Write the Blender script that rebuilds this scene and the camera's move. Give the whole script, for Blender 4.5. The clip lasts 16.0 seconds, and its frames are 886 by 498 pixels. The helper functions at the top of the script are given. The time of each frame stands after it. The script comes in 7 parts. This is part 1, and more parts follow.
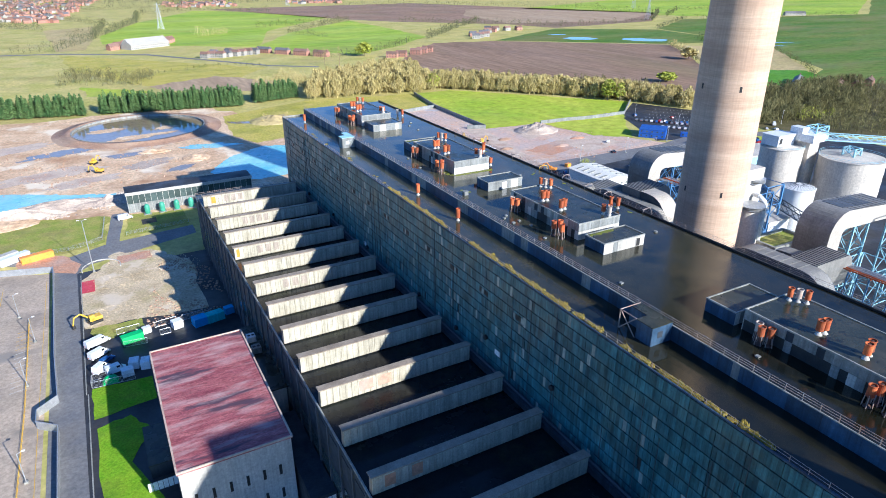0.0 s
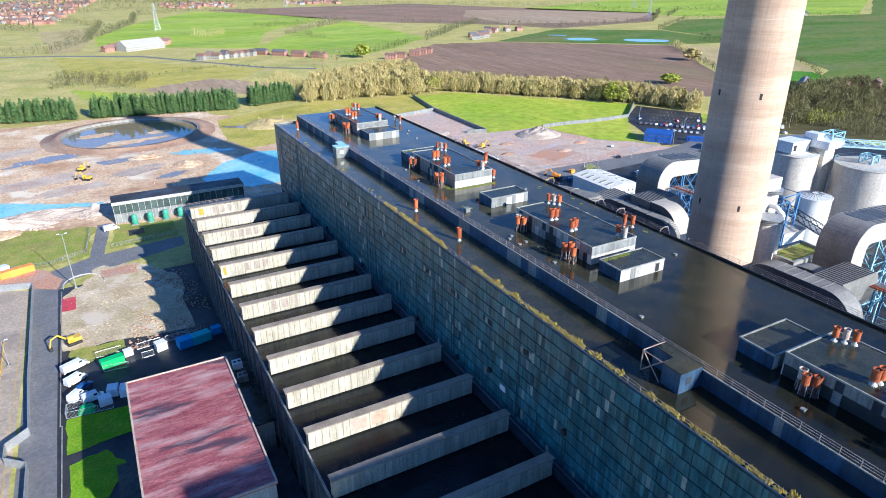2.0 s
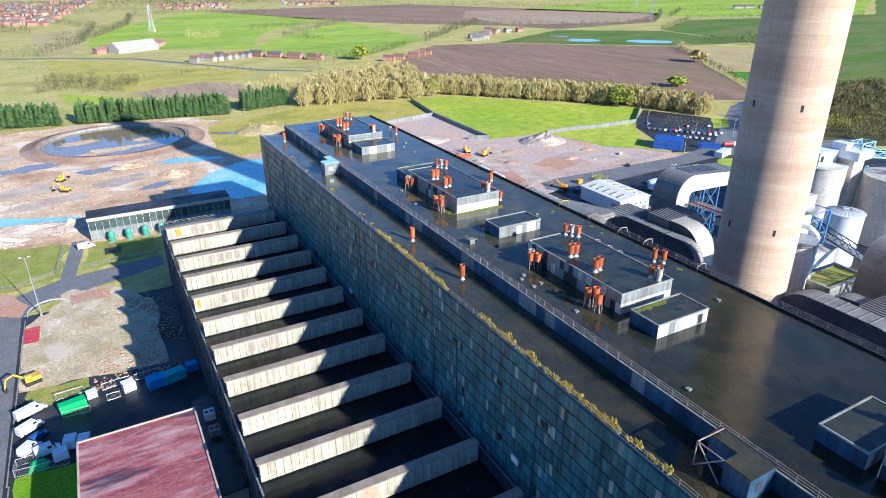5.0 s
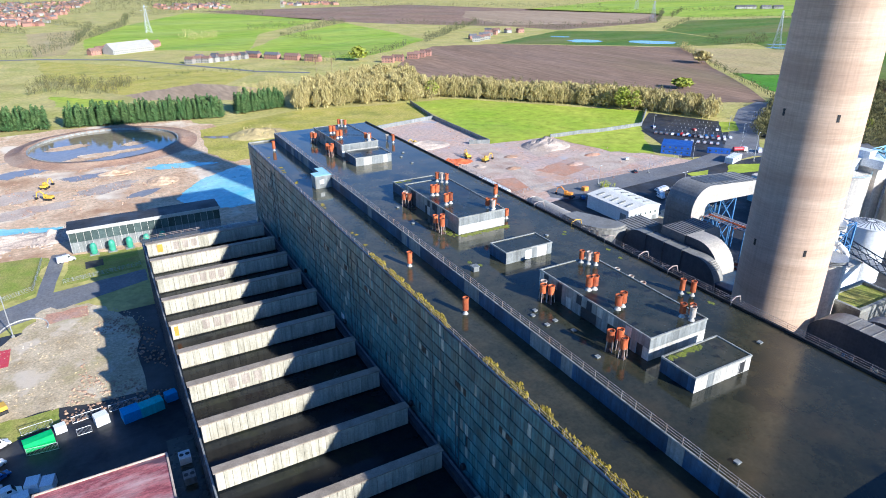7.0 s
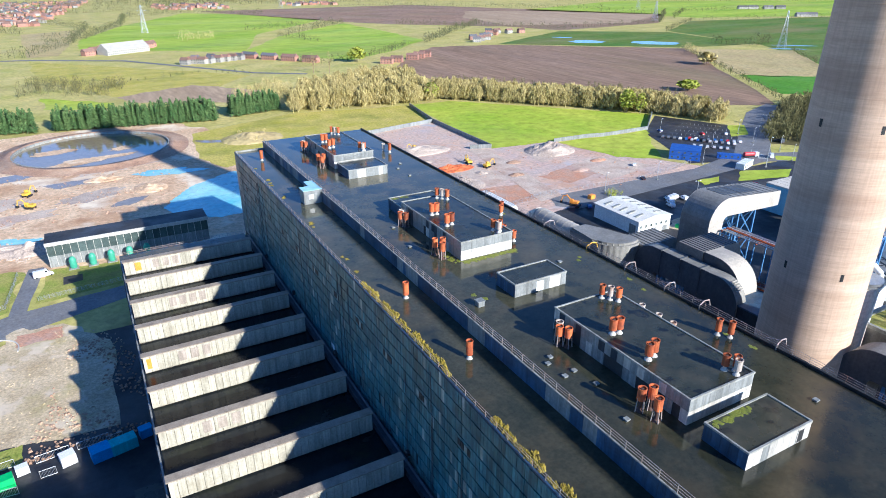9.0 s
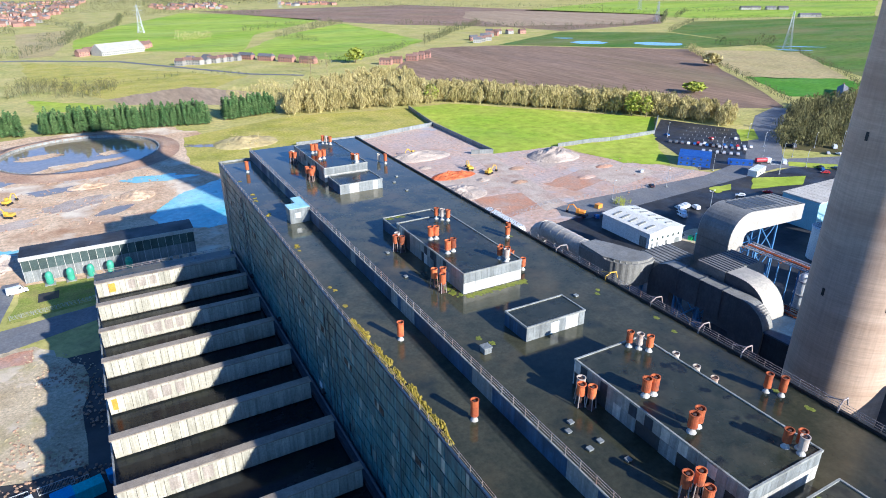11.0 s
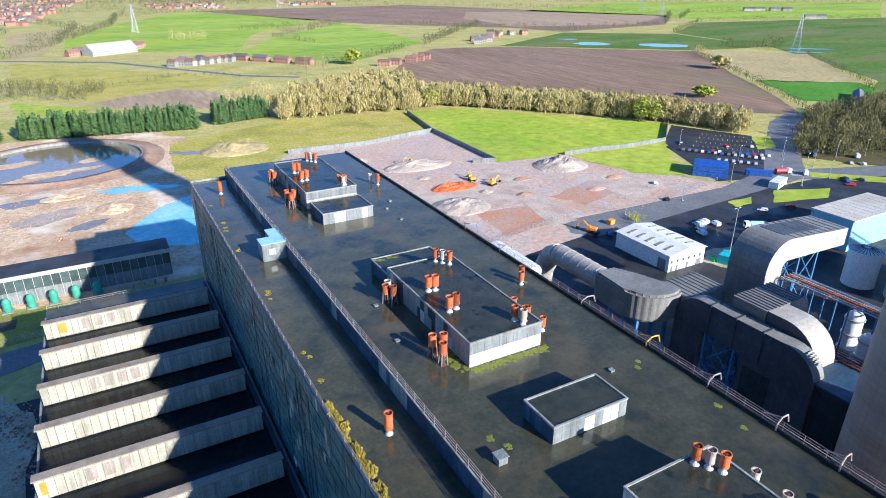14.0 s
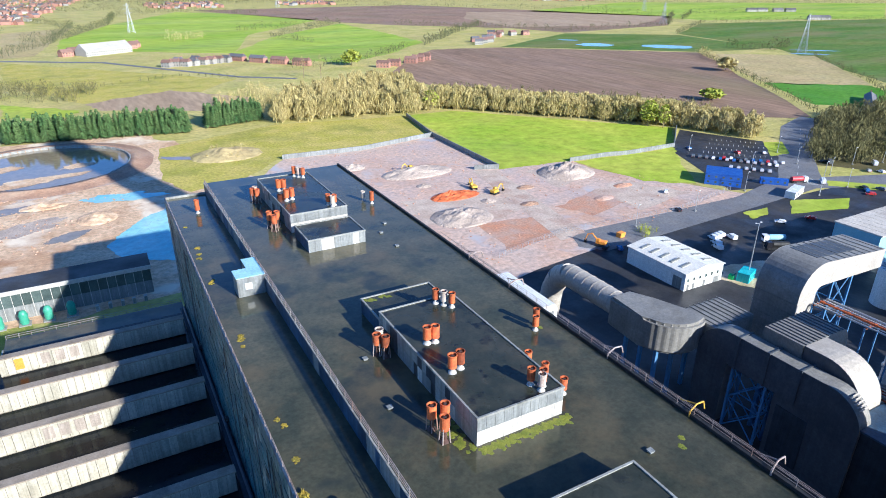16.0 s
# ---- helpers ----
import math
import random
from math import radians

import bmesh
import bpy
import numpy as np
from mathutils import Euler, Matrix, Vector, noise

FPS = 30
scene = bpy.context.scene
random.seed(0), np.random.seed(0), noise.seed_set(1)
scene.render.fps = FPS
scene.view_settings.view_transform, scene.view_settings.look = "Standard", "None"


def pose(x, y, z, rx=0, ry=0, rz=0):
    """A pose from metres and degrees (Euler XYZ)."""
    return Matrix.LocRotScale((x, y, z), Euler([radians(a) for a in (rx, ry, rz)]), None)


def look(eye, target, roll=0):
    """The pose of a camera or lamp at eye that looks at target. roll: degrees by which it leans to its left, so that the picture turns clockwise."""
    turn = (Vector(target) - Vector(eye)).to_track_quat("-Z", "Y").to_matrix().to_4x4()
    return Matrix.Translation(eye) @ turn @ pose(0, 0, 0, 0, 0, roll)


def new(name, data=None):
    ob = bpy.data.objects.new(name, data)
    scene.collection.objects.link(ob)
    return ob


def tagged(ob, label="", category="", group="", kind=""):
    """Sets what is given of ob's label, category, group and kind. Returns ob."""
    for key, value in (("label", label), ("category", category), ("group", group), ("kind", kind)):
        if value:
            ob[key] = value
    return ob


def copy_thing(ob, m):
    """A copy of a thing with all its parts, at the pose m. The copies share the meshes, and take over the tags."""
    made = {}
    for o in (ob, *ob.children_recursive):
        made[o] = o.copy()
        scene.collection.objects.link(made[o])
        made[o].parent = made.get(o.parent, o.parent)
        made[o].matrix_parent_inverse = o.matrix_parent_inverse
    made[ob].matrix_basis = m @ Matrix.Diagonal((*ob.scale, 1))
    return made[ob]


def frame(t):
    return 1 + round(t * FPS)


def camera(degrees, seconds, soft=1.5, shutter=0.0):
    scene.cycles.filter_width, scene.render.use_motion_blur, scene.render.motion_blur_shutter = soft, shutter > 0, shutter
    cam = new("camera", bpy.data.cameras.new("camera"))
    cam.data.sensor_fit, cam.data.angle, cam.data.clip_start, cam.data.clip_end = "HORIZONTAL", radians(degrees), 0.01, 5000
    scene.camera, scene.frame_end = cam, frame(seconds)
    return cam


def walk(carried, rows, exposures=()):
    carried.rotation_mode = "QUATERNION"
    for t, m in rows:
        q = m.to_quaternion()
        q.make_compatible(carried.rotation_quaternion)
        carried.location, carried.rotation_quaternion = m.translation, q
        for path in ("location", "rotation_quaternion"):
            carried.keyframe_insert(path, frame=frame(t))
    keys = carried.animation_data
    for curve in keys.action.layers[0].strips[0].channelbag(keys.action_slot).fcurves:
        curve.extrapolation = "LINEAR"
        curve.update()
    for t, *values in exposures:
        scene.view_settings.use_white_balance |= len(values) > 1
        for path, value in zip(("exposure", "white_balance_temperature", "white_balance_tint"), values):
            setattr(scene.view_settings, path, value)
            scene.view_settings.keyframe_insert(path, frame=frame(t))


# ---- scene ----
cam = camera(70.59, 16.0, soft=0.95)
PATH = [
    (0, pose(-5.30, -10.96, 101.01, 65.90, 0.03, -28.82)),
    (1, pose(-2.45, -5.76, 100.94, 65.92, 0.07, -28.85)),
    (2, pose(0.54, -0.26, 100.76, 65.93, 0.11, -28.88)),
    (3, pose(3.64, 5.46, 100.50, 65.95, 0.13, -28.90)),
    (4, pose(6.83, 11.36, 100.17, 65.97, 0.16, -28.92)),
    (5, pose(10.09, 17.39, 99.78, 65.98, 0.17, -28.94)),
    (6, pose(13.40, 23.51, 99.37, 66.00, 0.17, -28.95)),
    (7, pose(16.75, 29.70, 98.93, 66.01, 0.17, -28.96)),
    (8, pose(20.13, 35.92, 98.48, 66.02, 0.16, -28.97)),
    (9, pose(23.54, 42.18, 98.03, 66.03, 0.15, -28.97)),
    (10, pose(26.97, 48.46, 97.59, 66.04, 0.12, -28.97)),
    (11, pose(30.41, 54.77, 97.16, 66.05, 0.09, -28.97)),
    (12, pose(33.88, 61.12, 96.73, 66.06, 0.05, -28.97)),
    (13, pose(37.37, 67.53, 96.32, 66.07, -0.00, -28.96)),
    (14, pose(40.88, 74.03, 95.91, 66.07, -0.06, -28.95)),
    (15, pose(44.44, 80.66, 95.51, 66.07, -0.12, -28.94)),
    (16, pose(48.04, 87.45, 95.10, 66.08, -0.19, -28.92)),
]
walk(cam, PATH, [(0, 0.95, 5120, 10), (16, 0.98, 5120, 10)])

# ---- light ----
SUN_DIR = Vector((0.28, -0.87, 0.40)).normalized()
world = bpy.data.worlds.new("sky_world")
scene.world = world
world.use_nodes = True
wn = world.node_tree
sky = wn.nodes.new("ShaderNodeTexSky")
sky.sky_type = "NISHITA"
sky.sun_disc = False
sky.sun_elevation = math.asin(SUN_DIR.z)
sky.sun_rotation = math.atan2(SUN_DIR.x, SUN_DIR.y)
sky.air_density, sky.dust_density, sky.ozone_density = 0.8, 0.0, 6.0
wn.links.new(sky.outputs[0], wn.nodes["Background"].inputs[0])
wn.nodes["Background"].inputs[1].default_value = 0.092
sun = new("sun", bpy.data.lights.new("sun", "SUN"))
sun.data.energy, sun.data.angle, sun.data.color = 5.0, radians(0.6), (1.0, 0.86, 0.66)
sun.matrix_world = look(SUN_DIR * 600, (0, 0, 0))


# ---- materials ----
def surface(name, colours, size=1.0, rough=(0.6, 0.9), metal=0.0, bump=0.2, streak=0.0, dirt=None, vary=0.0, stretch=(1, 1, 1), turn=0.0, patch=None, soft=None, ior=1.5, grain=0.3):
    """colours: two base colours mixed by noise. size: metres of the coarse pattern. streak: vertical runs.
    dirt: (colour, amount). vary: spread of value from piece to piece. patch: (colour, size, level) large spots."""
    m = bpy.data.materials.new(name)
    m.use_nodes = True
    t = m.node_tree
    L, N = t.links.new, t.nodes.new
    b = t.nodes["Principled BSDF"]
    geo = N("ShaderNodeNewGeometry")
    mp = N("ShaderNodeMapping")
    mp.inputs["Scale"].default_value = stretch
    mp.inputs["Rotation"].default_value = (0, 0, radians(turn))
    L(geo.outputs["Position"], mp.inputs[0])

    def tex(scale, detail=5.0, roughness=0.6, vec=None):
        n = N("ShaderNodeTexNoise")
        n.inputs["Scale"].default_value, n.inputs["Detail"].default_value, n.inputs["Roughness"].default_value = scale, detail, roughness
        L(vec or mp.outputs[0], n.inputs["Vector"])
        return n.outputs["Fac"]

    def ramp(fac, lo, hi):
        r = N("ShaderNodeMapRange")
        r.inputs["From Min"].default_value, r.inputs["From Max"].default_value = lo, hi
        L(fac, r.inputs["Value"])
        return r.outputs["Result"]

    def mix(fac, a, c, mode="MIX"):
        x = N("ShaderNodeMix")
        x.data_type, x.blend_type = "RGBA", mode
        for sock, v in ((x.inputs["Factor"], fac), (x.inputs["A"], a), (x.inputs["B"], c)):
            if isinstance(v, (int, float)):
                sock.default_value = v
            elif isinstance(v, tuple):
                sock.default_value = (*v, 1)
            else:
                L(v, sock)
        return x.outputs["Result"]

    coarse = tex(1.0 / size)
    fine = tex(9.0 / size, 6.0, 0.7)
    col = mix(ramp(coarse, 0.32, 0.68), colours[0], colours[1])
    g = N("ShaderNodeMapRange")
    g.inputs["To Min"].default_value, g.inputs["To Max"].default_value = 1.0 - grain, 1.0 + grain
    L(ramp(fine, 0.25, 0.75), g.inputs["Value"])
    col = mix(1.0, col, g.outputs["Result"], "MULTIPLY")
    if patch:
        col = mix(ramp(tex(1.0 / patch[1], 4.0, 0.55), patch[2], patch[2] + 0.07), col, patch[0])
    if dirt:
        d = ramp(tex(0.37 / size, 8.0, 0.7), 0.5, 0.68)
        s = N("ShaderNodeMath")
        s.operation = "MULTIPLY"
        s.inputs[1].default_value = dirt[1]
        L(d, s.inputs[0])
        col = mix(s.outputs[0], col, dirt[0])
    if streak:
        m2 = N("ShaderNodeMapping")
        m2.inputs["Scale"].default_value = (1.6, 1.6, 0.09)
        L(geo.outputs["Position"], m2.inputs[0])
        f = ramp(tex(1.2, 5.0, 0.65, m2.outputs[0]), 0.38, 0.66)
        s = N("ShaderNodeMapRange")
        s.inputs["To Min"].default_value, s.inputs["To Max"].default_value = 1.0 + 0.25 * streak, 1.0 - streak
        L(f, s.inputs["Value"])
        col = mix(1.0, col, s.outputs["Result"], "MULTIPLY")
    if vary:
        info = N("ShaderNodeObjectInfo")
        a = N("ShaderNodeMath")
        a.operation = "ADD"
        L(info.outputs["Random"], a.inputs[0])
        L(geo.outputs["Random Per Island"], a.inputs[1])
        f = N("ShaderNodeMath")
        f.operation = "FRACT"
        L(a.outputs[0], f.inputs[0])
        s = N("ShaderNodeMapRange")
        s.inputs["To Min"].default_value, s.inputs["To Max"].default_value = 1.0 - vary, 1.0 + vary
        L(f.outputs[0], s.inputs["Value"])
        col = mix(1.0, col, s.outputs["Result"], "MULTIPLY")
    L(col, b.inputs["Base Color"])
    r = N("ShaderNodeMapRange")
    r.inputs["To Min"].default_value, r.inputs["To Max"].default_value = rough
    L(ramp(tex(0.8 / (soft or size), 4.0, 0.6), 0.35, 0.65), r.inputs["Value"])
    L(r.outputs["Result"], b.inputs["Roughness"])
    b.inputs["Metallic"].default_value = metal
    b.inputs["IOR"].default_value = ior
    if bump:
        bp = N("ShaderNodeBump")
        bp.inputs["Strength"].default_value, bp.inputs["Distance"].default_value = bump, 0.05 * size
        L(fine, bp.inputs["Height"])
        L(bp.outputs[0], b.inputs["Normal"])
    return m


M = {}
# ground
M["meadow"] = surface("meadow", ((0.39, 0.375, 0.1), (0.57, 0.475, 0.18)), 30, bump=0, dirt=((0.3, 0.23, 0.11), 0.5), grain=0.4, ior=1.15)
M["bright_grass"] = surface("bright_grass", ((0.29, 0.42, 0.03), (0.46, 0.49, 0.065)), 60, bump=0, dirt=((0.36, 0.33, 0.1), 0.45), grain=0.4, ior=1.15)
M["far_green"] = surface("far_green", ((0.24, 0.38, 0.035), (0.44, 0.5, 0.075)), 120, bump=0, dirt=((0.30, 0.29, 0.1), 0.6), stretch=(0.5, 1.5, 1), turn=30, grain=0.4, ior=1.15)
M["dull_green"] = surface("dull_green", ((0.085, 0.18, 0.025), (0.185, 0.21, 0.055)), 70, bump=0, dirt=((0.26, 0.2, 0.1), 0.7), stretch=(0.5, 1.5, 1), turn=30, grain=0.4, ior=1.15)
M["deep_green"] = surface("deep_green", ((0.08, 0.23, 0.02), (0.14, 0.29, 0.035)), 40, bump=0, dirt=((0.13, 0.2, 0.04), 0.5), grain=0.4, ior=1.15)
M["dry_grass"] = surface("dry_grass", ((0.4, 0.37, 0.06), (0.54, 0.44, 0.13)), 14, bump=0.1, dirt=((0.20, 0.23, 0.05), 0.7), grain=0.5, ior=1.15)
M["tan_field"] = surface("tan_field", ((0.52, 0.4, 0.2), (0.42, 0.35, 0.15)), 40, bump=0, dirt=((0.2, 0.13, 0.07), 0.4), grain=0.4, ior=1.15)
M["plough"] = surface("plough", ((0.23, 0.155, 0.105), (0.33, 0.22, 0.145)), 70, bump=0, dirt=((0.2, 0.18, 0.08), 0.5), stretch=(1.6, 0.25, 1), turn=35, grain=0.4, ior=1.15)
M["plough_pale"] = surface("plough_pale", ((0.34, 0.22, 0.145), (0.25, 0.17, 0.12)), 90, bump=0, dirt=((0.2, 0.18, 0.09), 0.5), grain=0.4, ior=1.15)
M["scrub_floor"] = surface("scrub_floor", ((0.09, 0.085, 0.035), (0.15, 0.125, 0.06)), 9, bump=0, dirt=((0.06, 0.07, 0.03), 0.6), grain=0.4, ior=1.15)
M["stubble"] = surface("stubble", ((0.37, 0.26, 0.165), (0.45, 0.34, 0.22)), 60, bump=0, dirt=((0.3, 0.22, 0.13), 0.5), stretch=(1.6, 0.25, 1), turn=35, grain=0.4, ior=1.15)
M["lawn"] = surface("lawn", ((0.15, 0.33, 0.01), (0.25, 0.38, 0.02)), 5, bump=0.3, dirt=((0.10, 0.13, 0.03), 0.5), grain=0.5, ior=1.15)
M["verge"] = surface("verge", ((0.24, 0.3, 0.05), (0.38, 0.34, 0.1)), 6, bump=0.3, dirt=((0.20, 0.16, 0.08), 0.6), grain=0.5, ior=1.15)
M["spoil"] = surface("spoil", ((0.57, 0.38, 0.23), (0.75, 0.57, 0.38)), 16, bump=0.4, dirt=((0.36, 0.19, 0.1), 0.8), patch=((0.82, 0.7, 0.53), 26, 0.56), grain=0.5, ior=1.15)
M["rubble"] = surface("rubble", ((0.55, 0.45, 0.36), (0.4, 0.32, 0.26)), 6, bump=0.8, dirt=((0.16, 0.12, 0.10), 0.6), grain=0.5)
M["slab"] = surface("slab", ((0.62, 0.43, 0.31), (0.53, 0.42, 0.35)), 18, rough=(0.35, 0.85), bump=0.2, dirt=((0.5, 0.25, 0.13), 0.6), patch=((0.5, 0.46, 0.45), 22, 0.6), grain=0.45)
M["slab_red"] = surface("slab_red", ((0.54, 0.25, 0.13), (0.47, 0.31, 0.22)), 8, bump=0.2, dirt=((0.46, 0.4, 0.36), 0.7), grain=0.45)
M["slab_white"] = surface("slab_white", ((0.62, 0.51, 0.4), (0.46, 0.35, 0.27)), 8, bump=0.2, dirt=((0.36, 0.18, 0.12), 0.6), grain=0.4)
M["yard"] = surface("yard", ((0.64, 0.52, 0.34), (0.44, 0.34, 0.2)), 7, bump=0.5, dirt=((0.32, 0.29, 0.07), 0.6), patch=((0.66, 0.55, 0.4), 11, 0.55), grain=0.5)
M["asphalt"] = surface("asphalt", ((0.15, 0.15, 0.155), (0.21, 0.205, 0.2)), 9, rough=(0.55, 0.85), bump=0.1, dirt=((0.16, 0.14, 0.12), 0.5), grain=0.4)
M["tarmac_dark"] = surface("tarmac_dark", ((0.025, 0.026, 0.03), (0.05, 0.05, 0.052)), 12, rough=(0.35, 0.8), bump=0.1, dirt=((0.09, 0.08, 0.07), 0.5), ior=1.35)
M["concrete_yard"] = surface("concrete_yard", ((0.5, 0.4, 0.3), (0.38, 0.31, 0.23)), 9, bump=0.15, dirt=((0.19, 0.16, 0.13), 0.6), grain=0.4, patch=((0.3, 0.26, 0.21), 16, 0.57))
M["road_paint"] = surface("road_paint", ((0.7, 0.7, 0.66), (0.55, 0.55, 0.52)), 2, bump=0)
M["yellow_paint"] = surface("yellow_paint", ((0.7, 0.45, 0.03), (0.6, 0.36, 0.03)), 2, bump=0)
M["pool"] = surface("pool", ((0.16, 0.5, 0.55), (0.4, 0.68, 0.66)), 25, rough=(0.15, 0.35), bump=0, dirt=((0.5, 0.6, 0.52), 0.6))
M["pond_water"] = surface("pond_water", ((0.3, 0.23, 0.13), (0.24, 0.21, 0.15)), 30, rough=(0.03, 0.1), bump=0, dirt=((0.32, 0.24, 0.14), 0.5), ior=1.6)
M["far_water"] = surface("far_water", ((0.35, 0.5, 0.6), (0.3, 0.45, 0.55)), 30, rough=(0.03, 0.06), bump=0)
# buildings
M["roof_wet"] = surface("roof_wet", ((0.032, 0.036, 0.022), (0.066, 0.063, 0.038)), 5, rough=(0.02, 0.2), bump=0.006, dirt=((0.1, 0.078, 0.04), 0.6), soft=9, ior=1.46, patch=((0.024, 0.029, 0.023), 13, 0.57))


def grade_light(m, y0, y1, low, high):
    """Paints light into the base colour along y: dim at y0, brightened by y1."""
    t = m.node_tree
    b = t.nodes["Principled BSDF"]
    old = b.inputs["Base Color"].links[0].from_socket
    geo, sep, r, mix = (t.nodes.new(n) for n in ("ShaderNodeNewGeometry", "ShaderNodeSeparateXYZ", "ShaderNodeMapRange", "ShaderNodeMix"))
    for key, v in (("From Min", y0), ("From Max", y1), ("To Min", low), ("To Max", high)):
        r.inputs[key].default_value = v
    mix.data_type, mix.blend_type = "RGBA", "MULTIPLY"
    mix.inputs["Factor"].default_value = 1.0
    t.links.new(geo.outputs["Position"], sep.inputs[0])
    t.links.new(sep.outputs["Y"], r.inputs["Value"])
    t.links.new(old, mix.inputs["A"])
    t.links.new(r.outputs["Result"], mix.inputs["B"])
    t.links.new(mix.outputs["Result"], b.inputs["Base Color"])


# roof's dim south end and sky-bright north end are graded into its colour
grade_light(M["roof_wet"], 30, 165, 0.3, 1.6)
M["roof_felt"] = surface("roof_felt", ((0.026, 0.031, 0.021), (0.05, 0.052, 0.036)), 2.2, rough=(0.08, 0.4), bump=0.02, dirt=((0.085, 0.075, 0.048), 0.6), soft=5, ior=1.45, patch=((0.013, 0.015, 0.014), 3.0, 0.57))
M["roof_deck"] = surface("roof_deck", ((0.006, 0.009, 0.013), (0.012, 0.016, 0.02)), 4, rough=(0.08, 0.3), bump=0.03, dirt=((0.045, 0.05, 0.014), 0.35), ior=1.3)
M["facade_panel"] = surface("facade_panel", ((0.027, 0.095, 0.125), (0.076, 0.198, 0.222)), 3, rough=(0.3, 0.55), bump=0.05, streak=0.5, dirt=((0.09, 0.11, 0.085), 0.6), vary=0.34, patch=((0.085, 0.17, 0.175), 9, 0.58))
M["facade_pale"] = surface("facade_pale", ((0.34, 0.38, 0.34), (0.2, 0.26, 0.25)), 3, rough=(0.4, 0.7), bump=0.05, streak=0.3, vary=0.35)
M["facade_joint"] = surface("facade_joint", ((0.02, 0.022, 0.024), (0.035, 0.037, 0.037)), 2, bump=0)
M["fin_sheet"] = surface("fin_sheet", ((0.44, 0.41, 0.315), (0.54, 0.5, 0.39)), 3, rough=(0.45, 0.75), bump=0.05, streak=0.3, dirt=((0.32, 0.27, 0.18), 0.5), vary=0.14)
M["fin_cap"] = surface("fin_cap", ((0.27, 0.22, 0.165), (0.36, 0.3, 0.23)), 2, bump=0.1, dirt=((0.13, 0.10, 0.07), 0.6))
M["pent_light"] = surface("pent_light", ((0.5, 0.48, 0.43), (0.61, 0.585, 0.53)), 3, rough=(0.45, 0.7), bump=0.03, streak=0.3, dirt=((0.34, 0.32, 0.27), 0.5), vary=0.09)
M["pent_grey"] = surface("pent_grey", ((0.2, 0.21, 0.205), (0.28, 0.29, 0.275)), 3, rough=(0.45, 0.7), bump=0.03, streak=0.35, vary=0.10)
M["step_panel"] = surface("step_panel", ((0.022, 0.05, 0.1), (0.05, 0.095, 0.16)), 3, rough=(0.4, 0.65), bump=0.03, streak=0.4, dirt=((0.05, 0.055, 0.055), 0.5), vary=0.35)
M["coping"] = surface("coping", ((0.26, 0.26, 0.235), (0.38, 0.38, 0.34)), 1.2, rough=(0.45, 0.65), bump=0.05, streak=0.2, dirt=((0.1, 0.1, 0.08), 0.7))
M["rust"] = surface("rust", ((0.4, 0.075, 0.022), (0.58, 0.16, 0.045)), 0.7, rough=(0.6, 0.9), bump=0.3, dirt=((0.12, 0.045, 0.03), 0.75), vary=0.4, streak=0.3)
M["stack_pale"] = surface("stack_pale", ((0.60, 0.52, 0.44), (0.48, 0.40, 0.33)), 1.0, bump=0.2, dirt=((0.36, 0.16, 0.09), 0.7), streak=0.3)
M["stack_dark"] = surface("stack_dark", ((0.05, 0.03, 0.025), (0.10, 0.05, 0.035)), 1.0, bump=0.2)
M["galv"] = surface("galv", ((0.42, 0.43, 0.44), (0.55, 0.56, 0.57)), 1.2, rough=(0.35, 0.6), metal=0.6, bump=0.05)
M["rail"] = surface("rail", ((0.40, 0.36, 0.33), (0.30, 0.22, 0.18)), 2, rough=(0.5, 0.7), bump=0, dirt=((0.3, 0.13, 0.06), 0.6))
M["moss"] = surface("moss", ((0.2, 0.17, 0.015), (0.33, 0.235, 0.02)), 0.8, bump=0.4, dirt=((0.12, 0.1, 0.025), 0.6), vary=0.4)
M["moss_green"] = surface("moss_green", ((0.11, 0.14, 0.012), (0.21, 0.22, 0.02)), 0.8, bump=0.4, dirt=((0.10, 0.11, 0.03), 0.6))
M["chimney"] = surface("chimney", ((0.5, 0.345, 0.235), (0.63, 0.46, 0.33)), 4, rough=(0.75, 0.95), bump=0.05, streak=0.12, dirt=((0.4, 0.26, 0.175), 0.6), stretch=(0.12, 0.12, 1.4), grain=0.16)
M["red_roof"] = surface("red_roof", ((0.2, 0.04, 0.055), (0.42, 0.15, 0.15)), 1.6, rough=(0.6, 0.85), bump=0.3, dirt=((0.55, 0.4, 0.38), 0.75), stretch=(0.3, 1.4, 1), patch=((0.085, 0.045, 0.065), 5, 0.55), grain=0.9)
M["white_wall"] = surface("white_wall", ((0.46, 0.44, 0.40), (0.54, 0.52, 0.47)), 4, bump=0.05, streak=0.2, dirt=((0.34, 0.32, 0.29), 0.4), vary=0.04)
M["dark_wall"] = surface("dark_wall", ((0.022, 0.03, 0.042), (0.042, 0.052, 0.068)), 3, bump=0.1, streak=0.3, vary=0.2)
M["glazing"] = surface("glazing", ((0.05, 0.07, 0.07), (0.10, 0.13, 0.12)), 3, rough=(0.06, 0.2), bump=0, vary=0.3)
M["duct"] = surface("duct", ((0.2, 0.195, 0.18), (0.29, 0.28, 0.255)), 5, rough=(0.45, 0.7), metal=0.1, bump=0.02, streak=0.1, dirt=((0.14, 0.13, 0.115), 0.6), vary=0.08)
# dark steel; on duct sides it puts the west faces' shade into the colour
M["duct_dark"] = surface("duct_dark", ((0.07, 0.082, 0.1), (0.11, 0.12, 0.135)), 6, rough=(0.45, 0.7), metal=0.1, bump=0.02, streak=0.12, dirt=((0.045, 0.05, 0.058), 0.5))
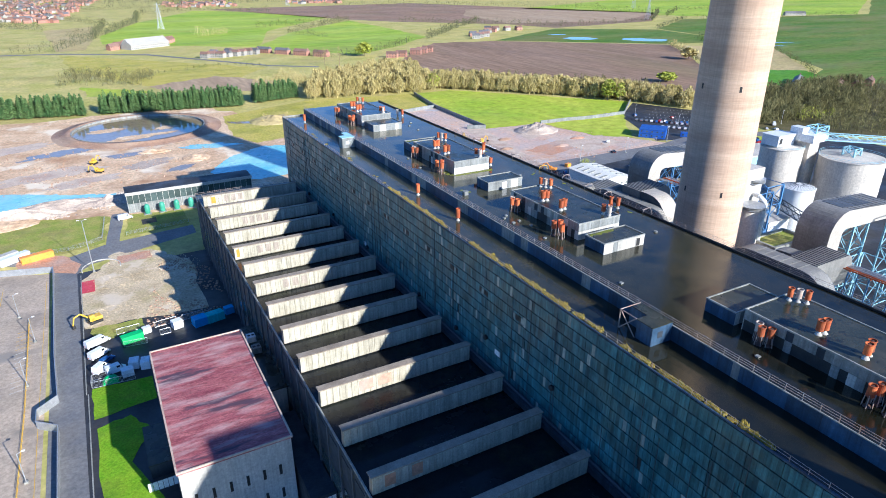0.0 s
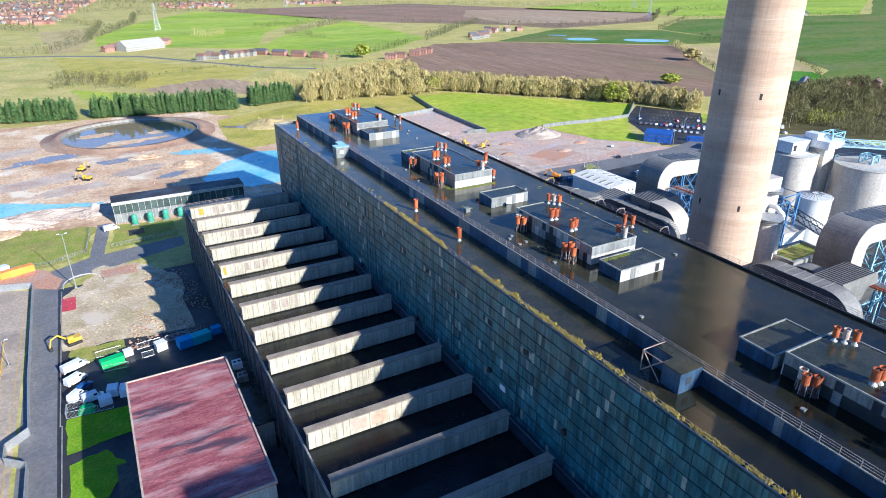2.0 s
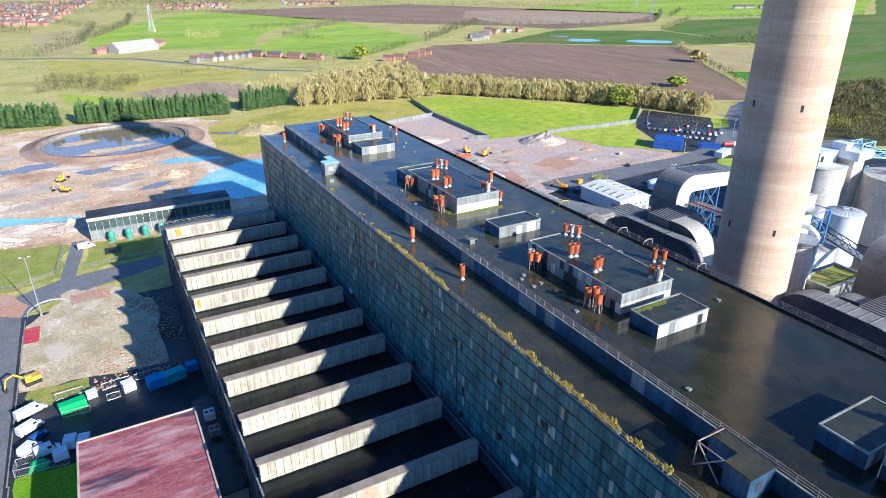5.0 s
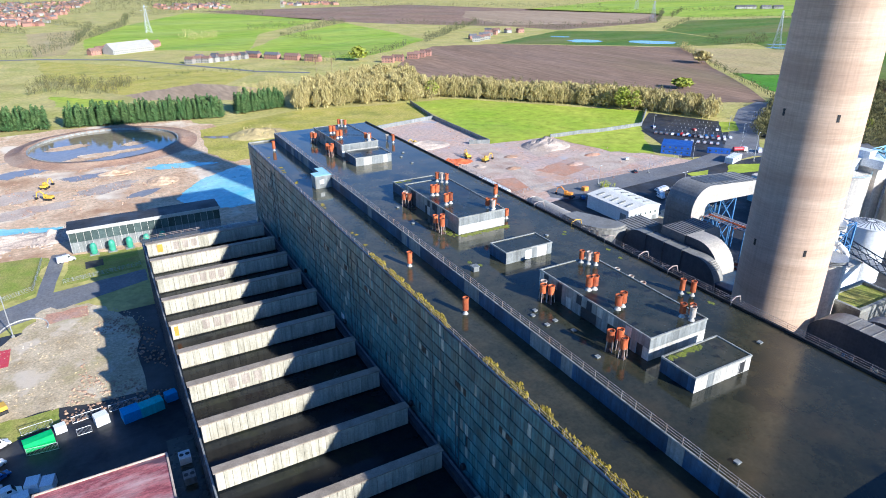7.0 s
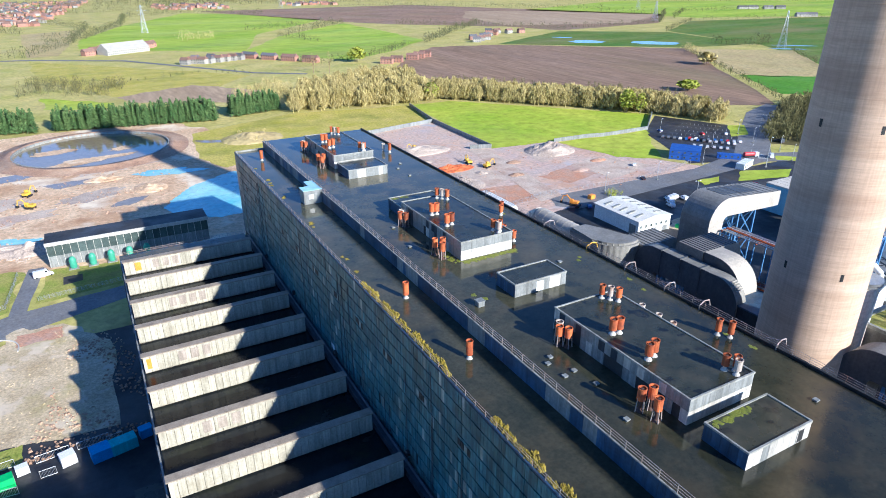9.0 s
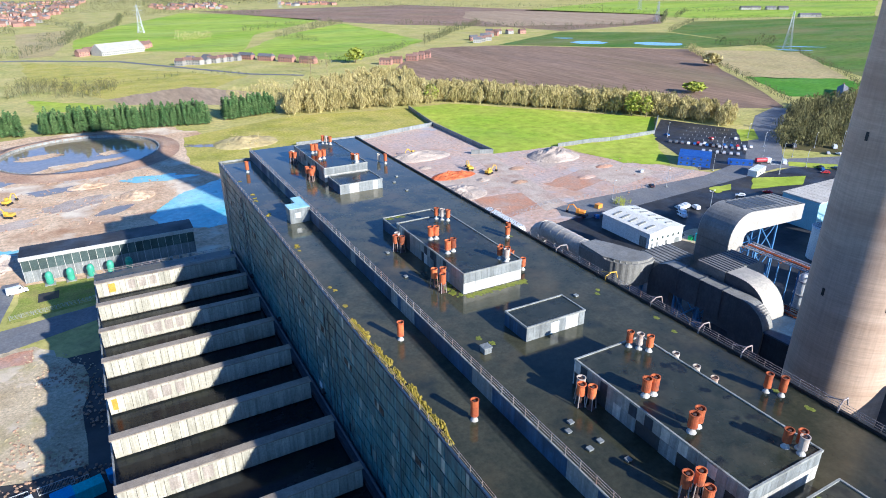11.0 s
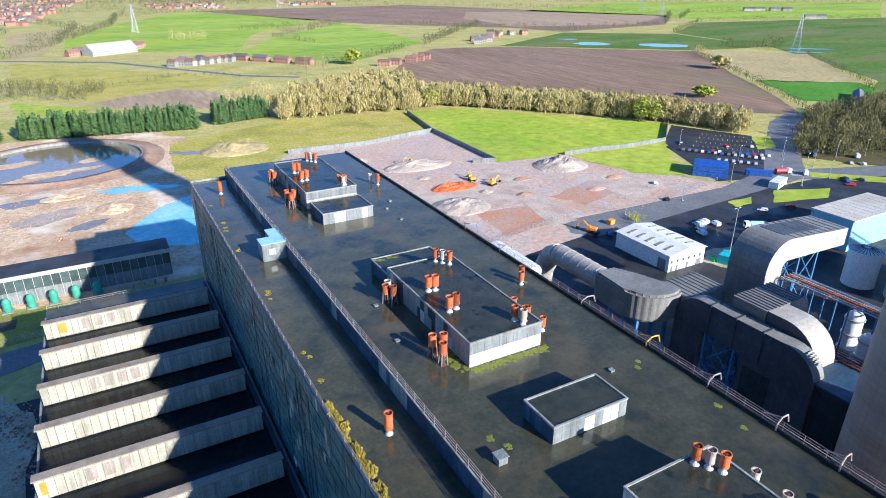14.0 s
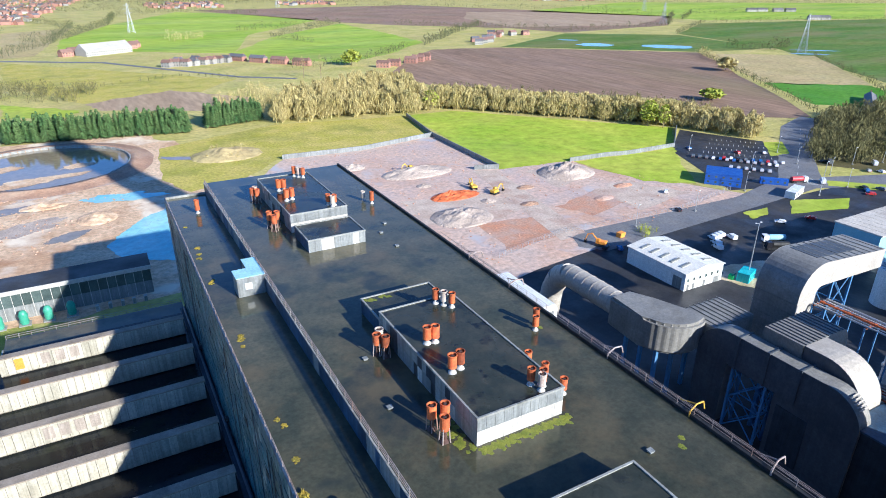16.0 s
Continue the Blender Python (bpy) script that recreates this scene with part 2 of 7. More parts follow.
M["duct_pale"] = surface("duct_pale", ((0.42, 0.385, 0.33), (0.5, 0.455, 0.39)), 6, rough=(0.45, 0.7), bump=0.02, streak=0.1, dirt=((0.34, 0.3, 0.25), 0.6))
M["steel_blue"] = surface("steel_blue", ((0.06, 0.17, 0.36), (0.11, 0.25, 0.46)), 3, bump=0, vary=0.2)
M["steel_pale"] = surface("steel_pale", ((0.28, 0.50, 0.60), (0.36, 0.60, 0.68)), 3, bump=0, vary=0.2)
M["silo"] = surface("silo", ((0.54, 0.49, 0.42), (0.63, 0.58, 0.5)), 7, bump=0.02, streak=0.14, dirt=((0.38, 0.33, 0.27), 0.55))
M["white_metal"] = surface("white_metal", ((0.74, 0.75, 0.74), (0.80, 0.80, 0.78)), 4, rough=(0.3, 0.5), bump=0.02, streak=0.08)
M["shed_roof"] = surface("shed_roof", ((0.72, 0.69, 0.6), (0.8, 0.77, 0.68)), 6, rough=(0.35, 0.6), bump=0.02, dirt=((0.6, 0.57, 0.5), 0.5))
M["cabin_blue"] = surface("cabin_blue", ((0.02, 0.08, 0.36), (0.03, 0.11, 0.44)), 2, rough=(0.35, 0.55), bump=0, streak=0.15, vary=0.15)
M["tarp_blue"] = surface("tarp_blue", ((0.02, 0.26, 0.60), (0.04, 0.34, 0.70)), 2, rough=(0.35, 0.6), bump=0.1)
M["teal"] = surface("teal", ((0.04, 0.42, 0.48), (0.07, 0.52, 0.56)), 2, rough=(0.4, 0.6), bump=0.05, streak=0.2)
M["green_paint"] = surface("green_paint", ((0.03, 0.42, 0.10), (0.05, 0.52, 0.14)), 2, rough=(0.35, 0.6), bump=0.05)
M["pale_green"] = surface("pale_green", ((0.06, 0.3, 0.19), (0.1, 0.38, 0.25)), 2, rough=(0.35, 0.6), bump=0.05)
M["orange"] = surface("orange", ((0.75, 0.26, 0.03), (0.85, 0.36, 0.05)), 2, rough=(0.4, 0.6), bump=0.05)
M["plant_yellow"] = surface("plant_yellow", ((0.75, 0.48, 0.04), (0.65, 0.38, 0.04)), 2, rough=(0.4, 0.6), bump=0.05, dirt=((0.3, 0.2, 0.1), 0.4))
M["red_paint"] = surface("red_paint", ((0.50, 0.04, 0.05), (0.60, 0.07, 0.08)), 2, rough=(0.4, 0.6), bump=0.05)
M["black"] = surface("black", ((0.012, 0.012, 0.013), (0.03, 0.03, 0.03)), 1, rough=(0.5, 0.8), bump=0)
M["van_white"] = surface("van_white", ((0.74, 0.75, 0.76), (0.80, 0.80, 0.80)), 2, rough=(0.15, 0.3), bump=0)
M["car_glass"] = surface("car_glass", ((0.015, 0.02, 0.025), (0.03, 0.035, 0.04)), 2, rough=(0.04, 0.1), bump=0)
for key, c in (("car_white", (0.72, 0.73, 0.74)), ("car_silver", (0.42, 0.43, 0.45)), ("car_black", (0.02, 0.02, 0.025)), ("car_blue", (0.03, 0.10, 0.28)), ("car_red", (0.42, 0.03, 0.03)), ("car_grey", (0.13, 0.14, 0.15))):
    M[key] = surface(key, (c, tuple(v * 1.15 for v in c)), 2, rough=(0.15, 0.3), bump=0)
M["bark"] = surface("bark", ((0.16, 0.12, 0.08), (0.26, 0.20, 0.13)), 2, bump=0.2, vary=0.3, ior=1.15)
M["twigs"] = surface("twigs", ((0.4, 0.335, 0.125), (0.54, 0.45, 0.2)), 14, bump=0, vary=0.3, ior=1.15)
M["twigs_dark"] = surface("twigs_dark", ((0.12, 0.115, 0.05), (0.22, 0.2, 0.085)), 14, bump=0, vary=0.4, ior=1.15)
M["leaf_spring"] = surface("leaf_spring", ((0.32, 0.36, 0.05), (0.42, 0.44, 0.08)), 8, bump=0, vary=0.3, ior=1.15)
M["needles"] = surface("needles", ((0.075, 0.15, 0.05), (0.16, 0.235, 0.08)), 6, bump=0, vary=0.45, ior=1.15)
M["hedge_leaf"] = surface("hedge_leaf", ((0.09, 0.10, 0.045), (0.15, 0.15, 0.07)), 8, bump=0, vary=0.35, ior=1.15)
M["brick_house"] = surface("brick_house", ((0.36, 0.17, 0.12), (0.42, 0.23, 0.17)), 3, bump=0, vary=0.15)
M["render_house"] = surface("render_house", ((0.4, 0.38, 0.34), (0.32, 0.3, 0.27)), 3, bump=0, vary=0.2)
M["tile_roof"] = surface("tile_roof", ((0.20, 0.11, 0.085), (0.26, 0.16, 0.12)), 3, bump=0, vary=0.25)
M["slate_roof"] = surface("slate_roof", ((0.11, 0.11, 0.12), (0.17, 0.16, 0.16)), 3, bump=0, vary=0.25)

M["bank"] = surface("bank", ((0.30, 0.18, 0.115), (0.42, 0.27, 0.175)), 9, bump=0.4, dirt=((0.52, 0.40, 0.28), 0.6), grain=0.5)
M["louvre"] = surface("louvre", ((0.42, 0.36, 0.30), (0.32, 0.27, 0.22)), 2, bump=0.1, streak=0.3)

# ---- helpers of this place ----
ORG = {}


def box(bm, x0, x1, y0, y1, z0, z1, bevel=0.0):
    v = [bm.verts.new(p) for p in ((x0, y0, z0), (x1, y0, z0), (x1, y1, z0), (x0, y1, z0), (x0, y0, z1), (x1, y0, z1), (x1, y1, z1), (x0, y1, z1))]
    fs = [bm.faces.new([v[i] for i in q]) for q in ((3, 2, 1, 0), (4, 5, 6, 7), (0, 1, 5, 4), (1, 2, 6, 5), (2, 3, 7, 6), (3, 0, 4, 7))]
    if bevel:
        bmesh.ops.bevel(bm, geom=list({e for f in fs for e in f.edges}), offset=bevel, segments=2, affect="EDGES", profile=0.7)


def tube(bm, a, b, r0, r1=None, n=8, cap=True):
    """A round bar from a to b."""
    a, b = Vector(a), Vector(b)
    r1 = r0 if r1 is None else r1
    d = (b - a).normalized()
    u = d.orthogonal().normalized()
    w = d.cross(u)
    rings = []
    for c, r in ((a, r0), (b, r1)):
        rings.append([bm.verts.new(c + (u * math.cos(k * 2 * math.pi / n) + w * math.sin(k * 2 * math.pi / n)) * r) for k in range(n)])
    for k in range(n):
        j = (k + 1) % n
        bm.faces.new((rings[0][k], rings[0][j], rings[1][j], rings[1][k]))
    if cap:
        bm.faces.new(rings[0][::-1])
        bm.faces.new(rings[1])


def lathe(bm, cx, cy, profile, n=24):
    """A turned body from (radius, height) pairs."""
    rings = []
    for r, z in profile:
        if r < 1e-4:
            rings.append([bm.verts.new((cx, cy, z))])
        else:
            rings.append([bm.verts.new((cx + r * math.cos(k * 2 * math.pi / n), cy + r * math.sin(k * 2 * math.pi / n), z)) for k in range(n)])
    for a, b in zip(rings, rings[1:]):
        for k in range(n):
            j = (k + 1) % n
            q = [a[k % len(a)], a[j % len(a)], b[j % len(b)], b[k % len(b)]]
            q = list(dict.fromkeys(q))
            if len(q) > 2:
                bm.faces.new(q)
    for ring, flip in ((rings[0], True), (rings[-1], False)):
        if len(ring) > 2:
            bm.faces.new(ring[::-1] if flip else ring)


def prism(bm, poly, z0, z1):
    """An upright prism over a plan polygon (counter-clockwise)."""
    a = [bm.verts.new((x, y, z0)) for x, y in poly]
    b = [bm.verts.new((x, y, z1)) for x, y in poly]
    n = len(poly)
    for k in range(n):
        bm.faces.new((a[k], a[(k + 1) % n], b[(k + 1) % n], b[k]))
    bm.faces.new(b)
    bm.faces.new(a[::-1])


def sweep(bm, profile, x0, x1):
    """A (y, z) outline drawn along x."""
    a = [bm.verts.new((x0, y, z)) for y, z in profile]
    b = [bm.verts.new((x1, y, z)) for y, z in profile]
    n = len(profile)
    for k in range(n):
        bm.faces.new((a[k], a[(k + 1) % n], b[(k + 1) % n], b[k]))
    bm.faces.new(a[::-1])
    bm.faces.new(b)


def finish(name, bm, material, smooth=False):
    bmesh.ops.recalc_face_normals(bm, faces=bm.faces)
    me = bpy.data.meshes.new(name)
    bm.to_mesh(me)
    bm.free()
    me.materials.append(material)
    if smooth:
        me.polygons.foreach_set("use_smooth", [True] * len(me.polygons))
    return me


def part(name, bm, material, parent=None, label="", smooth=False):
    """One mesh object under a thing or under a part. The bmesh is in the world's metres, less its thing's base."""
    if parent is not None and parent in ORG:
        bmesh.ops.translate(bm, verts=bm.verts, vec=-ORG[parent])
    ob = new(name, finish(name, bm, material, smooth))
    ob.parent = parent
    if parent is not None:
        ORG[ob] = ORG.get(parent, Vector())
    if label:
        ob["label"] = label
    return ob


def thing(name, at, label, category, group="", kind=""):
    ob = new(name)
    ob.empty_display_size = 0.5
    ob.location = at
    ORG[ob] = Vector(at)
    return tagged(ob, label, category, group, kind)


def solo(name, bm, material, label, category="", kind="", group="", smooth=False):
    return tagged(new(name, finish(name, bm, material, smooth)), label, category, group, kind)


def smooth_by_angle(ob, deg=40):
    ob.data.polygons.foreach_set("use_smooth", [True] * len(ob.data.polygons))
    ob.data.set_sharp_from_angle(angle=radians(deg))

# ---- ground ----
from mathutils.geometry import tessellate_polygon


def sheet(name, poly, z, material, label, steps=0, kind="structure", wobble=0.0, seed=1):
    """A flat patch over the ground, with an uneven rim where wobble is given (metres)."""
    pts = []
    n = len(poly)
    rng = random.Random(seed)
    for k in range(n):
        a, b = Vector(poly[k]), Vector(poly[(k + 1) % n])
        m = max(1, steps)
        side = Vector((-(b - a).y, (b - a).x)).normalized()
        for i in range(m):
            p = a.lerp(b, i / m)
            if i and wobble:
                p = p + side * rng.uniform(-wobble, wobble)
            pts.append((p.x, p.y))
    bm = bmesh.new()
    vs = [bm.verts.new((x, y, z)) for x, y in pts]
    for tri in tessellate_polygon([[Vector((x, y, 0)) for x, y in pts]]):
        bm.faces.new([vs[i] for i in tri])
    for f in bm.faces:
        f.normal_update()
        if f.normal.z < 0:
            f.normal_flip()
    me = bpy.data.meshes.new(name)
    bm.to_mesh(me)
    bm.free()
    me.materials.append(material)
    return tagged(new(name, me), label, "", "", kind)


bm = bmesh.new()
box(bm, -3500, 4300, -1500, 4600, -2.0, 0.0)
solo("ground", bm, M["meadow"], "level green and straw coloured meadow land", kind="structure")
sheet("field", [(-64, 1375), (42, 1445), (8, 1145), (-4, 1010), (-38, 1000)], 0.05, M["tan_field"], "pale yellow-green field", 6, wobble=3, seed=3)
sheet("field", [(99, 1490), (269, 1865), (391, 1730), (500, 1460), (289, 1175), (212, 930), (114, 1000), (19, 1080), (25, 1225)], 0.05, M["far_green"], "bright green pasture field", 6, wobble=3, seed=4)
sheet("field", [(338, 1150), (505, 1335), (500, 1090), (490, 945), (388, 840), (305, 780), (200, 905), (312, 1120)], 0.05, M["far_green"], "bright green pasture beside a hedge", 6, wobble=3, seed=5)
sheet("field", [(318, 1920), (955, 1955), (1285, 1205), (1060, 1010), (780, 975), (745, 1095), (585, 1250), (515, 1365), (435, 1595)], 0.05, M["plough_pale"], "wide brown ploughed field", 6, wobble=3, seed=6)
sheet("field", [(-35, 960), (133, 765), (172, 720), (90, 610), (42, 650), (-23, 790)], 0.05, M["dry_grass"], "straw coloured rough grazing", 6, wobble=3, seed=7)
sheet("field", [(42, 650), (108, 685), (161, 620), (154, 590), (133, 570), (52, 615)], 0.1, M["stubble"], "bare tan tilled strip of field", 6, wobble=3, seed=8)
sheet("field", [(-15, 675), (38, 625), (30, 600), (-12, 620)], 0.1, M["bright_grass"], "strip of bright green grass behind conifers", 6, wobble=3, seed=9)
sheet("field", [(315, 680), (382, 780), (455, 855), (550, 835), (750, 665), (500, 355), (440, 374), (465, 450), (369, 550), (321, 605)], 0.05, M["plough"], "dark ploughed field with fine furrows", 6, wobble=3, seed=10)
sheet("field", [(555, 840), (770, 965), (920, 855), (885, 655), (755, 670)], 0.1, M["dull_green"], "dull green wet field with standing pools", 6, wobble=3, seed=11)
sheet("field", [(1090, 1525), (1715, 1825), (2500, 1375), (1670, 930), (1250, 1075), (1175, 1355)], 0.05, M["far_green"], "far green field", 6, wobble=3, seed=12)
sheet("field", [(1160, 1015), (1610, 900), (705, 410), (850, 575), (885, 655), (935, 870)], 0.07, M["dull_green"], "wide green field", 6, wobble=3, seed=13)
sheet("field", [(745, 660), (850, 575), (685, 415), (620, 450), (610, 475)], 0.1, M["tan_field"], "rough tan grassland", 6, wobble=3, seed=14)
sheet("field", [(605, 470), (680, 410), (650, 383), (585, 348), (545, 380)], 0.1, M["deep_green"], "vivid green field behind a hedge", 6, wobble=3, seed=15)
sheet("field", [(244, 495), (280, 495), (384, 377), (344, 339), (312, 344), (272, 346), (228, 351)], 0.08, M["bright_grass"], "bright green grass field inside the site fence", 6, wobble=1, seed=16)
sheet("field", [(560, 345), (700, 240), (900, 180), (3600, 180), (3600, 1500), (2520, 1370), (1690, 915), (1160, 1015), (885, 655), (705, 410)], 0.035, M["dull_green"], "wide dull green pasture land", 6, wobble=3, seed=18)
sheet("field", [(765, 1110), (1010, 1040), (1262, 1205), (1090, 1480), (930, 1560), (800, 1350)], 0.14, M["stubble"], "pale pinkish stubble field", 6, wobble=3, seed=19)
# dark sheet covers the bright meadow between the scrub
sheet("scrub_ground", [(384, 276), (418, 226), (520, 140), (720, 240), (650, 345), (500, 352), (405, 300)], 0.06, M["scrub_floor"], "dark ground sheet under scrub", 6, wobble=2, seed=20)
sheet("grassland", [(76, 480), (150, 510), (244, 495), (234, 435), (179, 420), (131, 425), (106, 397), (80, 389), (70, 415)], 0.06, M["dry_grass"], "yellow-green rough grass behind the site", 6, wobble=1, seed=17)

# ---- boiler house ----
FX, STEP, RX = 57.8, 66.6, 99.2       # west face, roof step, east edge
YS, YN = -40.0, 235.0                   # south and north ends
ZL, ZU = 47.7, 50.2                     # low and high roof
boiler = thing("boiler_house", (FX, YS, 0), "long dark boiler house clad in blue-grey sheeting", "building")
bm = bmesh.new()
box(bm, FX + 0.12, RX, YS, YN, 0, ZL - 0.3)
part("wall", bm, M["facade_joint"], boiler)
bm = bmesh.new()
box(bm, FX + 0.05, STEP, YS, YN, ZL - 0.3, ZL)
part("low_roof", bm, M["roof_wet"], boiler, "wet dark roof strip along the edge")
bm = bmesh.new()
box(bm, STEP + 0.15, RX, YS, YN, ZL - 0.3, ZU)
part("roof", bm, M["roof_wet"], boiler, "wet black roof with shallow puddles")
for x0, x1, z0, z1 in ((FX - 0.06, FX + 0.22, ZL, ZL + 0.3), (RX - 0.25, RX + 0.15, ZU, ZU + 0.4)):
    bm = bmesh.new()
    box(bm, x0, x1, YS, YN, z0, z1, 0.04)
    part("kerb", bm, M["step_panel"] if x0 < 60 else M["black"], boiler)
bm = bmesh.new()
box(bm, FX + 0.3, RX - 0.25, YN - 0.3, YN + 0.1, ZL, ZL + 0.5, 0.04)
part("kerb", bm, M["coping"], boiler)
bm = bmesh.new()
box(bm, STEP - 0.06, STEP + 0.14, YS, YN, ZU, ZU + 0.16, 0.02)
part("step_coping", bm, M["coping"], boiler)
# sheets of the step wall between the two roofs
rng = random.Random(5)
y, k = YN - 0.2, 0
while y > 20:
    w = rng.choice((2.4, 2.4, 4.8, 1.2))
    bm = bmesh.new()
    box(bm, STEP - 0.04, STEP + 0.15, y - w + 0.03, y, ZL, ZU)
    part("step_sheet", bm, M["step_panel"] if rng.random() < 0.86 else M["pent_grey"], boiler)
    y -= w
bm = bmesh.new()
box(bm, STEP - 0.04, STEP + 0.15, YS, y, ZL, ZU)
part("step_sheet", bm, M["step_panel"], boiler)


def railing(parent, x, y0, y1, z, h=1.1, gap=2.4, bars=3, r=0.045):
    """Posts and bars along y."""
    bm = bmesh.new()
    for k in range(bars):
        zz = z + h * (k + 1) / bars
        tube(bm, (x, y0, zz), (x, y1, zz), r, n=5)
    part("rail_bar", bm, M["rail"], parent)
    n = int((y1 - y0) / gap)
    me = None
    for k in range(n + 1):
        if me is None:
            bm = bmesh.new()
            tube(bm, (0, 0, 0), (0, 0, h), r * 1.3, n=5)
            me = finish("rail_post", bm, M["rail"])
        ob = new("rail_post", me)
        ob.parent = parent
        ob.location = Vector((x, y0 + k * gap, z)) - ORG.get(parent, Vector())


step_rail = thing("roof_railing", (STEP, 0, ZU), "thin rusty tube railing along the roof step", "railing")
railing(step_rail, STEP + 0.12, 5, YN - 0.5, ZU + 0.16)
edge_rail = thing("roof_railing", (RX, 0, ZU), "thin grey tube railing along the roof edge", "railing")
railing(edge_rail, RX - 0.05, 5, YN - 60, ZU + 0.4, h=1.0, r=0.03)
face_rail = thing("roof_railing", (FX, 0, ZL), "low thin railing along the facade top", "railing")
railing(face_rail, FX + 0.12, 5, YN - 0.5, ZL + 0.3, h=0.9, bars=2, r=0.03)


# ---- turbine hall ----
TX, TZ, FZ = 21.3, 21.9, 26.0
hall = thing("turbine_hall", (TX, YS, 0), "dark turbine hall with rows of pale roof monitors", "building")
bm = bmesh.new()
box(bm, TX, FX - 0.4, YS, 229, 0, TZ - 0.1)
part("wall", bm, M["dark_wall"], hall)
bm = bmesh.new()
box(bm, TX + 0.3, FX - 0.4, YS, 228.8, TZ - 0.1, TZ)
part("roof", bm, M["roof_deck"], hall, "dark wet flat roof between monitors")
bm = bmesh.new()
box(bm, TX - 0.1, TX + 0.2, YS, 229.1, TZ - 0.1, TZ + 0.5, 0.05)
part("parapet", bm, M["pent_grey"], hall)
bm = bmesh.new()
box(bm, FX - 1.4, FX - 0.45, YS, 229, TZ, TZ + 1.3)
part("gutter", bm, M["dark_wall"], hall)
monitors = []
fin = thing("roof_monitor", (TX, 0, TZ), "long raised roof monitor with pale stained sheeting", "roof monitor", "roof monitors of the turbine hall")
bm = bmesh.new()
sweep(bm, [(0.35, TZ), (1.5, TZ), (1.3, FZ - 0.1), (0.15, FZ - 0.1)], TX + 0.5, FX - 1.9)
part("core", bm, M["fin_cap"], fin)
bm = bmesh.new()
box(bm, TX + 0.2, FX - 1.7, -0.2, 1.6, FZ - 0.1, FZ + 0.12, 0.04)
part("cap", bm, M["fin_cap"], fin, "brown weathered top")
nsheet = 26
wsh = (FX - 1.9 - TX - 0.5) / nsheet
for k in range(nsheet):
    bm = bmesh.new()
    x0 = TX + 0.5 + k * wsh
    sweep(bm, [(-0.02, TZ + 0.35), (0.33, TZ + 0.05), (0.15, FZ - 0.12), (0.0, FZ - 0.12)], x0 + 0.03, x0 + wsh - 0.03)
    part("sheet", bm, M["fin_sheet"], fin)
for k in range(16):
    m = pose(TX, 218.2 - 13.0 * k, TZ)
    if k == 0:
        fin.matrix_basis = m
    else:
        copy_thing(fin, m)

# ---- unseen tall block added behind the walk to shade the near monitors ----
caster = thing("bunker_block", (38, YS, TZ), "unseen tall block added to shade the hall's south end", "building")
bm = bmesh.new()
box(bm, 38, FX - 0.5, YS, -20, TZ, 70)
box(bm, FX - 0.5, 73, YS, -20, ZL + 2.6, 70)
part("wall", bm, M["facade_panel"], caster)
bm = bmesh.new()
box(bm, 37.8, 73.2, YS - 0.2, -19.8, 70, 70.5, 0.05)
part("roof", bm, M["roof_felt"], caster)

# ---- red-roofed building ----
red = thing("switch_house", (-5.7, 89, 0), "white-walled block with a mottled red roof", "building")
bm = bmesh.new()
box(bm, -5.6, 15.4, 89.1, 134, 0, 16.6)
part("wall", bm, M["white_wall"], red)
bm = bmesh.new()
box(bm, -5.9, 15.7, 88.8, 134.3, 16.6, 17.0, 0.05)
part("roof", bm, M["red_roof"], red, "streaked red and pink felt roof")

# ---- chimney ----
CX, CY = 158.1, 111.8
chim = thing("chimney", (CX, CY, 0), "tall tapered beige concrete power station chimney", "chimney")
bm = bmesh.new()
lathe(bm, CX, CY, [(9.9 - 1.33 * z / 190, z) for z in range(0, 191, 10)], 64)
part("shaft", bm, M["chimney"], chim, smooth=True)

# ---- site ground ----
sheet("bare_ground", [(-130, 262), (-20, 282), (60, 285), (105, 300), (112, 400), (100, 470), (70, 520), (-10, 530), (-75, 525), (-130, 500)], 0.03, M["spoil"], "bare pinkish-brown spoil and sand", 8, wobble=4, seed=31)
sheet("yard_slab", [(100, 230), (190, 246), (310, 260), (272, 330), (272, 346), (228, 352), (231, 431), (134, 424), (104, 380)], 0.07, M["slab"], "stained pink and grey concrete slab of demolished buildings", 5, wobble=1, seed=32)
sheet("slab_patch", [(225, 275), (262, 283), (245, 300), (218, 292)], 0.10, M["slab_red"], "rusty orange floor slab", 5, wobble=2, seed=33)
sheet("slab_patch", [(248, 270), (288, 276), (272, 305), (246, 300)], 0.12, M["slab_white"], "whitish patchy floor slab", 5, wobble=2, seed=34)
sheet("slab_patch", [(236, 312), (262, 318), (266, 340), (238, 342)], 0.10, M["slab_white"], "pale broken floor slab", 5, wobble=2, seed=35)
sheet("slab_patch", [(172, 262), (205, 262), (214, 285), (176, 290)], 0.10, M["slab_red"], "pale red floor slab", 5, wobble=2, seed=36)
sheet("slab_patch", [(150, 300), (190, 290), (212, 300), (200, 322), (160, 330)], 0.09, M["slab_white"], "grey pink floor slab", 5, wobble=2, seed=37)
sheet("yard_track", [(196, 260), (210, 262), (225, 350), (214, 356)], 0.13, M["slab_white"], "grey track across the slab", 3, wobble=0.5)
sheet("site_yard", [(100, -60), (420, -60), (420, 245), (330, 250), (200, 258), (100, 240)], 0.04, M["tarmac_dark"], "dark wet tarmac yard among plant", 4, wobble=0.5)
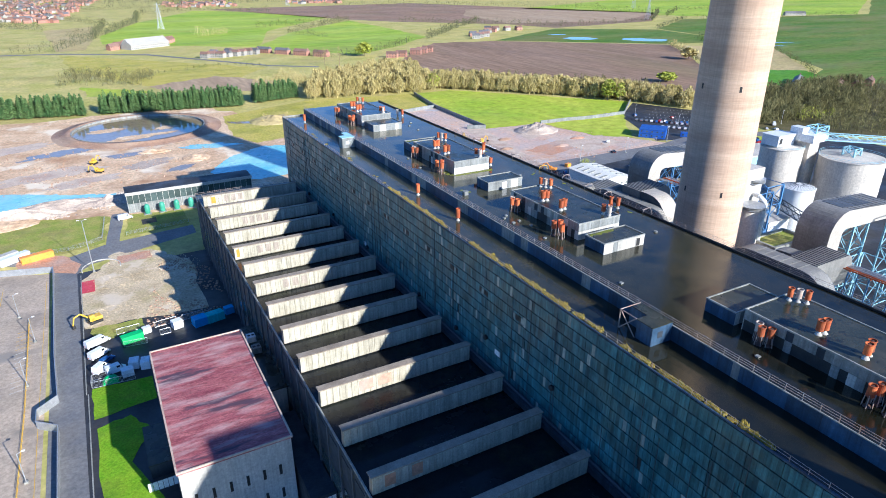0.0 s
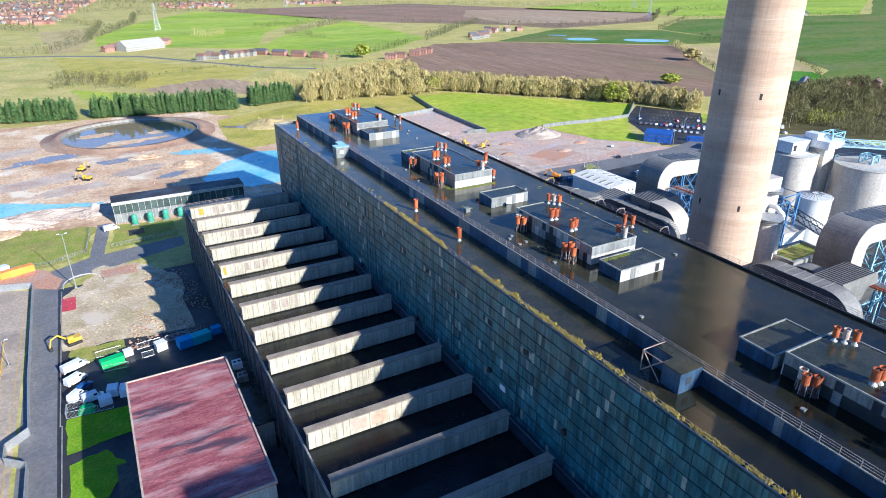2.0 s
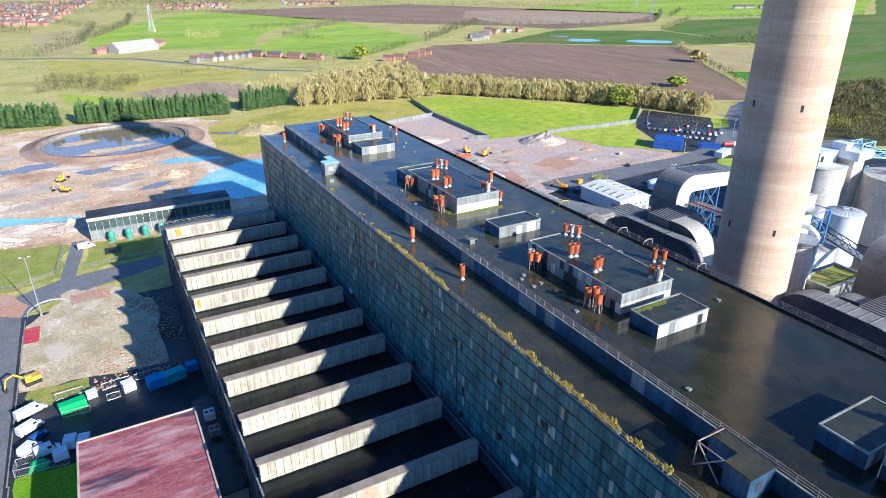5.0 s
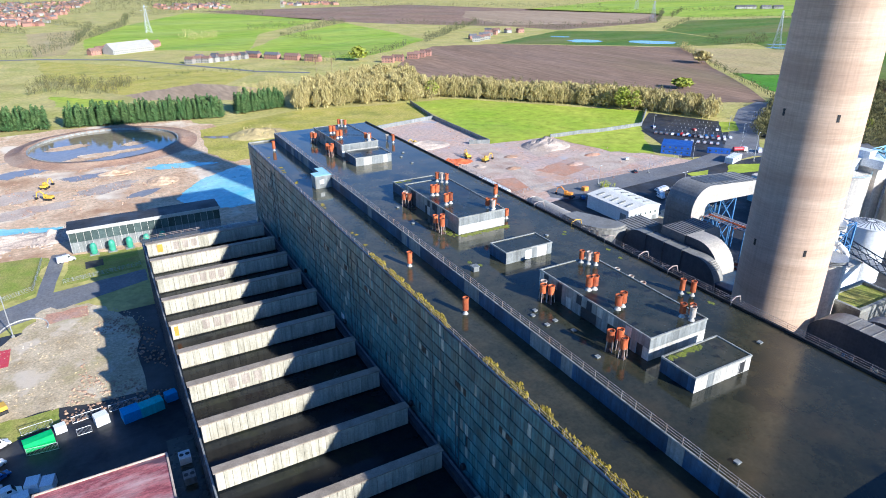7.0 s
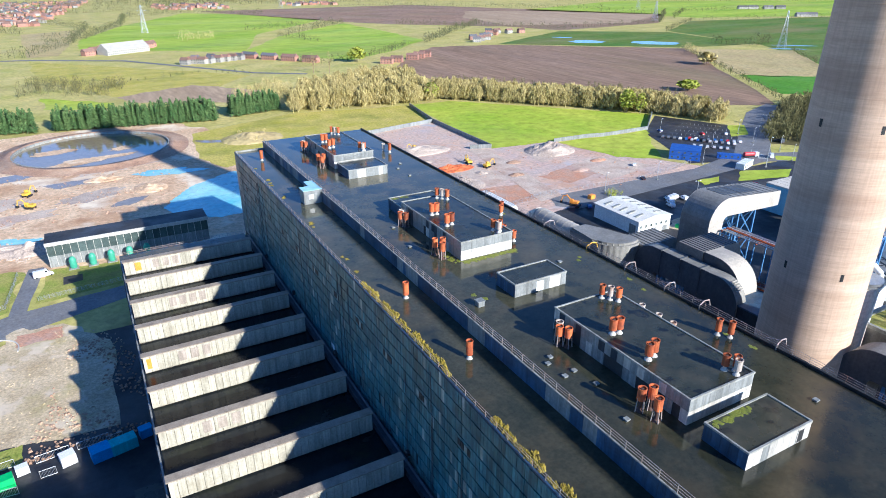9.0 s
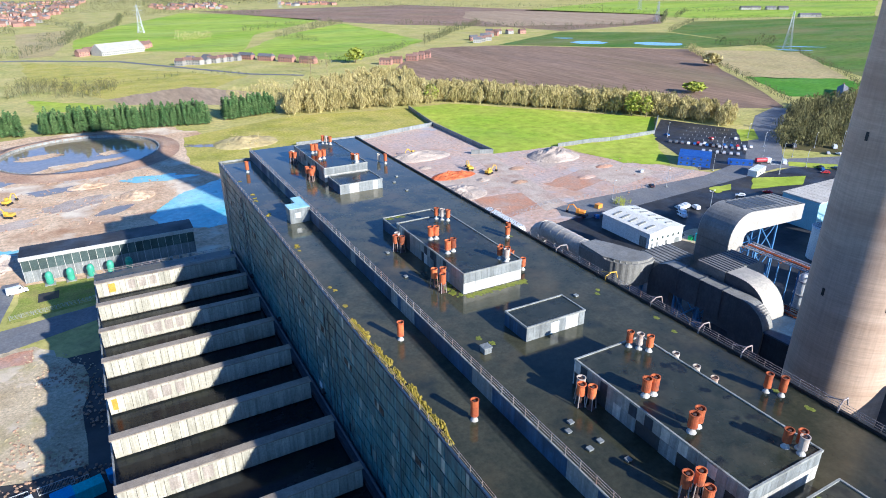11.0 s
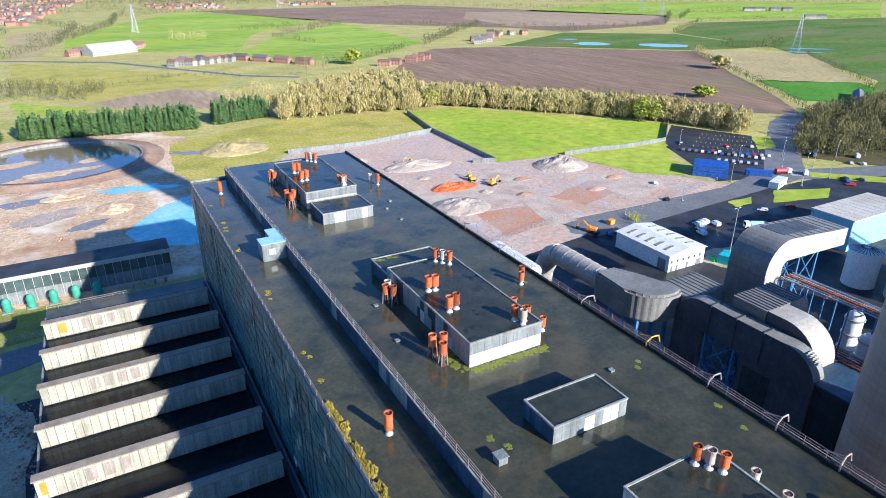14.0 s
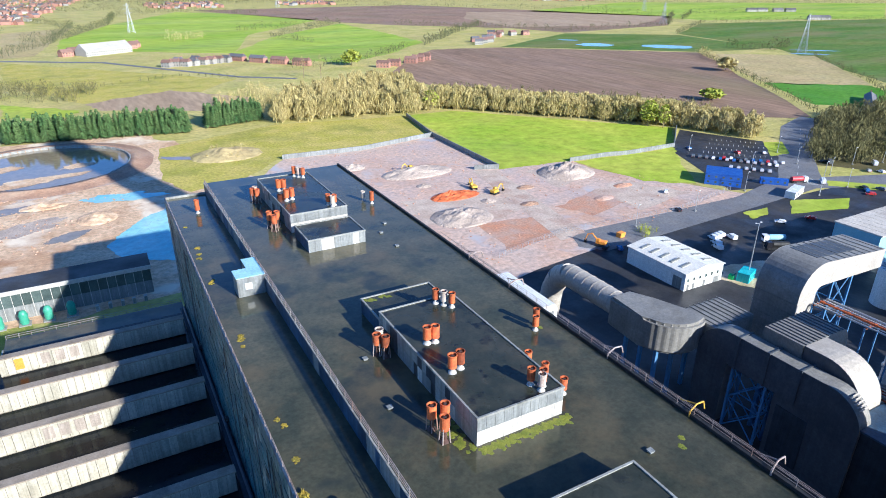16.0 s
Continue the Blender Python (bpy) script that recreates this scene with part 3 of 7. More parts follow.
sheet("site_yard", [(228, 196), (262, 203), (246, 212), (232, 214), (222, 208)], 0.08, M["yard"], "sandy yard beside the shed", 4, wobble=0.8)
sheet("road", [(198, 252), (205, 244), (300, 249), (345, 252), (420, 222), (432, 236), (365, 262), (398, 288), (496, 350), (492, 358), (452, 345), (385, 300), (345, 272), (300, 262), (204, 264)], 0.11, M["asphalt"], "grey site road and junction", 4, wobble=0.3)
sheet("car_park", [(306, 270), (330, 262), (366, 280), (404, 324), (383, 370), (337, 334)], 0.09, M["tarmac_dark"], "dark tarmac car park with white bays", 3, wobble=0.3)
sheet("lawn", [(272, 344), (308, 341), (345, 338), (335, 330), (300, 285), (280, 300)], 0.10, M["bright_grass"], "rough bright grass beside the cabins", 5, wobble=1.2)
sheet("lawn", [(378, 300), (392, 298), (414, 318), (402, 322)], 0.12, M["bright_grass"], "grass verge beside the road", 4, wobble=0.6)
sheet("lawn", [(302, 236), (330, 228), (345, 236), (318, 247)], 0.13, M["bright_grass"], "grass island beside the road", 4, wobble=0.6)
sheet("lawn", [(354, 252), (362, 257), (395, 226), (382, 222)], 0.13, M["bright_grass"], "grass verge with lamp posts", 4, wobble=0.6)
sheet("lawn", [(282, 240), (292, 240), (300, 246), (285, 247)], 0.13, M["bright_grass"], "small grass island", 4, wobble=0.6)
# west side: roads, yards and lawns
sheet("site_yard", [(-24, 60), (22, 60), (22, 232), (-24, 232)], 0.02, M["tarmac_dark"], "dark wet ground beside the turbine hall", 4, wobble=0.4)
sheet("road", [(-31, 60), (-22.5, 60), (-23.5, 231), (-19, 238), (21, 252), (21, 262), (-8, 257), (-4, 292), (-9, 292), (-13, 256), (-26, 249), (-40, 262), (-52, 255), (-31, 240)], 0.06, M["asphalt"], "worn grey site road", 4, wobble=0.2)
sheet("concrete_yard", [(-80, 60), (-31.5, 60), (-32, 236), (-50, 244), (-110, 240), (-110, 60)], 0.05, M["concrete_yard"], "fenced concrete yard with painted bays", 3, wobble=0.3)
sheet("rough_yard", [(-22, 187), (14, 183), (14, 226), (2, 243), (-11, 245), (-16, 231), (-22, 225)], 0.08, M["yard"], "cleared rubble ground with sandy patches", 6, wobble=1.2)
sheet("verge_strip", [(-20, 176), (-6, 179), (-6, 186), (-20, 186)], 0.10, M["verge"], "rough grass strip", 4, wobble=0.7)
sheet("lawn", [(-21, 138), (-6.5, 140), (-6.5, 151), (-21, 152)], 0.09, M["lawn"], "vivid green mown lawn", 4, wobble=0.3)
sheet("lawn", [(-20.5, 100), (-8, 100), (-14, 118), (-9, 128), (-13, 136), (-20.5, 134)], 0.09, M["lawn"], "vivid green lawn with bare patches", 4, wobble=0.5)
sheet("verge_strip", [(-20.5, 60), (-6.2, 60), (-6.2, 99), (-20.5, 99)], 0.085, M["verge"], "mossy brown ground with grass", 6, wobble=1.0)
sheet("verge_strip", [(-120, 258), (-44, 262), (-26, 254), (-13, 259), (-10, 290), (-40, 300), (-120, 290)], 0.055, M["verge"], "rutted grass verge", 6, wobble=1.5)
sheet("lawn", [(-6, 261), (20, 264), (20, 284), (-2, 288)], 0.075, M["verge"], "grass plot with a dark square", 4, wobble=0.6)
sheet("slab_patch", [(2, 272), (8, 273), (8, 279), (2, 279)], 0.09, M["tarmac_dark"], "dark square slab", 1)
sheet("red_mat", [(-22.2, 213), (-18.2, 213), (-18.2, 223), (-22.2, 223)], 0.20, M["red_paint"], "faded red ground markings", 1)
sheet("brick_pad", [(-10, 234), (2, 234), (2, 241), (-10, 241)], 0.12, M["slab_red"], "rows of old red foundations", 5, wobble=0.6)
sheet("slab_patch", [(-42, 243), (-24, 232), (-22, 240), (-28, 252), (-44, 257)], 0.09, M["slab_red"], "reddish dusty road surface", 4, wobble=0.6)


def blob(name, cx, cy, rx, ry, z, material, label, seed=1, rough=0.12, turn=0.0, n=48):
    """An uneven round patch."""
    pts = []
    for k in range(n):
        a = k * 2 * math.pi / n
        f = 1 + rough * (noise.noise(Vector((math.cos(a) * 1.7, math.sin(a) * 1.7, seed * 3.1))) + 0.5 * noise.noise(Vector((math.cos(a) * 5, math.sin(a) * 5, seed * 7.7))))
        x, y = rx * f * math.cos(a), ry * f * math.sin(a)
        pts.append((cx + x * math.cos(turn) - y * math.sin(turn), cy + x * math.sin(turn) + y * math.cos(turn)))
    return sheet(name, pts, z, material, label)


# lagoon with its ring bank
def ring_bank(cx, cy, r0, r1, h, seed):
    bm = bmesh.new()
    n, prof = 72, ((r0, 0.05), (r0 + 0.6, h), (r0 + 3.5, h * 1.05), (r0 + 4.2, h * 0.6), (r1, 0.0))
    rows = []
    for r, z in prof:
        rows.append([])
        for k in range(n):
            a = k * 2 * math.pi / n
            f = r * (1 + 0.02 * noise.noise(Vector((math.cos(a) * 4, math.sin(a) * 4, seed))))
            rows[-1].append(bm.verts.new((cx + f * math.cos(a), cy + f * math.sin(a), max(0.0, z * (1 + 0.3 * noise.noise(Vector((a * 3, r, seed))))))))
    for a, b in zip(rows, rows[1:]):
        for k in range(n):
            bm.faces.new((a[k], a[(k + 1) % n], b[(k + 1) % n], b[k]))
    return bm


PX, PY, PR = 18.0, 466.0, 42.0
solo("lagoon_bank", ring_bank(PX, PY, PR, PR + 12, 1.5, 4.0), M["bank"], "round earth bank about a settling lagoon", kind="structure", smooth=True)
bm = bmesh.new()
for k in range(58):
    a = radians(-40 + k * 5.2)
    for rr in (PR - 0.4,):
        c, s = math.cos(a), math.sin(a)
        x, y = PX + rr * c, PY + rr * s
        q = [(x + s * 1.7, y - c * 1.7), (x - s * 1.7, y + c * 1.7), (x - s * 1.7 + c * 0.8, y + c * 1.7 + s * 0.8), (x + s * 1.7 + c * 0.8, y - c * 1.7 + s * 0.8)]
        prism(bm, q[::-1], 0.0, 1.5)
solo("lagoon_wall", bm, M["coping"], "pale segmented concrete wall of the lagoon", kind="structure")
blob("lagoon_water", PX, PY, PR, PR, 0.16, M["pond_water"], "brown muddy water with sky reflected", 2, 0.02)
blob("sand_bar", PX - 4, PY - 24, 22, 7, 0.22, M["spoil"], "pale sand bar in the lagoon", 5, 0.5, 0.2)
blob("sand_bar", PX + 16, PY - 4, 9, 4, 0.22, M["spoil"], "small sand bar in the lagoon", 6, 0.5, 0.4)
blob("sand_bar", PX - 22, PY + 4, 12, 5, 0.20, M["spoil"], "sand bar at the lagoon edge", 7, 0.5, 0.2)
sheet("turquoise_pool", [(42, 338), (50, 352), (60, 366), (80, 380), (100, 372), (100, 318), (62, 312), (46, 322)], 0.14, M["pool"], "milky turquoise settling pool", 8, wobble=1.0, seed=41)
sheet("turquoise_pool", [(-110, 306), (-56, 312), (-30, 322), (-8, 316), (-6, 324), (-16, 328), (-34, 336), (-60, 350), (-110, 352)], 0.14, M["pool"], "milky turquoise settling pool", 8, wobble=1.6, seed=42)
blob("turquoise_pool", 52, 396, 16, 6, 0.13, M["pool"], "shallow turquoise pool", 8, 0.5, -0.2)
blob("puddle", 30, 355, 9, 4, 0.10, M["pond_water"], "muddy brown puddle on sand", 9, 0.6, 0.4)
blob("puddle", -30, 420, 22, 7, 0.10, M["pond_water"], "muddy puddle on sand", 10, 0.6, 0.3)
blob("puddle", 8, 398, 12, 5, 0.10, M["pond_water"], "muddy puddle on sand", 11, 0.6, 0.1)
blob("puddle", 85, 452, 14, 4, 0.16, M["pond_water"], "muddy puddle in wheel tracks", 12, 0.6, -0.5)
for k, (x, y, rx, ry) in enumerate(((-40, 372, 26, 10), (-20, 352, 20, 7), (14, 372, 14, 6), (-62, 440, 24, 9), (28, 416, 18, 4))):
    blob("sand_patch", x, y, rx, ry, 0.07, M["rubble"] if k == 2 else M["slab_white"], "pale sand bank on the spoil ground", 20 + k, 0.6, 0.3)
for k, (x, y, rx, ry) in enumerate(((690, 800, 26, 20), (765, 735, 34, 22), (860, 590, 24, 5), (905, 610, 30, 4), (700, 870, 16, 6))):
    blob("field_pool", x, y, rx, ry, 0.25, M["far_water"], "pale flood pool in a field", 30 + k, 0.25, -0.75)


def heap(name, cx, cy, rx, ry, h, material, label, seed, n=22, rough=0.5):
    """A heap of loose stuff with a broken surface."""
    bm = bmesh.new()
    grid = {}
    for i in range(n + 1):
        for j in range(n + 1):
            u, v = 2 * i / n - 1, 2 * j / n - 1
            d = math.hypot(u, v)
            base = max(0.0, 1 - d) ** 0.8
            z = h * base * (1 + rough * noise.noise(Vector((u * 3, v * 3, seed)))) + 0.35 * rough * h * base * noise.noise(Vector((u * 9, v * 9, seed)))
            grid[i, j] = bm.verts.new((cx + u * rx, cy + v * ry, max(z, 0.0) + (0.1 if d < 1 else -0.3)))
    for i in range(n):
        for j in range(n):
            bm.faces.new((grid[i, j], grid[i + 1, j], grid[i + 1, j + 1], grid[i, j + 1]))
    return solo(name, bm, material, label, "heap", smooth=False)


heap("stone_mound", 187, 366, 20, 10, 3.5, M["rubble"], "long pale heap of crushed rubble", 1.0)
heap("stone_mound", 175, 300, 14, 12, 3.0, M["rubble"], "low heap of crushed rubble", 2.0)
heap("stone_mound", 255, 330, 16, 13, 5.0, M["rubble"], "heap of crushed brick and stone", 3.0)
heap("stone_mound", 160, 390, 8, 6, 2.0, M["rubble"], "small heap of grey rubble", 4.0)
heap("stone_mound", -30, 314, 26, 8, 3.5, M["rubble"], "bank of broken stone beside the pool", 5.0)
heap("stone_mound", -64, 298, 28, 9, 3.0, M["spoil"], "bank of sandy spoil", 6.0)
heap("scrap_mound", 186, 325, 13, 6, 2.2, M["rust"], "heap of rusty orange scrap metal", 7.0, rough=1.2)
heap("spoil_mound", 108, 448, 20, 16, 4.0, M["tan_field"], "scrubby mound of dry earth", 8.0)
heap("spoil_mound", 20, 398, 10, 5, 1.5, M["spoil"], "low heap of brown spoil", 9.0)
heap("spoil_mound", 40, 372, 8, 9, 2.0, M["spoil"], "low spoil bank beside the pool", 10.0)


# site boundary walls
def wall_run(name, pts, h, thick, material, label):
    th = thing(name, (*pts[0], 0), label, "wall")
    for (x0, y0), (x1, y1) in zip(pts, pts[1:]):
        d = Vector((x1 - x0, y1 - y0))
        L = d.length
        d.normalize()
        s = Vector((-d.y, d.x)) * thick / 2
        n = max(1, int(L / 6))
        for k in range(n):
            a, b = Vector((x0, y0)) + d * (L * k / n + 0.04), Vector((x0, y0)) + d * (L * (k + 1) / n - 0.04)
            bm = bmesh.new()
            prism(bm, [tuple(a - s), tuple(b - s), tuple(b + s), tuple(a + s)], 0, h)
            part("wall_panel", bm, material, th)


wall_run("boundary_wall", [(133, 424), (179, 421), (231, 432)], 2.6, 0.5, M["pent_grey"], "pale concrete boundary wall beside the grass")
wall_run("boundary_wall", [(242, 492), (231, 432), (228, 352), (216, 357)], 2.6, 0.5, M["pent_grey"], "grey concrete boundary wall")
wall_run("boundary_wall", [(270, 345), (296, 344), (308, 341), (346, 341), (384, 374)], 2.4, 0.5, M["pent_grey"], "pale concrete boundary wall round the field")
wall_run("security_fence", [(-27.8, 60), (-28.4, 137), (-33, 141), (-33, 146), (-28.6, 150), (-29.6, 172), (-30.8, 237), (-48, 242), (-90, 245)], 2.4, 0.15, M["galv"], "grey steel palisade security fence")


def fence_run(name, pts, h, label, gap=3.0, m="galv"):
    """Thin posts with wires between them."""
    th = thing(name, (*pts[0], 0), label, "fence")
    me = None
    for (x0, y0), (x1, y1) in zip(pts, pts[1:]):
        n = max(1, int(math.hypot(x1 - x0, y1 - y0) / gap))
        bm = bmesh.new()
        for z in (0.3, h * 0.5, h * 0.75, h):
            tube(bm, (x0, y0, z), (x1, y1, z), 0.035, n=4)
        part("rail", bm, M[m], th)
        if me is None:
            bm = bmesh.new()
            tube(bm, (0, 0, 0), (0, 0, h), 0.06, n=5)
            me = finish("post", bm, M[m])
        for k in range(n + 1):
            ob = new("post", me)
            ob.parent = th
            ob.location = Vector((x0 + (x1 - x0) * k / n, y0 + (y1 - y0) * k / n, 0)) - ORG[th]


fence_run("site_fence", [(166, 258), (200, 266), (262, 262), (306, 270)], 2.2, "thin grey mesh fence along the track")
fence_run("site_fence", [(-50, 258), (-26, 256), (-14, 262), (-12, 288)], 1.6, "thin grey fence on the verge", 4.0)
fence_run("site_fence", [(-5, 263), (20, 266)], 1.5, "thin grey fence beside the lawn", 3.0)
fence_run("yard_barrier", [(-36, 110), (-36, 150), (-37, 200)], 1.1, "yellow tube barrier in the yard", 2.5, "plant_yellow")


# loose stones over the rough ground
def scatter(name, poly, count, s0, s1, material, label, seed):
    rng = random.Random(seed)
    xs, ys = [p[0] for p in poly], [p[1] for p in poly]
    verts, faces = [], []
    while len(faces) < count * 5:
        x, y = rng.uniform(min(xs), max(xs)), rng.uniform(min(ys), max(ys))
        if noise.noise(Vector((x * 0.08, y * 0.08, seed))) < -0.05:
            continue
        if not in_plan((x, y), poly):
            continue
        s, h, a = rng.uniform(s0, s1), rng.uniform(0.3, 0.8), rng.uniform(0, 1.57)
        b = len(verts)
        for k in range(4):
            verts.append((x + s * math.cos(a + k * 1.57) * rng.uniform(0.7, 1.3), y + s * math.sin(a + k * 1.57) * rng.uniform(0.7, 1.3), 0.02))
        for k in range(4):
            verts.append((x + s * 0.6 * math.cos(a + k * 1.57), y + s * 0.6 * math.sin(a + k * 1.57), 0.1 + s * h))
        faces += [(b, b + 1, b + 5, b + 4), (b + 1, b + 2, b + 6, b + 5), (b + 2, b + 3, b + 7, b + 6), (b + 3, b, b + 4, b + 7), (b + 4, b + 5, b + 6, b + 7)]
    me = bpy.data.meshes.new(name)
    me.from_pydata(verts, [], faces)
    me.materials.append(material)
    return tagged(new(name, me), label, "stones", "", "stuff")


def in_plan(p, poly):
    x, y = p
    c = False
    for (x0, y0), (x1, y1) in zip(poly, poly[1:] + poly[:1]):
        if (y0 > y) != (y1 > y) and x < (x1 - x0) * (y - y0) / (y1 - y0) + x0:
            c = not c
    return c


scatter("loose_rubble", [(-22, 187), (14, 183), (18, 226), (2, 243), (-11, 245), (-16, 231), (-22, 225)], 700, 0.10, 0.3, M["yard"], "loose stones and brick on the yard", 1)
scatter("loose_rubble", [(-6, 178), (20, 178), (20, 232), (4, 228)], 500, 0.15, 0.5, M["bank"], "dark loose rubble beside the hall", 2)
scatter("loose_stone", [(-90, 292), (-10, 300), (0, 325), (-90, 316)], 900, 0.25, 0.8, M["rubble"], "broken pale stones along the pool", 3)
scatter("loose_stone", [(-70, 340), (40, 340), (60, 420), (-70, 430)], 500, 0.2, 0.6, M["bank"], "scattered stones on the spoil ground", 4)
scatter("loose_rubble", [(110, 250), (300, 262), (272, 345), (228, 350), (230, 430), (135, 422)], 700, 0.15, 0.5, M["slab_red"], "scattered rubble on the demolished slab", 5)

heap("stone_mound", -44, 306, 22, 6, 4.0, M["rubble"], "ragged bank of broken pale stone", 15.0, rough=1.0)
heap("stone_mound", -8, 310, 10, 6, 3.0, M["rubble"], "broken stone bank beside the block", 16.0, rough=1.0)
for k, (x, y) in enumerate(((196, 312), (210, 300), (245, 290), (180, 345), (222, 320), (266, 300))):
    heap("debris_mound", x, y, 4 + k % 3, 3, 1.0, M[("rubble", "bank", "slab_red")[k % 3]], "small heap of sorted demolition debris", 20.0 + k, 12)

# ---- penthouses on the roof ----
def penthouse(x0, x1, y0, y1, z, h, label, south="plain", seed=1, mossy=False, name="roof_penthouse"):
    """A flat-roofed plant room, clad in upright sheets, with a felt roof and a coping."""
    rng = random.Random(seed)
    th = thing(name, (x0, y0, z), label, "roof building")
    bm = bmesh.new()
    box(bm, x0 + 0.1, x1 - 0.1, y0 + 0.1, y1 - 0.1, z, z + h - 0.12)
    part("core", bm, M["facade_joint"], th)
    bm = bmesh.new()
    box(bm, x0 + 0.15, x1 - 0.15, y0 + 0.15, y1 - 0.15, z + h - 0.12, z + h)
    part("roof", bm, M["roof_felt"], th, "dark felt roof with thin moss")
    bm = bmesh.new()
    t = 0.16
    box(bm, x0 - 0.06, x1 + 0.06, y0 - 0.06, y0 + t, z + h - 0.1, z + h + 0.14)
    box(bm, x0 - 0.06, x1 + 0.06, y1 - t, y1 + 0.06, z + h - 0.1, z + h + 0.14)
    box(bm, x0 - 0.06, x0 + t, y0 + t, y1 - t, z + h - 0.1, z + h + 0.14)
    box(bm, x1 - t, x1 + 0.06, y0 + t, y1 - t, z + h - 0.1, z + h + 0.14)
    part("coping", bm, M["coping"], th)
    # sheets: south, west, east, north
    for side in "swen":
        a, b = (x0, x1) if side in "sn" else (y0, y1)
        n = max(2, round((b - a) / 1.15))
        w = (b - a) / n
        for k in range(n):
            lo, hi = a + k * w + 0.015, a + (k + 1) * w - 0.015
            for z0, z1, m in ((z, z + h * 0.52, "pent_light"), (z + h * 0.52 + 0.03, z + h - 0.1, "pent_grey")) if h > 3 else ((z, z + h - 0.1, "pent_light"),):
                # west side takes darker blue and grey sheets than the other sides
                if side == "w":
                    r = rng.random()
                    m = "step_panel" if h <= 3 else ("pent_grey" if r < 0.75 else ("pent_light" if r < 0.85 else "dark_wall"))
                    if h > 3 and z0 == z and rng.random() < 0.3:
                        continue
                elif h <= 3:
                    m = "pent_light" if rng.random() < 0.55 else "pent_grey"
                bm = bmesh.new()
                if side == "s":
                    box(bm, lo, hi, y0, y0 + 0.1, z0, z1)
                elif side == "n":
                    box(bm, lo, hi, y1 - 0.1, y1, z0, z1)
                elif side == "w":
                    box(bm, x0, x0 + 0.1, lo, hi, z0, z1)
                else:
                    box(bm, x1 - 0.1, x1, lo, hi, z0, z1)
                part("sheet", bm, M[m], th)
    if south == "door":
        bm = bmesh.new()
        box(bm, x1 - 2.2, x1 - 1.2, y0 - 0.03, y0 + 0.05, z + 0.1, z + h - 0.4)
        d = part("door", bm, M["black"], th, "dark open door")
        bm = bmesh.new()
        box(bm, x1 - 2.3, x1 - 2.2, y0 - 0.05, y0 + 0.02, z + 0.1, z + h - 0.3)
        box(bm, x1 - 1.2, x1 - 1.1, y0 - 0.05, y0 + 0.02, z + 0.1, z + h - 0.3)
        box(bm, x1 - 2.3, x1 - 1.1, y0 - 0.05, y0 + 0.02, z + h - 0.4, z + h - 0.3)
        part("door_frame", bm, M["pent_light"], th)
    if south == "low_door":
        bm = bmesh.new()
        box(bm, (x0 + x1) / 2 - 0.9, (x0 + x1) / 2 + 0.5, y0 - 0.03, y0 + 0.05, z + 0.1, z + h - 0.35)
        part("door", bm, M["white_metal"], th, "pale door")
    if south == "louvre":
        bm = bmesh.new()
        for k in range(8):
            box(bm, (x0 + x1) / 2 - 2.8, (x0 + x1) / 2 + 2.8, y0 - 0.06, y0 + 0.02, z + h - 1.5 + k * 0.15, z + h - 1.42 + k * 0.15)
        part("louvre", bm, M["pent_grey"], th)
    return th


H1, H2 = 3.5, 2.2
penthouse(75.8, 87.0, 196.0, 221.0, ZU, H1, "flat-roofed plant room with pale ribbed cladding", "louvre", 1)
penthouse(75.8, 86.4, 185.6, 193.6, ZU, H2, "low plant room in front of a taller one", "plain", 2)
penthouse(75.8, 86.9, 130.2, 155.0, ZU, H1, "flat-roofed plant room with grey over white cladding", "plain", 3)
penthouse(75.9, 86.8, 155.3, 161.8, ZU, H2, "low flat annex behind a plant room", "plain", 4)
penthouse(76.2, 86.5, 113.9, 119.2, ZU, H2, "small isolated plant room with pale sheeting", "low_door", 5)
penthouse(75.7, 86.7, 79.0, 103.4, ZU, H1, "flat-roofed plant room with dark west side", "plain", 6)
penthouse(75.4, 86.0, 71.0, 76.6, ZU, H2, "small plant room with a dark doorway", "door", 7)
penthouse(75.0, 85.4, 41.0, 46.6, ZU, H2, "small plant room with dark blue sides", "plain", 8)
penthouse(75.2, 86.4, 14.5, 39.8, ZU, H1, "flat-roofed plant room beside vent stacks", "plain", 9)


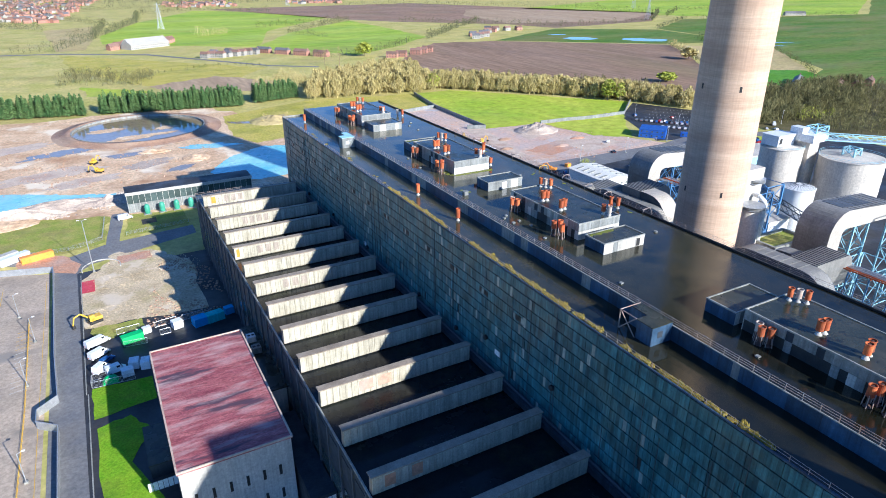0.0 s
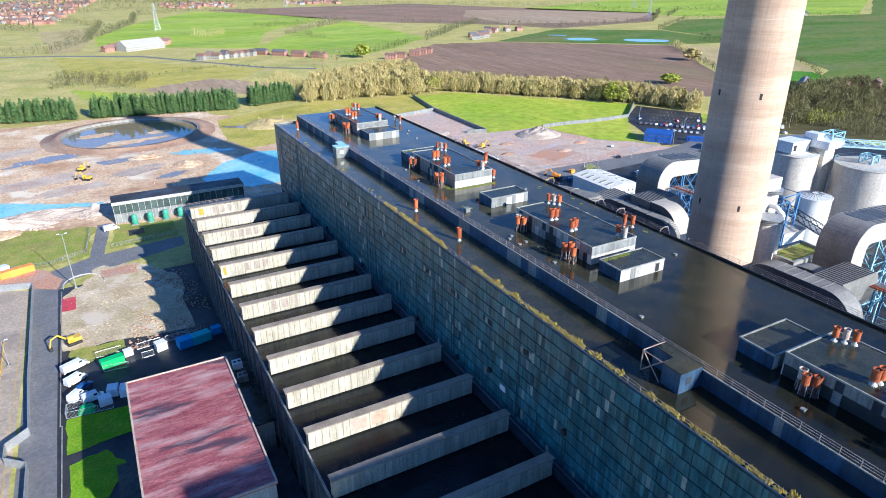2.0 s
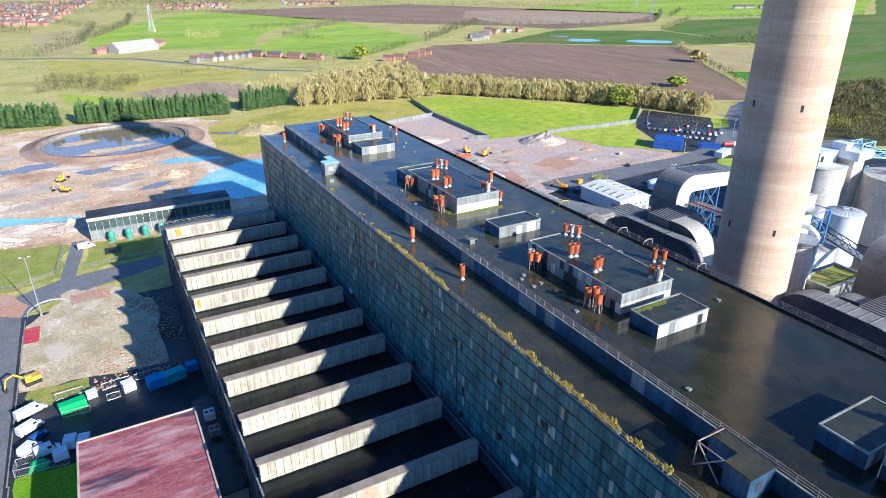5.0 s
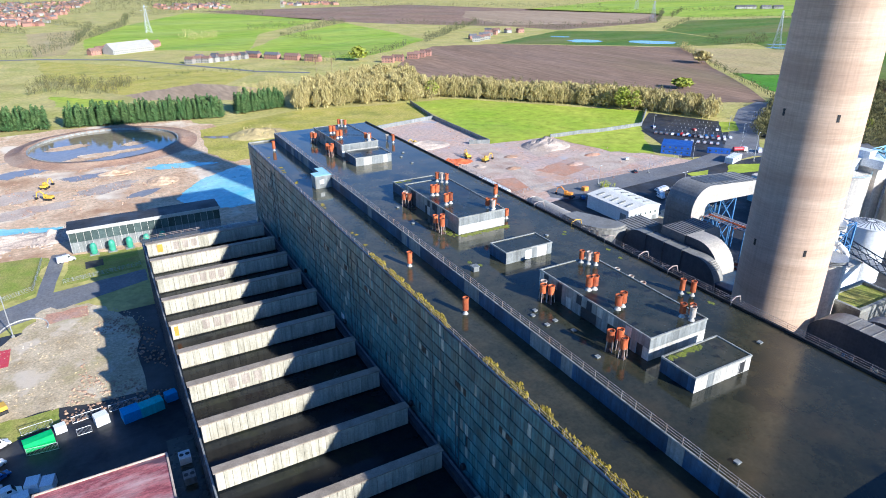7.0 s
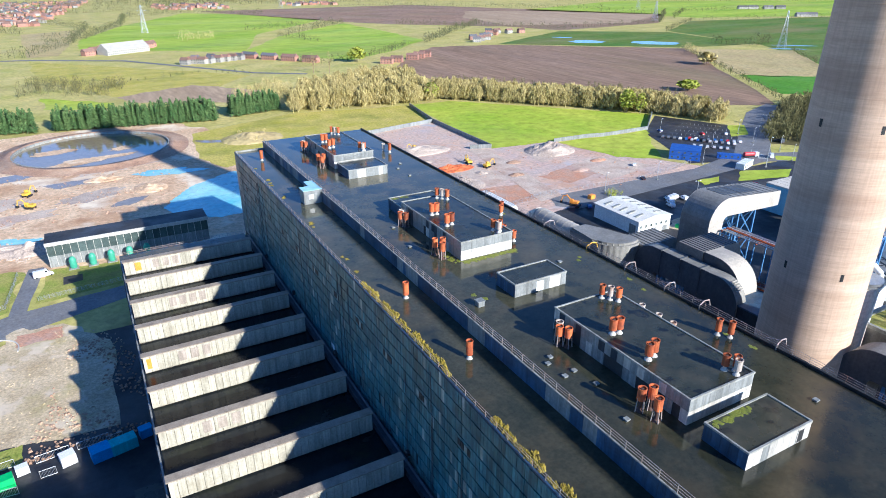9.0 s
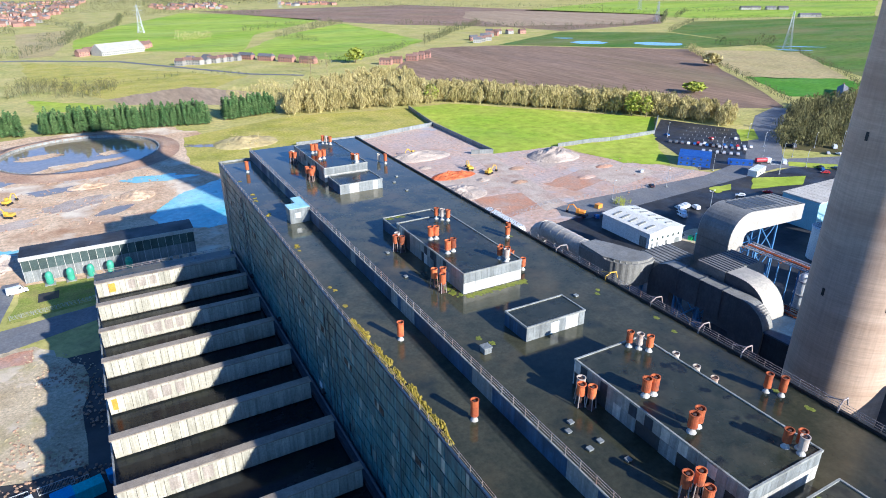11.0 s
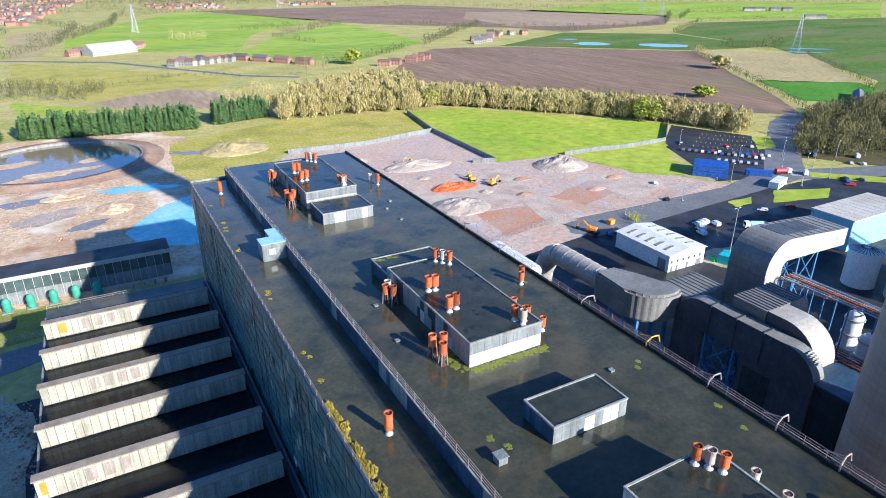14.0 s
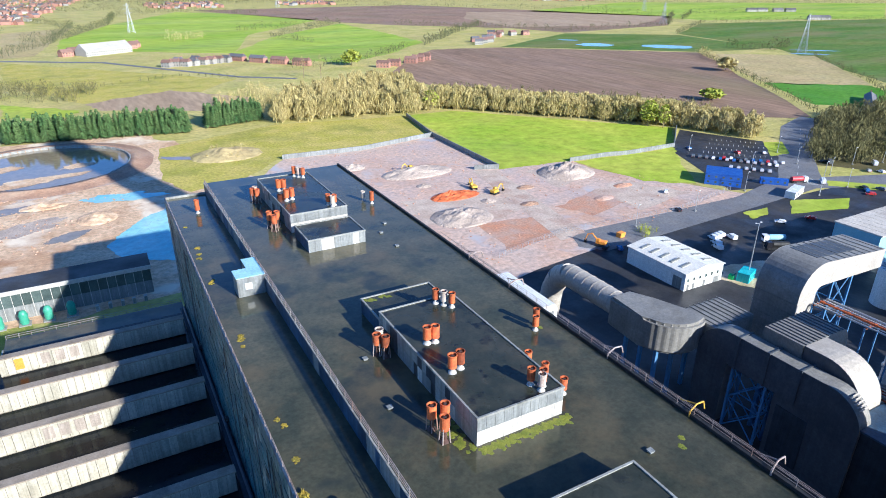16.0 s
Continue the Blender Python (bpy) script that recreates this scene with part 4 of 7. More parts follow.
# stair heads on the roof step
def stair_head(y, label, frame_side):
    th = thing("stair_head", (61.5, y, ZL), label, "stair head")
    zt = ZU + 0.9
    x0, x1 = 62.2, STEP - 0.1
    bm = bmesh.new()
    prism(bm, [(x0, y), (x1, y), (x1, y + 7), (x1 - 2.0, y + 7), (x1 - 2.0, y + 3.2), (x0, y + 3.2)], ZL, zt - 0.12)
    part("wall", bm, M["step_panel"] if frame_side else M["pent_grey"], th)
    bm = bmesh.new()
    prism(bm, [(x0 - 0.1, y - 0.1), (x1 + 0.1, y - 0.1), (x1 + 0.1, y + 7.1), (x1 - 2.1, y + 7.1), (x1 - 2.1, y + 3.3), (x0 - 0.1, y + 3.3)], zt - 0.12, zt)
    part("roof", bm, M["roof_felt"] if frame_side else M["steel_pale"], th)
    bm = bmesh.new()
    box(bm, x0 + 1.2, x0 + 2.3, y - 0.05, y + 0.02, ZL + 1.2, ZL + 2.3)
    part("window", bm, M["dark_wall"] if frame_side else M["white_metal"], th)
    if frame_side:
        bm = bmesh.new()
        for a, b in (((x0 - 0.1, y + 3.3, ZL), (x0 - 0.1, y + 6.8, zt)), ((x0 - 0.1, y + 6.8, ZL), (x0 - 0.1, y + 3.3, zt)), ((x0 - 0.1, y + 6.8, ZL), (x0 - 0.1, y + 6.8, zt)), ((x0 - 0.1, y + 3.3, zt), (x0 - 0.1, y + 6.8, zt)), ((x0 - 0.1, y + 6.8, zt), (x1, y + 6.8, zt))):
            tube(bm, a, b, 0.09, n=5)
        part("frame", bm, M["rail"], th, "open braced steel frame")


stair_head(179.5, "pale blue L-shaped stair head on the roof", False)
stair_head(45.5, "dark stair head with a braced steel frame", True)


# ---- vent stacks ----
def vent_stack(r, h, colour, legs=False):
    """A wide rusty vent pipe on a white-footed stem, hollow at the top."""
    th = new("vent_stack")
    ORG[th] = Vector()
    th.empty_display_size = 0.4
    lift = 1.6 if legs else 0.7
    bm = bmesh.new()
    lathe(bm, 0, 0, [(r, lift), (r * 1.03, lift + 0.1), (r, lift + 0.22), (r, lift + h - 0.2), (r * 1.1, lift + h - 0.12), (r * 1.1, lift + h), (r * 0.88, lift + h), (r * 0.86, lift + h * 0.5), (r * 0.5, lift + h * 0.45)], 18)
    part("shroud", bm, M[colour], th, smooth=False)
    bm = bmesh.new()
    lathe(bm, 0, 0, [(r * 0.45, lift + h * 0.3), (r * 0.45, lift + h * 0.93), (0.0, lift + h * 0.96)], 12)
    part("inner_pipe", bm, M["stack_dark"], th)
    bm = bmesh.new()
    lathe(bm, 0, 0, [(r * 1.0, 0.0), (r * 0.9, 0.12), (r * 0.45, 0.35), (r * 0.4, lift + 0.1)], 14)
    part("foot", bm, M["white_wall"] if not legs else M["stack_dark"], th, "white sealed foot" if not legs else "")
    if legs:
        for k in range(4):
            a = k * math.pi / 2 + 0.6
            bm = bmesh.new()
            tube(bm, (math.cos(a) * r * 1.2, math.sin(a) * r * 1.2, 0), (math.cos(a) * r * 0.9, math.sin(a) * r * 0.9, lift + 0.3), 0.07, n=5)
            part("leg", bm, M["rail"], th)
    return th


protos = {}
def put_stack(x, y, z, r=0.55, h=1.9, colour="rust", legs=False, label=""):
    r, h = r * 0.9, h * 0.88
    key = (r, h, colour, legs)
    words = label or {"rust": "rusty orange-red vent stack on the roof", "stack_pale": "faded cream vent stack on the roof", "stack_dark": "dark scorched vent stack on the roof"}[colour]
    m = pose(x, y, z, 0, 0, (x * 37 + y * 91) % 360)
    if key not in protos:
        th = protos[key] = vent_stack(r, h, colour, legs)
        tagged(th, words, "vent stack", "vent stacks on the roof")
        th.matrix_basis = m
    else:
        tagged(copy_thing(protos[key], m), words)


ZP = ZU + H1
for y0 in (15.0, 79.0, 130.2, 196.0):       # each unit's group
    for dx, dy in ((77.9, 15.0), (78.9, 14.8), (77.6, 8.3), (78.8, 8.6)):
        put_stack(dx, y0 + dy, ZP, 0.58, 1.9, "rust")
    for dx, dy, c in ((84.0, 2.2, "rust"), (84.4, 0.8, "stack_pale"), (85.0, 1.4, "rust")):
        put_stack(dx, y0 + dy, ZP, 0.5, 1.7, c)
    for dx, dy, c in ((83.6, 23.4, "rust"), (84.3, 22.4, "stack_pale"), (85.0, 21.4, "rust")):
        put_stack(dx, y0 + dy, ZP, 0.5, 1.7, c)
    for dx, dy, c in ((73.6, 20.6, "rust"), (74.4, 19.6, "rust"), (74.4, 21.6, "stack_pale")):
        put_stack(dx, y0 + dy, ZU, 0.58, 1.7, c, True, "rusty vent stack standing on thin legs")
    for dx, dy, c in ((73.0, 4.6, "rust"), (73.3, 2.3, "rust"), (74.4, 4.2, "rust")):
        put_stack(dx, y0 + dy, ZU, 0.58, 1.9, c, True, "rusty vent stack standing on thin legs")
for y in (99.9, 96.6, 93.9):
    put_stack(89.6, y, ZU, 0.5, 1.5, "stack_pale")
for x, y, c in ((96.1, 89.2, "rust"), (95.2, 90.6, "rust"), (95.8, 147.0, "rust"), (95.0, 146.0, "rust"), (89.3, 136.5, "rust"), (89.3, 133.0, "rust"), (89.0, 139.5, "rust"), (95.4, 204.0, "rust"), (94.5, 206.5, "stack_pale")):
    put_stack(x, y, ZU, 0.5, 2.2 if x > 95 else 1.7, c)
for y in (126.6, 106.0, 222.5):
    put_stack(63.0, y, ZL, 0.55, 2.6, "rust", False, "tall rusty vent stack on the low roof strip")

# small roof fittings
def roof_box(x, y, z, s=0.8, h=0.6):
    th = thing("roof_vent", (x, y, z), "small grey box vent on the roof", "roof vent")
    bm = bmesh.new()
    box(bm, x - s / 2, x + s / 2, y - s / 2, y + s / 2, z, z + h, 0.05)
    part("body", bm, M["pent_grey"], th)
    bm = bmesh.new()
    box(bm, x - s * 0.6, x + s * 0.6, y - s * 0.6, y + s * 0.6, z + h, z + h + 0.1, 0.02)
    part("cap", bm, M["pent_grey"], th)


roof_box(70.0, 114.5, ZU, 1.1, 0.9)
for x, y in ((69.4, 96.5), (70.6, 97.6), (69.6, 93.2), (71.4, 93.6), (70.4, 83.0), (72, 90), (70.5, 140.2), (71.8, 150.5), (69.8, 60.2), (70.6, 33.5), (91, 121), (93, 74.5), (90.5, 181.0), (93.0, 192.0), (90.5, 188.0)):
    roof_box(x, y, ZU, 0.55, 0.18)

# moss along the edges and round puddles
def moss_patch(name, spots, material, label, seed):
    rng = random.Random(seed)
    bm = bmesh.new()
    for x, y, z, r, h in spots:
        for _ in range(int(26 * r + 8)):
            a, d = rng.uniform(0, 6.28), r * math.sqrt(rng.random())
            px, py, s = x + d * math.cos(a) * 0.7, y + d * math.sin(a), rng.uniform(0.10, 0.24)
            b = [bm.verts.new((px + s * math.cos(k * 1.257 + a), py + s * math.sin(k * 1.257 + a), z)) for k in range(5)]
            t = bm.verts.new((px + rng.uniform(-0.1, 0.1), py + rng.uniform(-0.1, 0.1), z + h * rng.uniform(0.4, 1.0)))
            for k in range(5):
                bm.faces.new((b[k], b[(k + 1) % 5], t))
    return solo(name, bm, material, label, "moss", "stuff")


rng = random.Random(8)
spots = []
for _ in range(280):
    y = rng.uniform(22, 135)
    if noise.noise(Vector((y * 0.11, 3.3, 0))) > -0.12:
        spots.append((FX + 0.55 + abs(rng.gauss(0, 0.35)), y, ZL + 0.02, rng.uniform(0.25, 0.8), 0.55))
for y in (140, 146, 147.5, 165, 167, 168, 187, 188, 198, 200, 203, 215):
    spots.append((FX + 1.4 + rng.uniform(0, 0.8), y, ZL + 0.02, rng.uniform(0.3, 0.8), 0.12))
moss_patch("edge_moss", spots, M["moss"], "yellow-green moss and weeds along the roof edge", 3)
spots = []
for k in range(150):
    spots.append((75.9 + k * 0.077, 129.7 - abs(rng.gauss(0, 0.5)), ZU + 0.004, rng.uniform(0.12, 0.3), 0.04))
for k in range(22):
    spots.append((74.0 + rng.uniform(0, 1.6), 130 + k * 0.3, ZU + 0.004, rng.uniform(0.2, 0.5), 0.05))
for x, y in ((95.5, 121), (94.5, 120), (96, 146.3), (71, 118), (72, 116), (70.5, 115.6), (97, 110), (96.3, 106), (90, 150), (96.4, 90), (96.8, 86)):
    spots.append((x, y, ZU + 0.004, rng.uniform(0.3, 0.6), 0.05))
for k in range(24):
    spots.append((76 + rng.uniform(0, 6.5), 76.0 + rng.uniform(-0.5, 0.3), ZU + H2 + 0.003, 0.3, 0.05))
for k in range(10):
    spots.append((76 + rng.uniform(0, 4), 161.0 + rng.uniform(-0.4, 0.3), ZU + H2 + 0.003, 0.3, 0.05))
moss_patch("roof_moss", spots, M["moss_green"], "bright yellow-green moss on wet felt", 4)

# east gutter walkway with davits
walkway = thing("roof_walkway", (RX, 40, 46), "dark narrow service roof below the edge", "walkway")
bm = bmesh.new()
box(bm, RX, RX + 5.2, 40, 190, 45.5, 46.0)
part("deck", bm, M["roof_felt"], walkway)
for k in range(30):
    bm = bmesh.new()
    box(bm, RX + 2.6, RX + 3.2, 60 + k * 4.2, 60.5 + k * 4.2, 46.0, 46.35, 0.05)
    part("vent", bm, M["orange"], walkway, "small orange vent cap")
bm = bmesh.new()
tube(bm, (RX + 5.1, 40, 47.0), (RX + 5.1, 190, 47.0), 0.05, n=5)
part("handrail", bm, M["rail"], walkway)
def davit(y, m):
    th = thing("davit", (RX, y, ZU), "bent steel davit arm at the roof edge", "davit")
    bm = bmesh.new()
    pts = [(RX - 0.3, y, ZU), (RX - 0.3, y, ZU + 0.7), (RX + 1.2, y + 0.4, ZU + 0.9), (RX + 2.6, y + 0.6, ZU + 0.6), (RX + 3.0, y + 0.6, ZU - 0.5)]
    for a, b in zip(pts, pts[1:]):
        tube(bm, a, b, 0.10, n=6)
    part("arm", bm, M[m], th)
    bm = bmesh.new()
    tube(bm, (RX + 1.2, y + 0.4, ZU + 0.9), (RX + 1.0, y + 2.4, ZU + 0.3), 0.08, n=6)
    part("brace", bm, M[m], th)
for y, m in ((136, "rail"), (123, "plant_yellow"), (113, "rail"), (104, "rail"), (97, "rail"), (84, "rail"), (170, "rail"), (158, "rail")):
    davit(y, m)
for k in range(13):
    bm = bmesh.new()
    tube(bm, (RX, 44 + k * 12, 42.0), (RX + 4.8, 44 + k * 12, 45.5), 0.2, n=5)
    part("bracket", bm, M["steel_blue"], walkway)
tent = thing("white_canopy", (103, 153, 46), "long white sheeted canopy on the service roof", "canopy")
bm = bmesh.new()
sweep(bm, [(152, 46.0), (166, 46.0), (166, 48.2), (165.4, 48.7), (152.6, 48.7), (152, 48.2)], RX + 1.2, RX + 4.6)
part("sheet", bm, M["white_metal"], tent)
bm = bmesh.new()
box(bm, RX + 1.9, RX + 3.9, 151.95, 152.02, 46.1, 48.0)
part("door", bm, M["pent_grey"], tent)

# chimney fittings: pour bands and dark ports
for k in range(56):
    z = 3.0 + k * 3.3
    r = 9.9 - 1.33 * z / 190
    bm = bmesh.new()
    lathe(bm, CX, CY, [(r - 0.05, z), (r + 0.003, z + 0.15), (r + 0.003, z + 0.45), (r - 0.05, z + 0.6)], 64)
    part("band", bm, M["chimney"], chim, smooth=True)
for ang, z in ((234.5, 39.3), (234.5, 70.3), (166, 70.3), (166, 39.3), (234.5, 101), (166, 101)):
    a = radians(ang)
    r = 9.9 - 1.33 * z / 190
    c = Vector((CX + r * math.cos(a), CY + r * math.sin(a), z))
    bm = bmesh.new()
    box(bm, -0.3, 0.06, -0.3, 0.3, -0.8, 0.8, 0.03)
    bmesh.ops.transform(bm, matrix=Matrix.Translation(c) @ Matrix.Rotation(a, 4, "Z"), verts=bm.verts)
    p = part("port", bm, M["black"], chim, "dark slot opening")


# ---- flue ducts ----
def bend(ax0, ax1, ztop, thick, R, zl0, zl1, n=10):
    """Outer and inner outline of an arch: a leg at each end (down to zl0, zl1; None for none)."""
    out, inn = [], []
    if zl0 is None:
        out.append((ax0, ztop)); inn.append((ax0, ztop - thick))
    else:
        out.append((ax0, zl0)); inn.append((ax0 + thick, zl0))
        for k in range(n + 1):
            a = math.pi - k * math.pi / 2 / n
            out.append((ax0 + R + R * math.cos(a), ztop - R + R * math.sin(a)))
            r = max(R - thick, 0.3)
            inn.append((ax0 + R + r * math.cos(a), ztop - R + r * math.sin(a)) if R > thick else (ax0 + thick, ztop - thick))
    if zl1 is None:
        out.append((ax1, ztop)); inn.append((ax1, ztop - thick))
    else:
        for k in range(n + 1):
            a = math.pi / 2 - k * math.pi / 2 / n
            out.append((ax1 - R + R * math.cos(a), ztop - R + R * math.sin(a)))
            r = max(R - thick, 0.3)
            inn.append((ax1 - R + r * math.cos(a), ztop - R + r * math.sin(a)) if R > thick else (ax1 - thick, ztop - thick))
        out.append((ax1, zl1)); inn.append((ax1 - thick, zl1))
    return out, inn


def duct(axis, lo, hi, a0, a1, ztop, thick, R, zl0, zl1, top="duct", side="duct_pale", label="", ribs=True, drop=0.0):
    """A box duct bent in the upright plane of axis, and lo to hi wide across it."""
    out, inn = bend(a0, a1, ztop, thick, R, zl0, zl1)
    if drop:
        out = [(a, z - drop * max(0.0, (a - a0) / (a1 - a0)) * (z > ztop - R)) for a, z in out]
        inn = [(a, z - drop * 0.4 * max(0.0, (a - a0) / (a1 - a0)) * (z > ztop - R)) for a, z in inn]
    P = (lambda a, z, c: (a, c, z)) if axis == "x" else (lambda a, z, c: (c, a, z))
    mid = (a0 + a1) / 2
    th = thing("flue_duct", P(mid, 0, (lo + hi) / 2), label, "flue duct")
    for c0, c1, m, nm in ((lo, lo + 0.12, side, "side_plate"), (hi - 0.12, hi, side, "side_plate")):
        bm = bmesh.new()
        rows = [[[bm.verts.new(P(a, z, c)) for a, z in line] for line in (out, inn)] for c in (c0, c1)]
        for r in rows:
            for k in range(len(out) - 1):
                bm.faces.new((r[0][k], r[0][k + 1], r[1][k + 1], r[1][k]))
        for j in (0, 1):
            for k in range(len(out) - 1):
                bm.faces.new((rows[0][j][k], rows[0][j][k + 1], rows[1][j][k + 1], rows[1][j][k]))
        part(nm, bm, M[m], th)
    for line, nm, inset in ((out, "outer_plate", 0.03), (inn, "inner_plate", -0.03)):
        bm = bmesh.new()
        r0 = [bm.verts.new(P(a, z, lo + 0.1)) for a, z in line]
        r1 = [bm.verts.new(P(a, z, hi - 0.1)) for a, z in line]
        for k in range(len(line) - 1):
            bm.faces.new((r0[k], r0[k + 1], r1[k + 1], r1[k]))
        ob = part(nm, bm, M[top], th)
    if ribs:
        # stiffening ribs across the outer plate
        L = 0.0
        for (p0, z0), (p1, z1) in zip(out, out[1:]):
            seg = math.hypot(p1 - p0, z1 - z0)
            n = int(seg / 2.6)
            for k in range(n):
                f = (k + 0.5) / n
                a, z = p0 + (p1 - p0) * f, z0 + (z1 - z0) * f
                nx, nz = -(z1 - z0) / seg, (p1 - p0) / seg
                bm = bmesh.new()
                tube(bm, P(a + nx * 0.06, z + nz * 0.06, lo), P(a + nx * 0.06, z + nz * 0.06, hi), 0.13, n=4)
                part("rib", bm, M[top], th)
    return th


def trestle(x0, x1, y0, y1, z0, z1, m="steel_blue", bays=2, label="braced blue steel support tower"):
    th = thing("support_tower", (x0, y0, 0), label, "steel tower")
    for x in (x0, x1):
        for y in (y0, y1):
            bm = bmesh.new()
            box(bm, x - 0.25, x + 0.25, y - 0.25, y + 0.25, z0, z1)
            part("column", bm, M[m], th)
    dz = (z1 - z0) / bays
    for k in range(bays):
        a, b = z0 + k * dz, z0 + (k + 1) * dz
        for (xa, ya), (xb, yb) in (((x0, y0), (x1, y0)), ((x1, y0), (x1, y1)), ((x1, y1), (x0, y1)), ((x0, y1), (x0, y0))):
            bm = bmesh.new()
            tube(bm, (xa, ya, a), (xb, yb, b), 0.16, n=5)
            tube(bm, (xb, yb, a), (xa, ya, b), 0.16, n=5)
            tube(bm, (xa, ya, b), (xb, yb, b), 0.16, n=5)
            part("brace", bm, M[m], th)


# north unit: tall elbow, plenum, curved duct and the long arch in the shade
duct("x", 158.8, 169.8, 181.2, 214.0, 34.6, 6.4, 8.5, 4.0, None, "duct", "duct_pale", "tall pale elbow duct of the flue gas plant", drop=2.4)
trestle(197, 205, 160.5, 168, 0, 27.5, bays=3)
duct("x", 85.4, 96.2, 181.2, 214.0, 34.6, 6.4, 8.5, 4.0, None, "duct", "duct_pale", "tall grey elbow duct beside the silos", drop=2.4)
trestle(197, 205, 87, 94.5, 0, 27.5, "steel_pale", bays=3)


def plenum(x0, x1, y0, y1, z0, z1, label):
    """A ribbed box duct, rounded at its east end, on a braced tower."""
    th = thing("duct_plenum", (x0, y0, 0), label, "duct")
    bm = bmesh.new()
    r = 3.0
    prof = [(x0, z0), (x1 - r, z0)] + [(x1 - r + r * math.sin(k * math.pi / 12), (z0 + z1) / 2 - (z1 - z0) / 2 * math.cos(k * math.pi / 12)) for k in range(1, 12)] + [(x1 - r, z1), (x0, z1)]
    lo = [bm.verts.new((x, y0, z)) for x, z in prof]
    hi = [bm.verts.new((x, y1, z)) for x, z in prof]
    n = len(prof)
    for k in range(n):
        bm.faces.new((lo[k], lo[(k + 1) % n], hi[(k + 1) % n], hi[k]))
    bm.faces.new(lo[::-1])
    bm.faces.new(hi)
    part("body", bm, M["duct"], th)
    k = 0
    while x0 + 0.8 + k * 1.25 < x1 - r:
        bm = bmesh.new()
        x = x0 + 0.8 + k * 1.25
        box(bm, x - 0.09, x + 0.09, y0 - 0.08, y1 + 0.08, z1 - 0.02, z1 + 0.2)
        part("rib", bm, M["duct_dark"], th)
        k += 1
    for zz in (z0 + (z1 - z0) * 0.35, z0 + (z1 - z0) * 0.7):
        bm = bmesh.new()
        box(bm, x0 + 0.2, x1 - r, y0 - 0.12, y0 - 0.01, zz, zz + 0.2)
        part("seam", bm, M["duct"], th)
    for x in (x0 + 1.5, x1 - 4.5):
        for y in (y0 + 1, y1 - 1):
            bm = bmesh.new()
            box(bm, x - 0.35, x + 0.35, y - 0.35, y + 0.35, 0, z0 + 0.2)
            part("leg", bm, M["steel_blue"], th)


plenum(164.0, 180.5, 146.2, 155.0, 16.5, 26.2, "flat ribbed grey plenum duct with a rounded end")
# sunlit bend and shaded west sides are put into the plate colours
duct("y", 164.2, 171.4, 133.2, 146.1, 26.2, 7.0, 8.5, 3.0, None, "duct_pale", "duct_dark", "flue duct curving down, sun and shade coloured into its plates", ribs=False)
duct("y", 159.6, 163.6, 130.4, 166.8, 23.5, 7.8, 7.0, 0.0, 0.0, "duct", "duct_dark", "long arched flue duct beside the chimney, shade coloured into its sides", ribs=False)
bm = bmesh.new()
base = thing("plant_block", (159.9, 137.4, 0), "solid block below a flue duct, shade and a recess coloured in", "plant block")
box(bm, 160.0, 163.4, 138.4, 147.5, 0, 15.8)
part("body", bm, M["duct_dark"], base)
# flat dark panel stands for the recess, its shade put in as colour
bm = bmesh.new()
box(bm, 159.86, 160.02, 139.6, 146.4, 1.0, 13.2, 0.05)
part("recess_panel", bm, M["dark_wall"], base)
for y in (143.0, 150.0, 157.0):
    bm = bmesh.new()
    th = thing("duct_flange", (159.4, y, 0), "raised flange joint across the flue duct", "flange")
    box(bm, 159.35, 163.85, y - 0.18, y + 0.18, 15.6, 23.75)
    part("collar", bm, M["duct_dark"], th)
block = thing("plant_block", (160.2, 124.5, 0), "dark blue flat-topped block at the duct's foot", "plant block")
bm = bmesh.new()
box(bm, 160.2, 175.0, 123.6, 132.9, 0, 17.6, 0.2)
part("body", bm, M["dark_wall"], block)
bm = bmesh.new()
box(bm, 160.0, 175.2, 123.4, 133.0, 17.6, 18.0, 0.05)
part("roof", bm, M["step_panel"], block)
grille = thing("duct_grille", (161, 132.6, 22.6), "pale louvre grille on the duct shoulder", "grille")
for k in range(5):
    bm = bmesh.new()
    box(bm, 160.2, 163.0, -0.12, 0.12, -0.05, 0.05)
    bmesh.ops.transform(bm, matrix=Matrix.Translation((0, 131.7 + k * 0.55, 21.35 + k * 0.42)) @ Matrix.Rotation(radians(40), 4, "X"), verts=bm.verts)
    part("slat", bm, M["duct_pale"], grille)
trestle(160.2, 163.2, 149.5, 157.5, 0, 15.7, bays=2)
trestle(166, 178, 147.5, 153.8, 0, 16.4, bays=2)
# south unit, lower and closer to the chimney
plenum(164.5, 182.5, 77.8, 86.0, 15.0, 24.2, "flat ribbed grey plenum duct with a pale end")
# side plates darkened to carry the shade of the west faces
duct("y", 158.2, 164.3, 70.5, 103.0, 24.0, 7.0, 8.0, 0.0, 2.0, "duct", "duct_dark", "arched flue duct curving down at both ends, shade coloured into its sides")
duct("y", 168.0, 173.0, 86.2, 97.0, 23.0, 6.5, 6.5, None, 0.0, "duct", "duct_dark", "short arched duct behind another duct, shade coloured into its sides", ribs=False)
trestle(159, 163.5, 80, 93, 0, 16.8, bays=2)
trestle(184, 196, 70, 82, 0, 20, "steel_pale", 2, "braced pale blue steel frame of the gas plant")
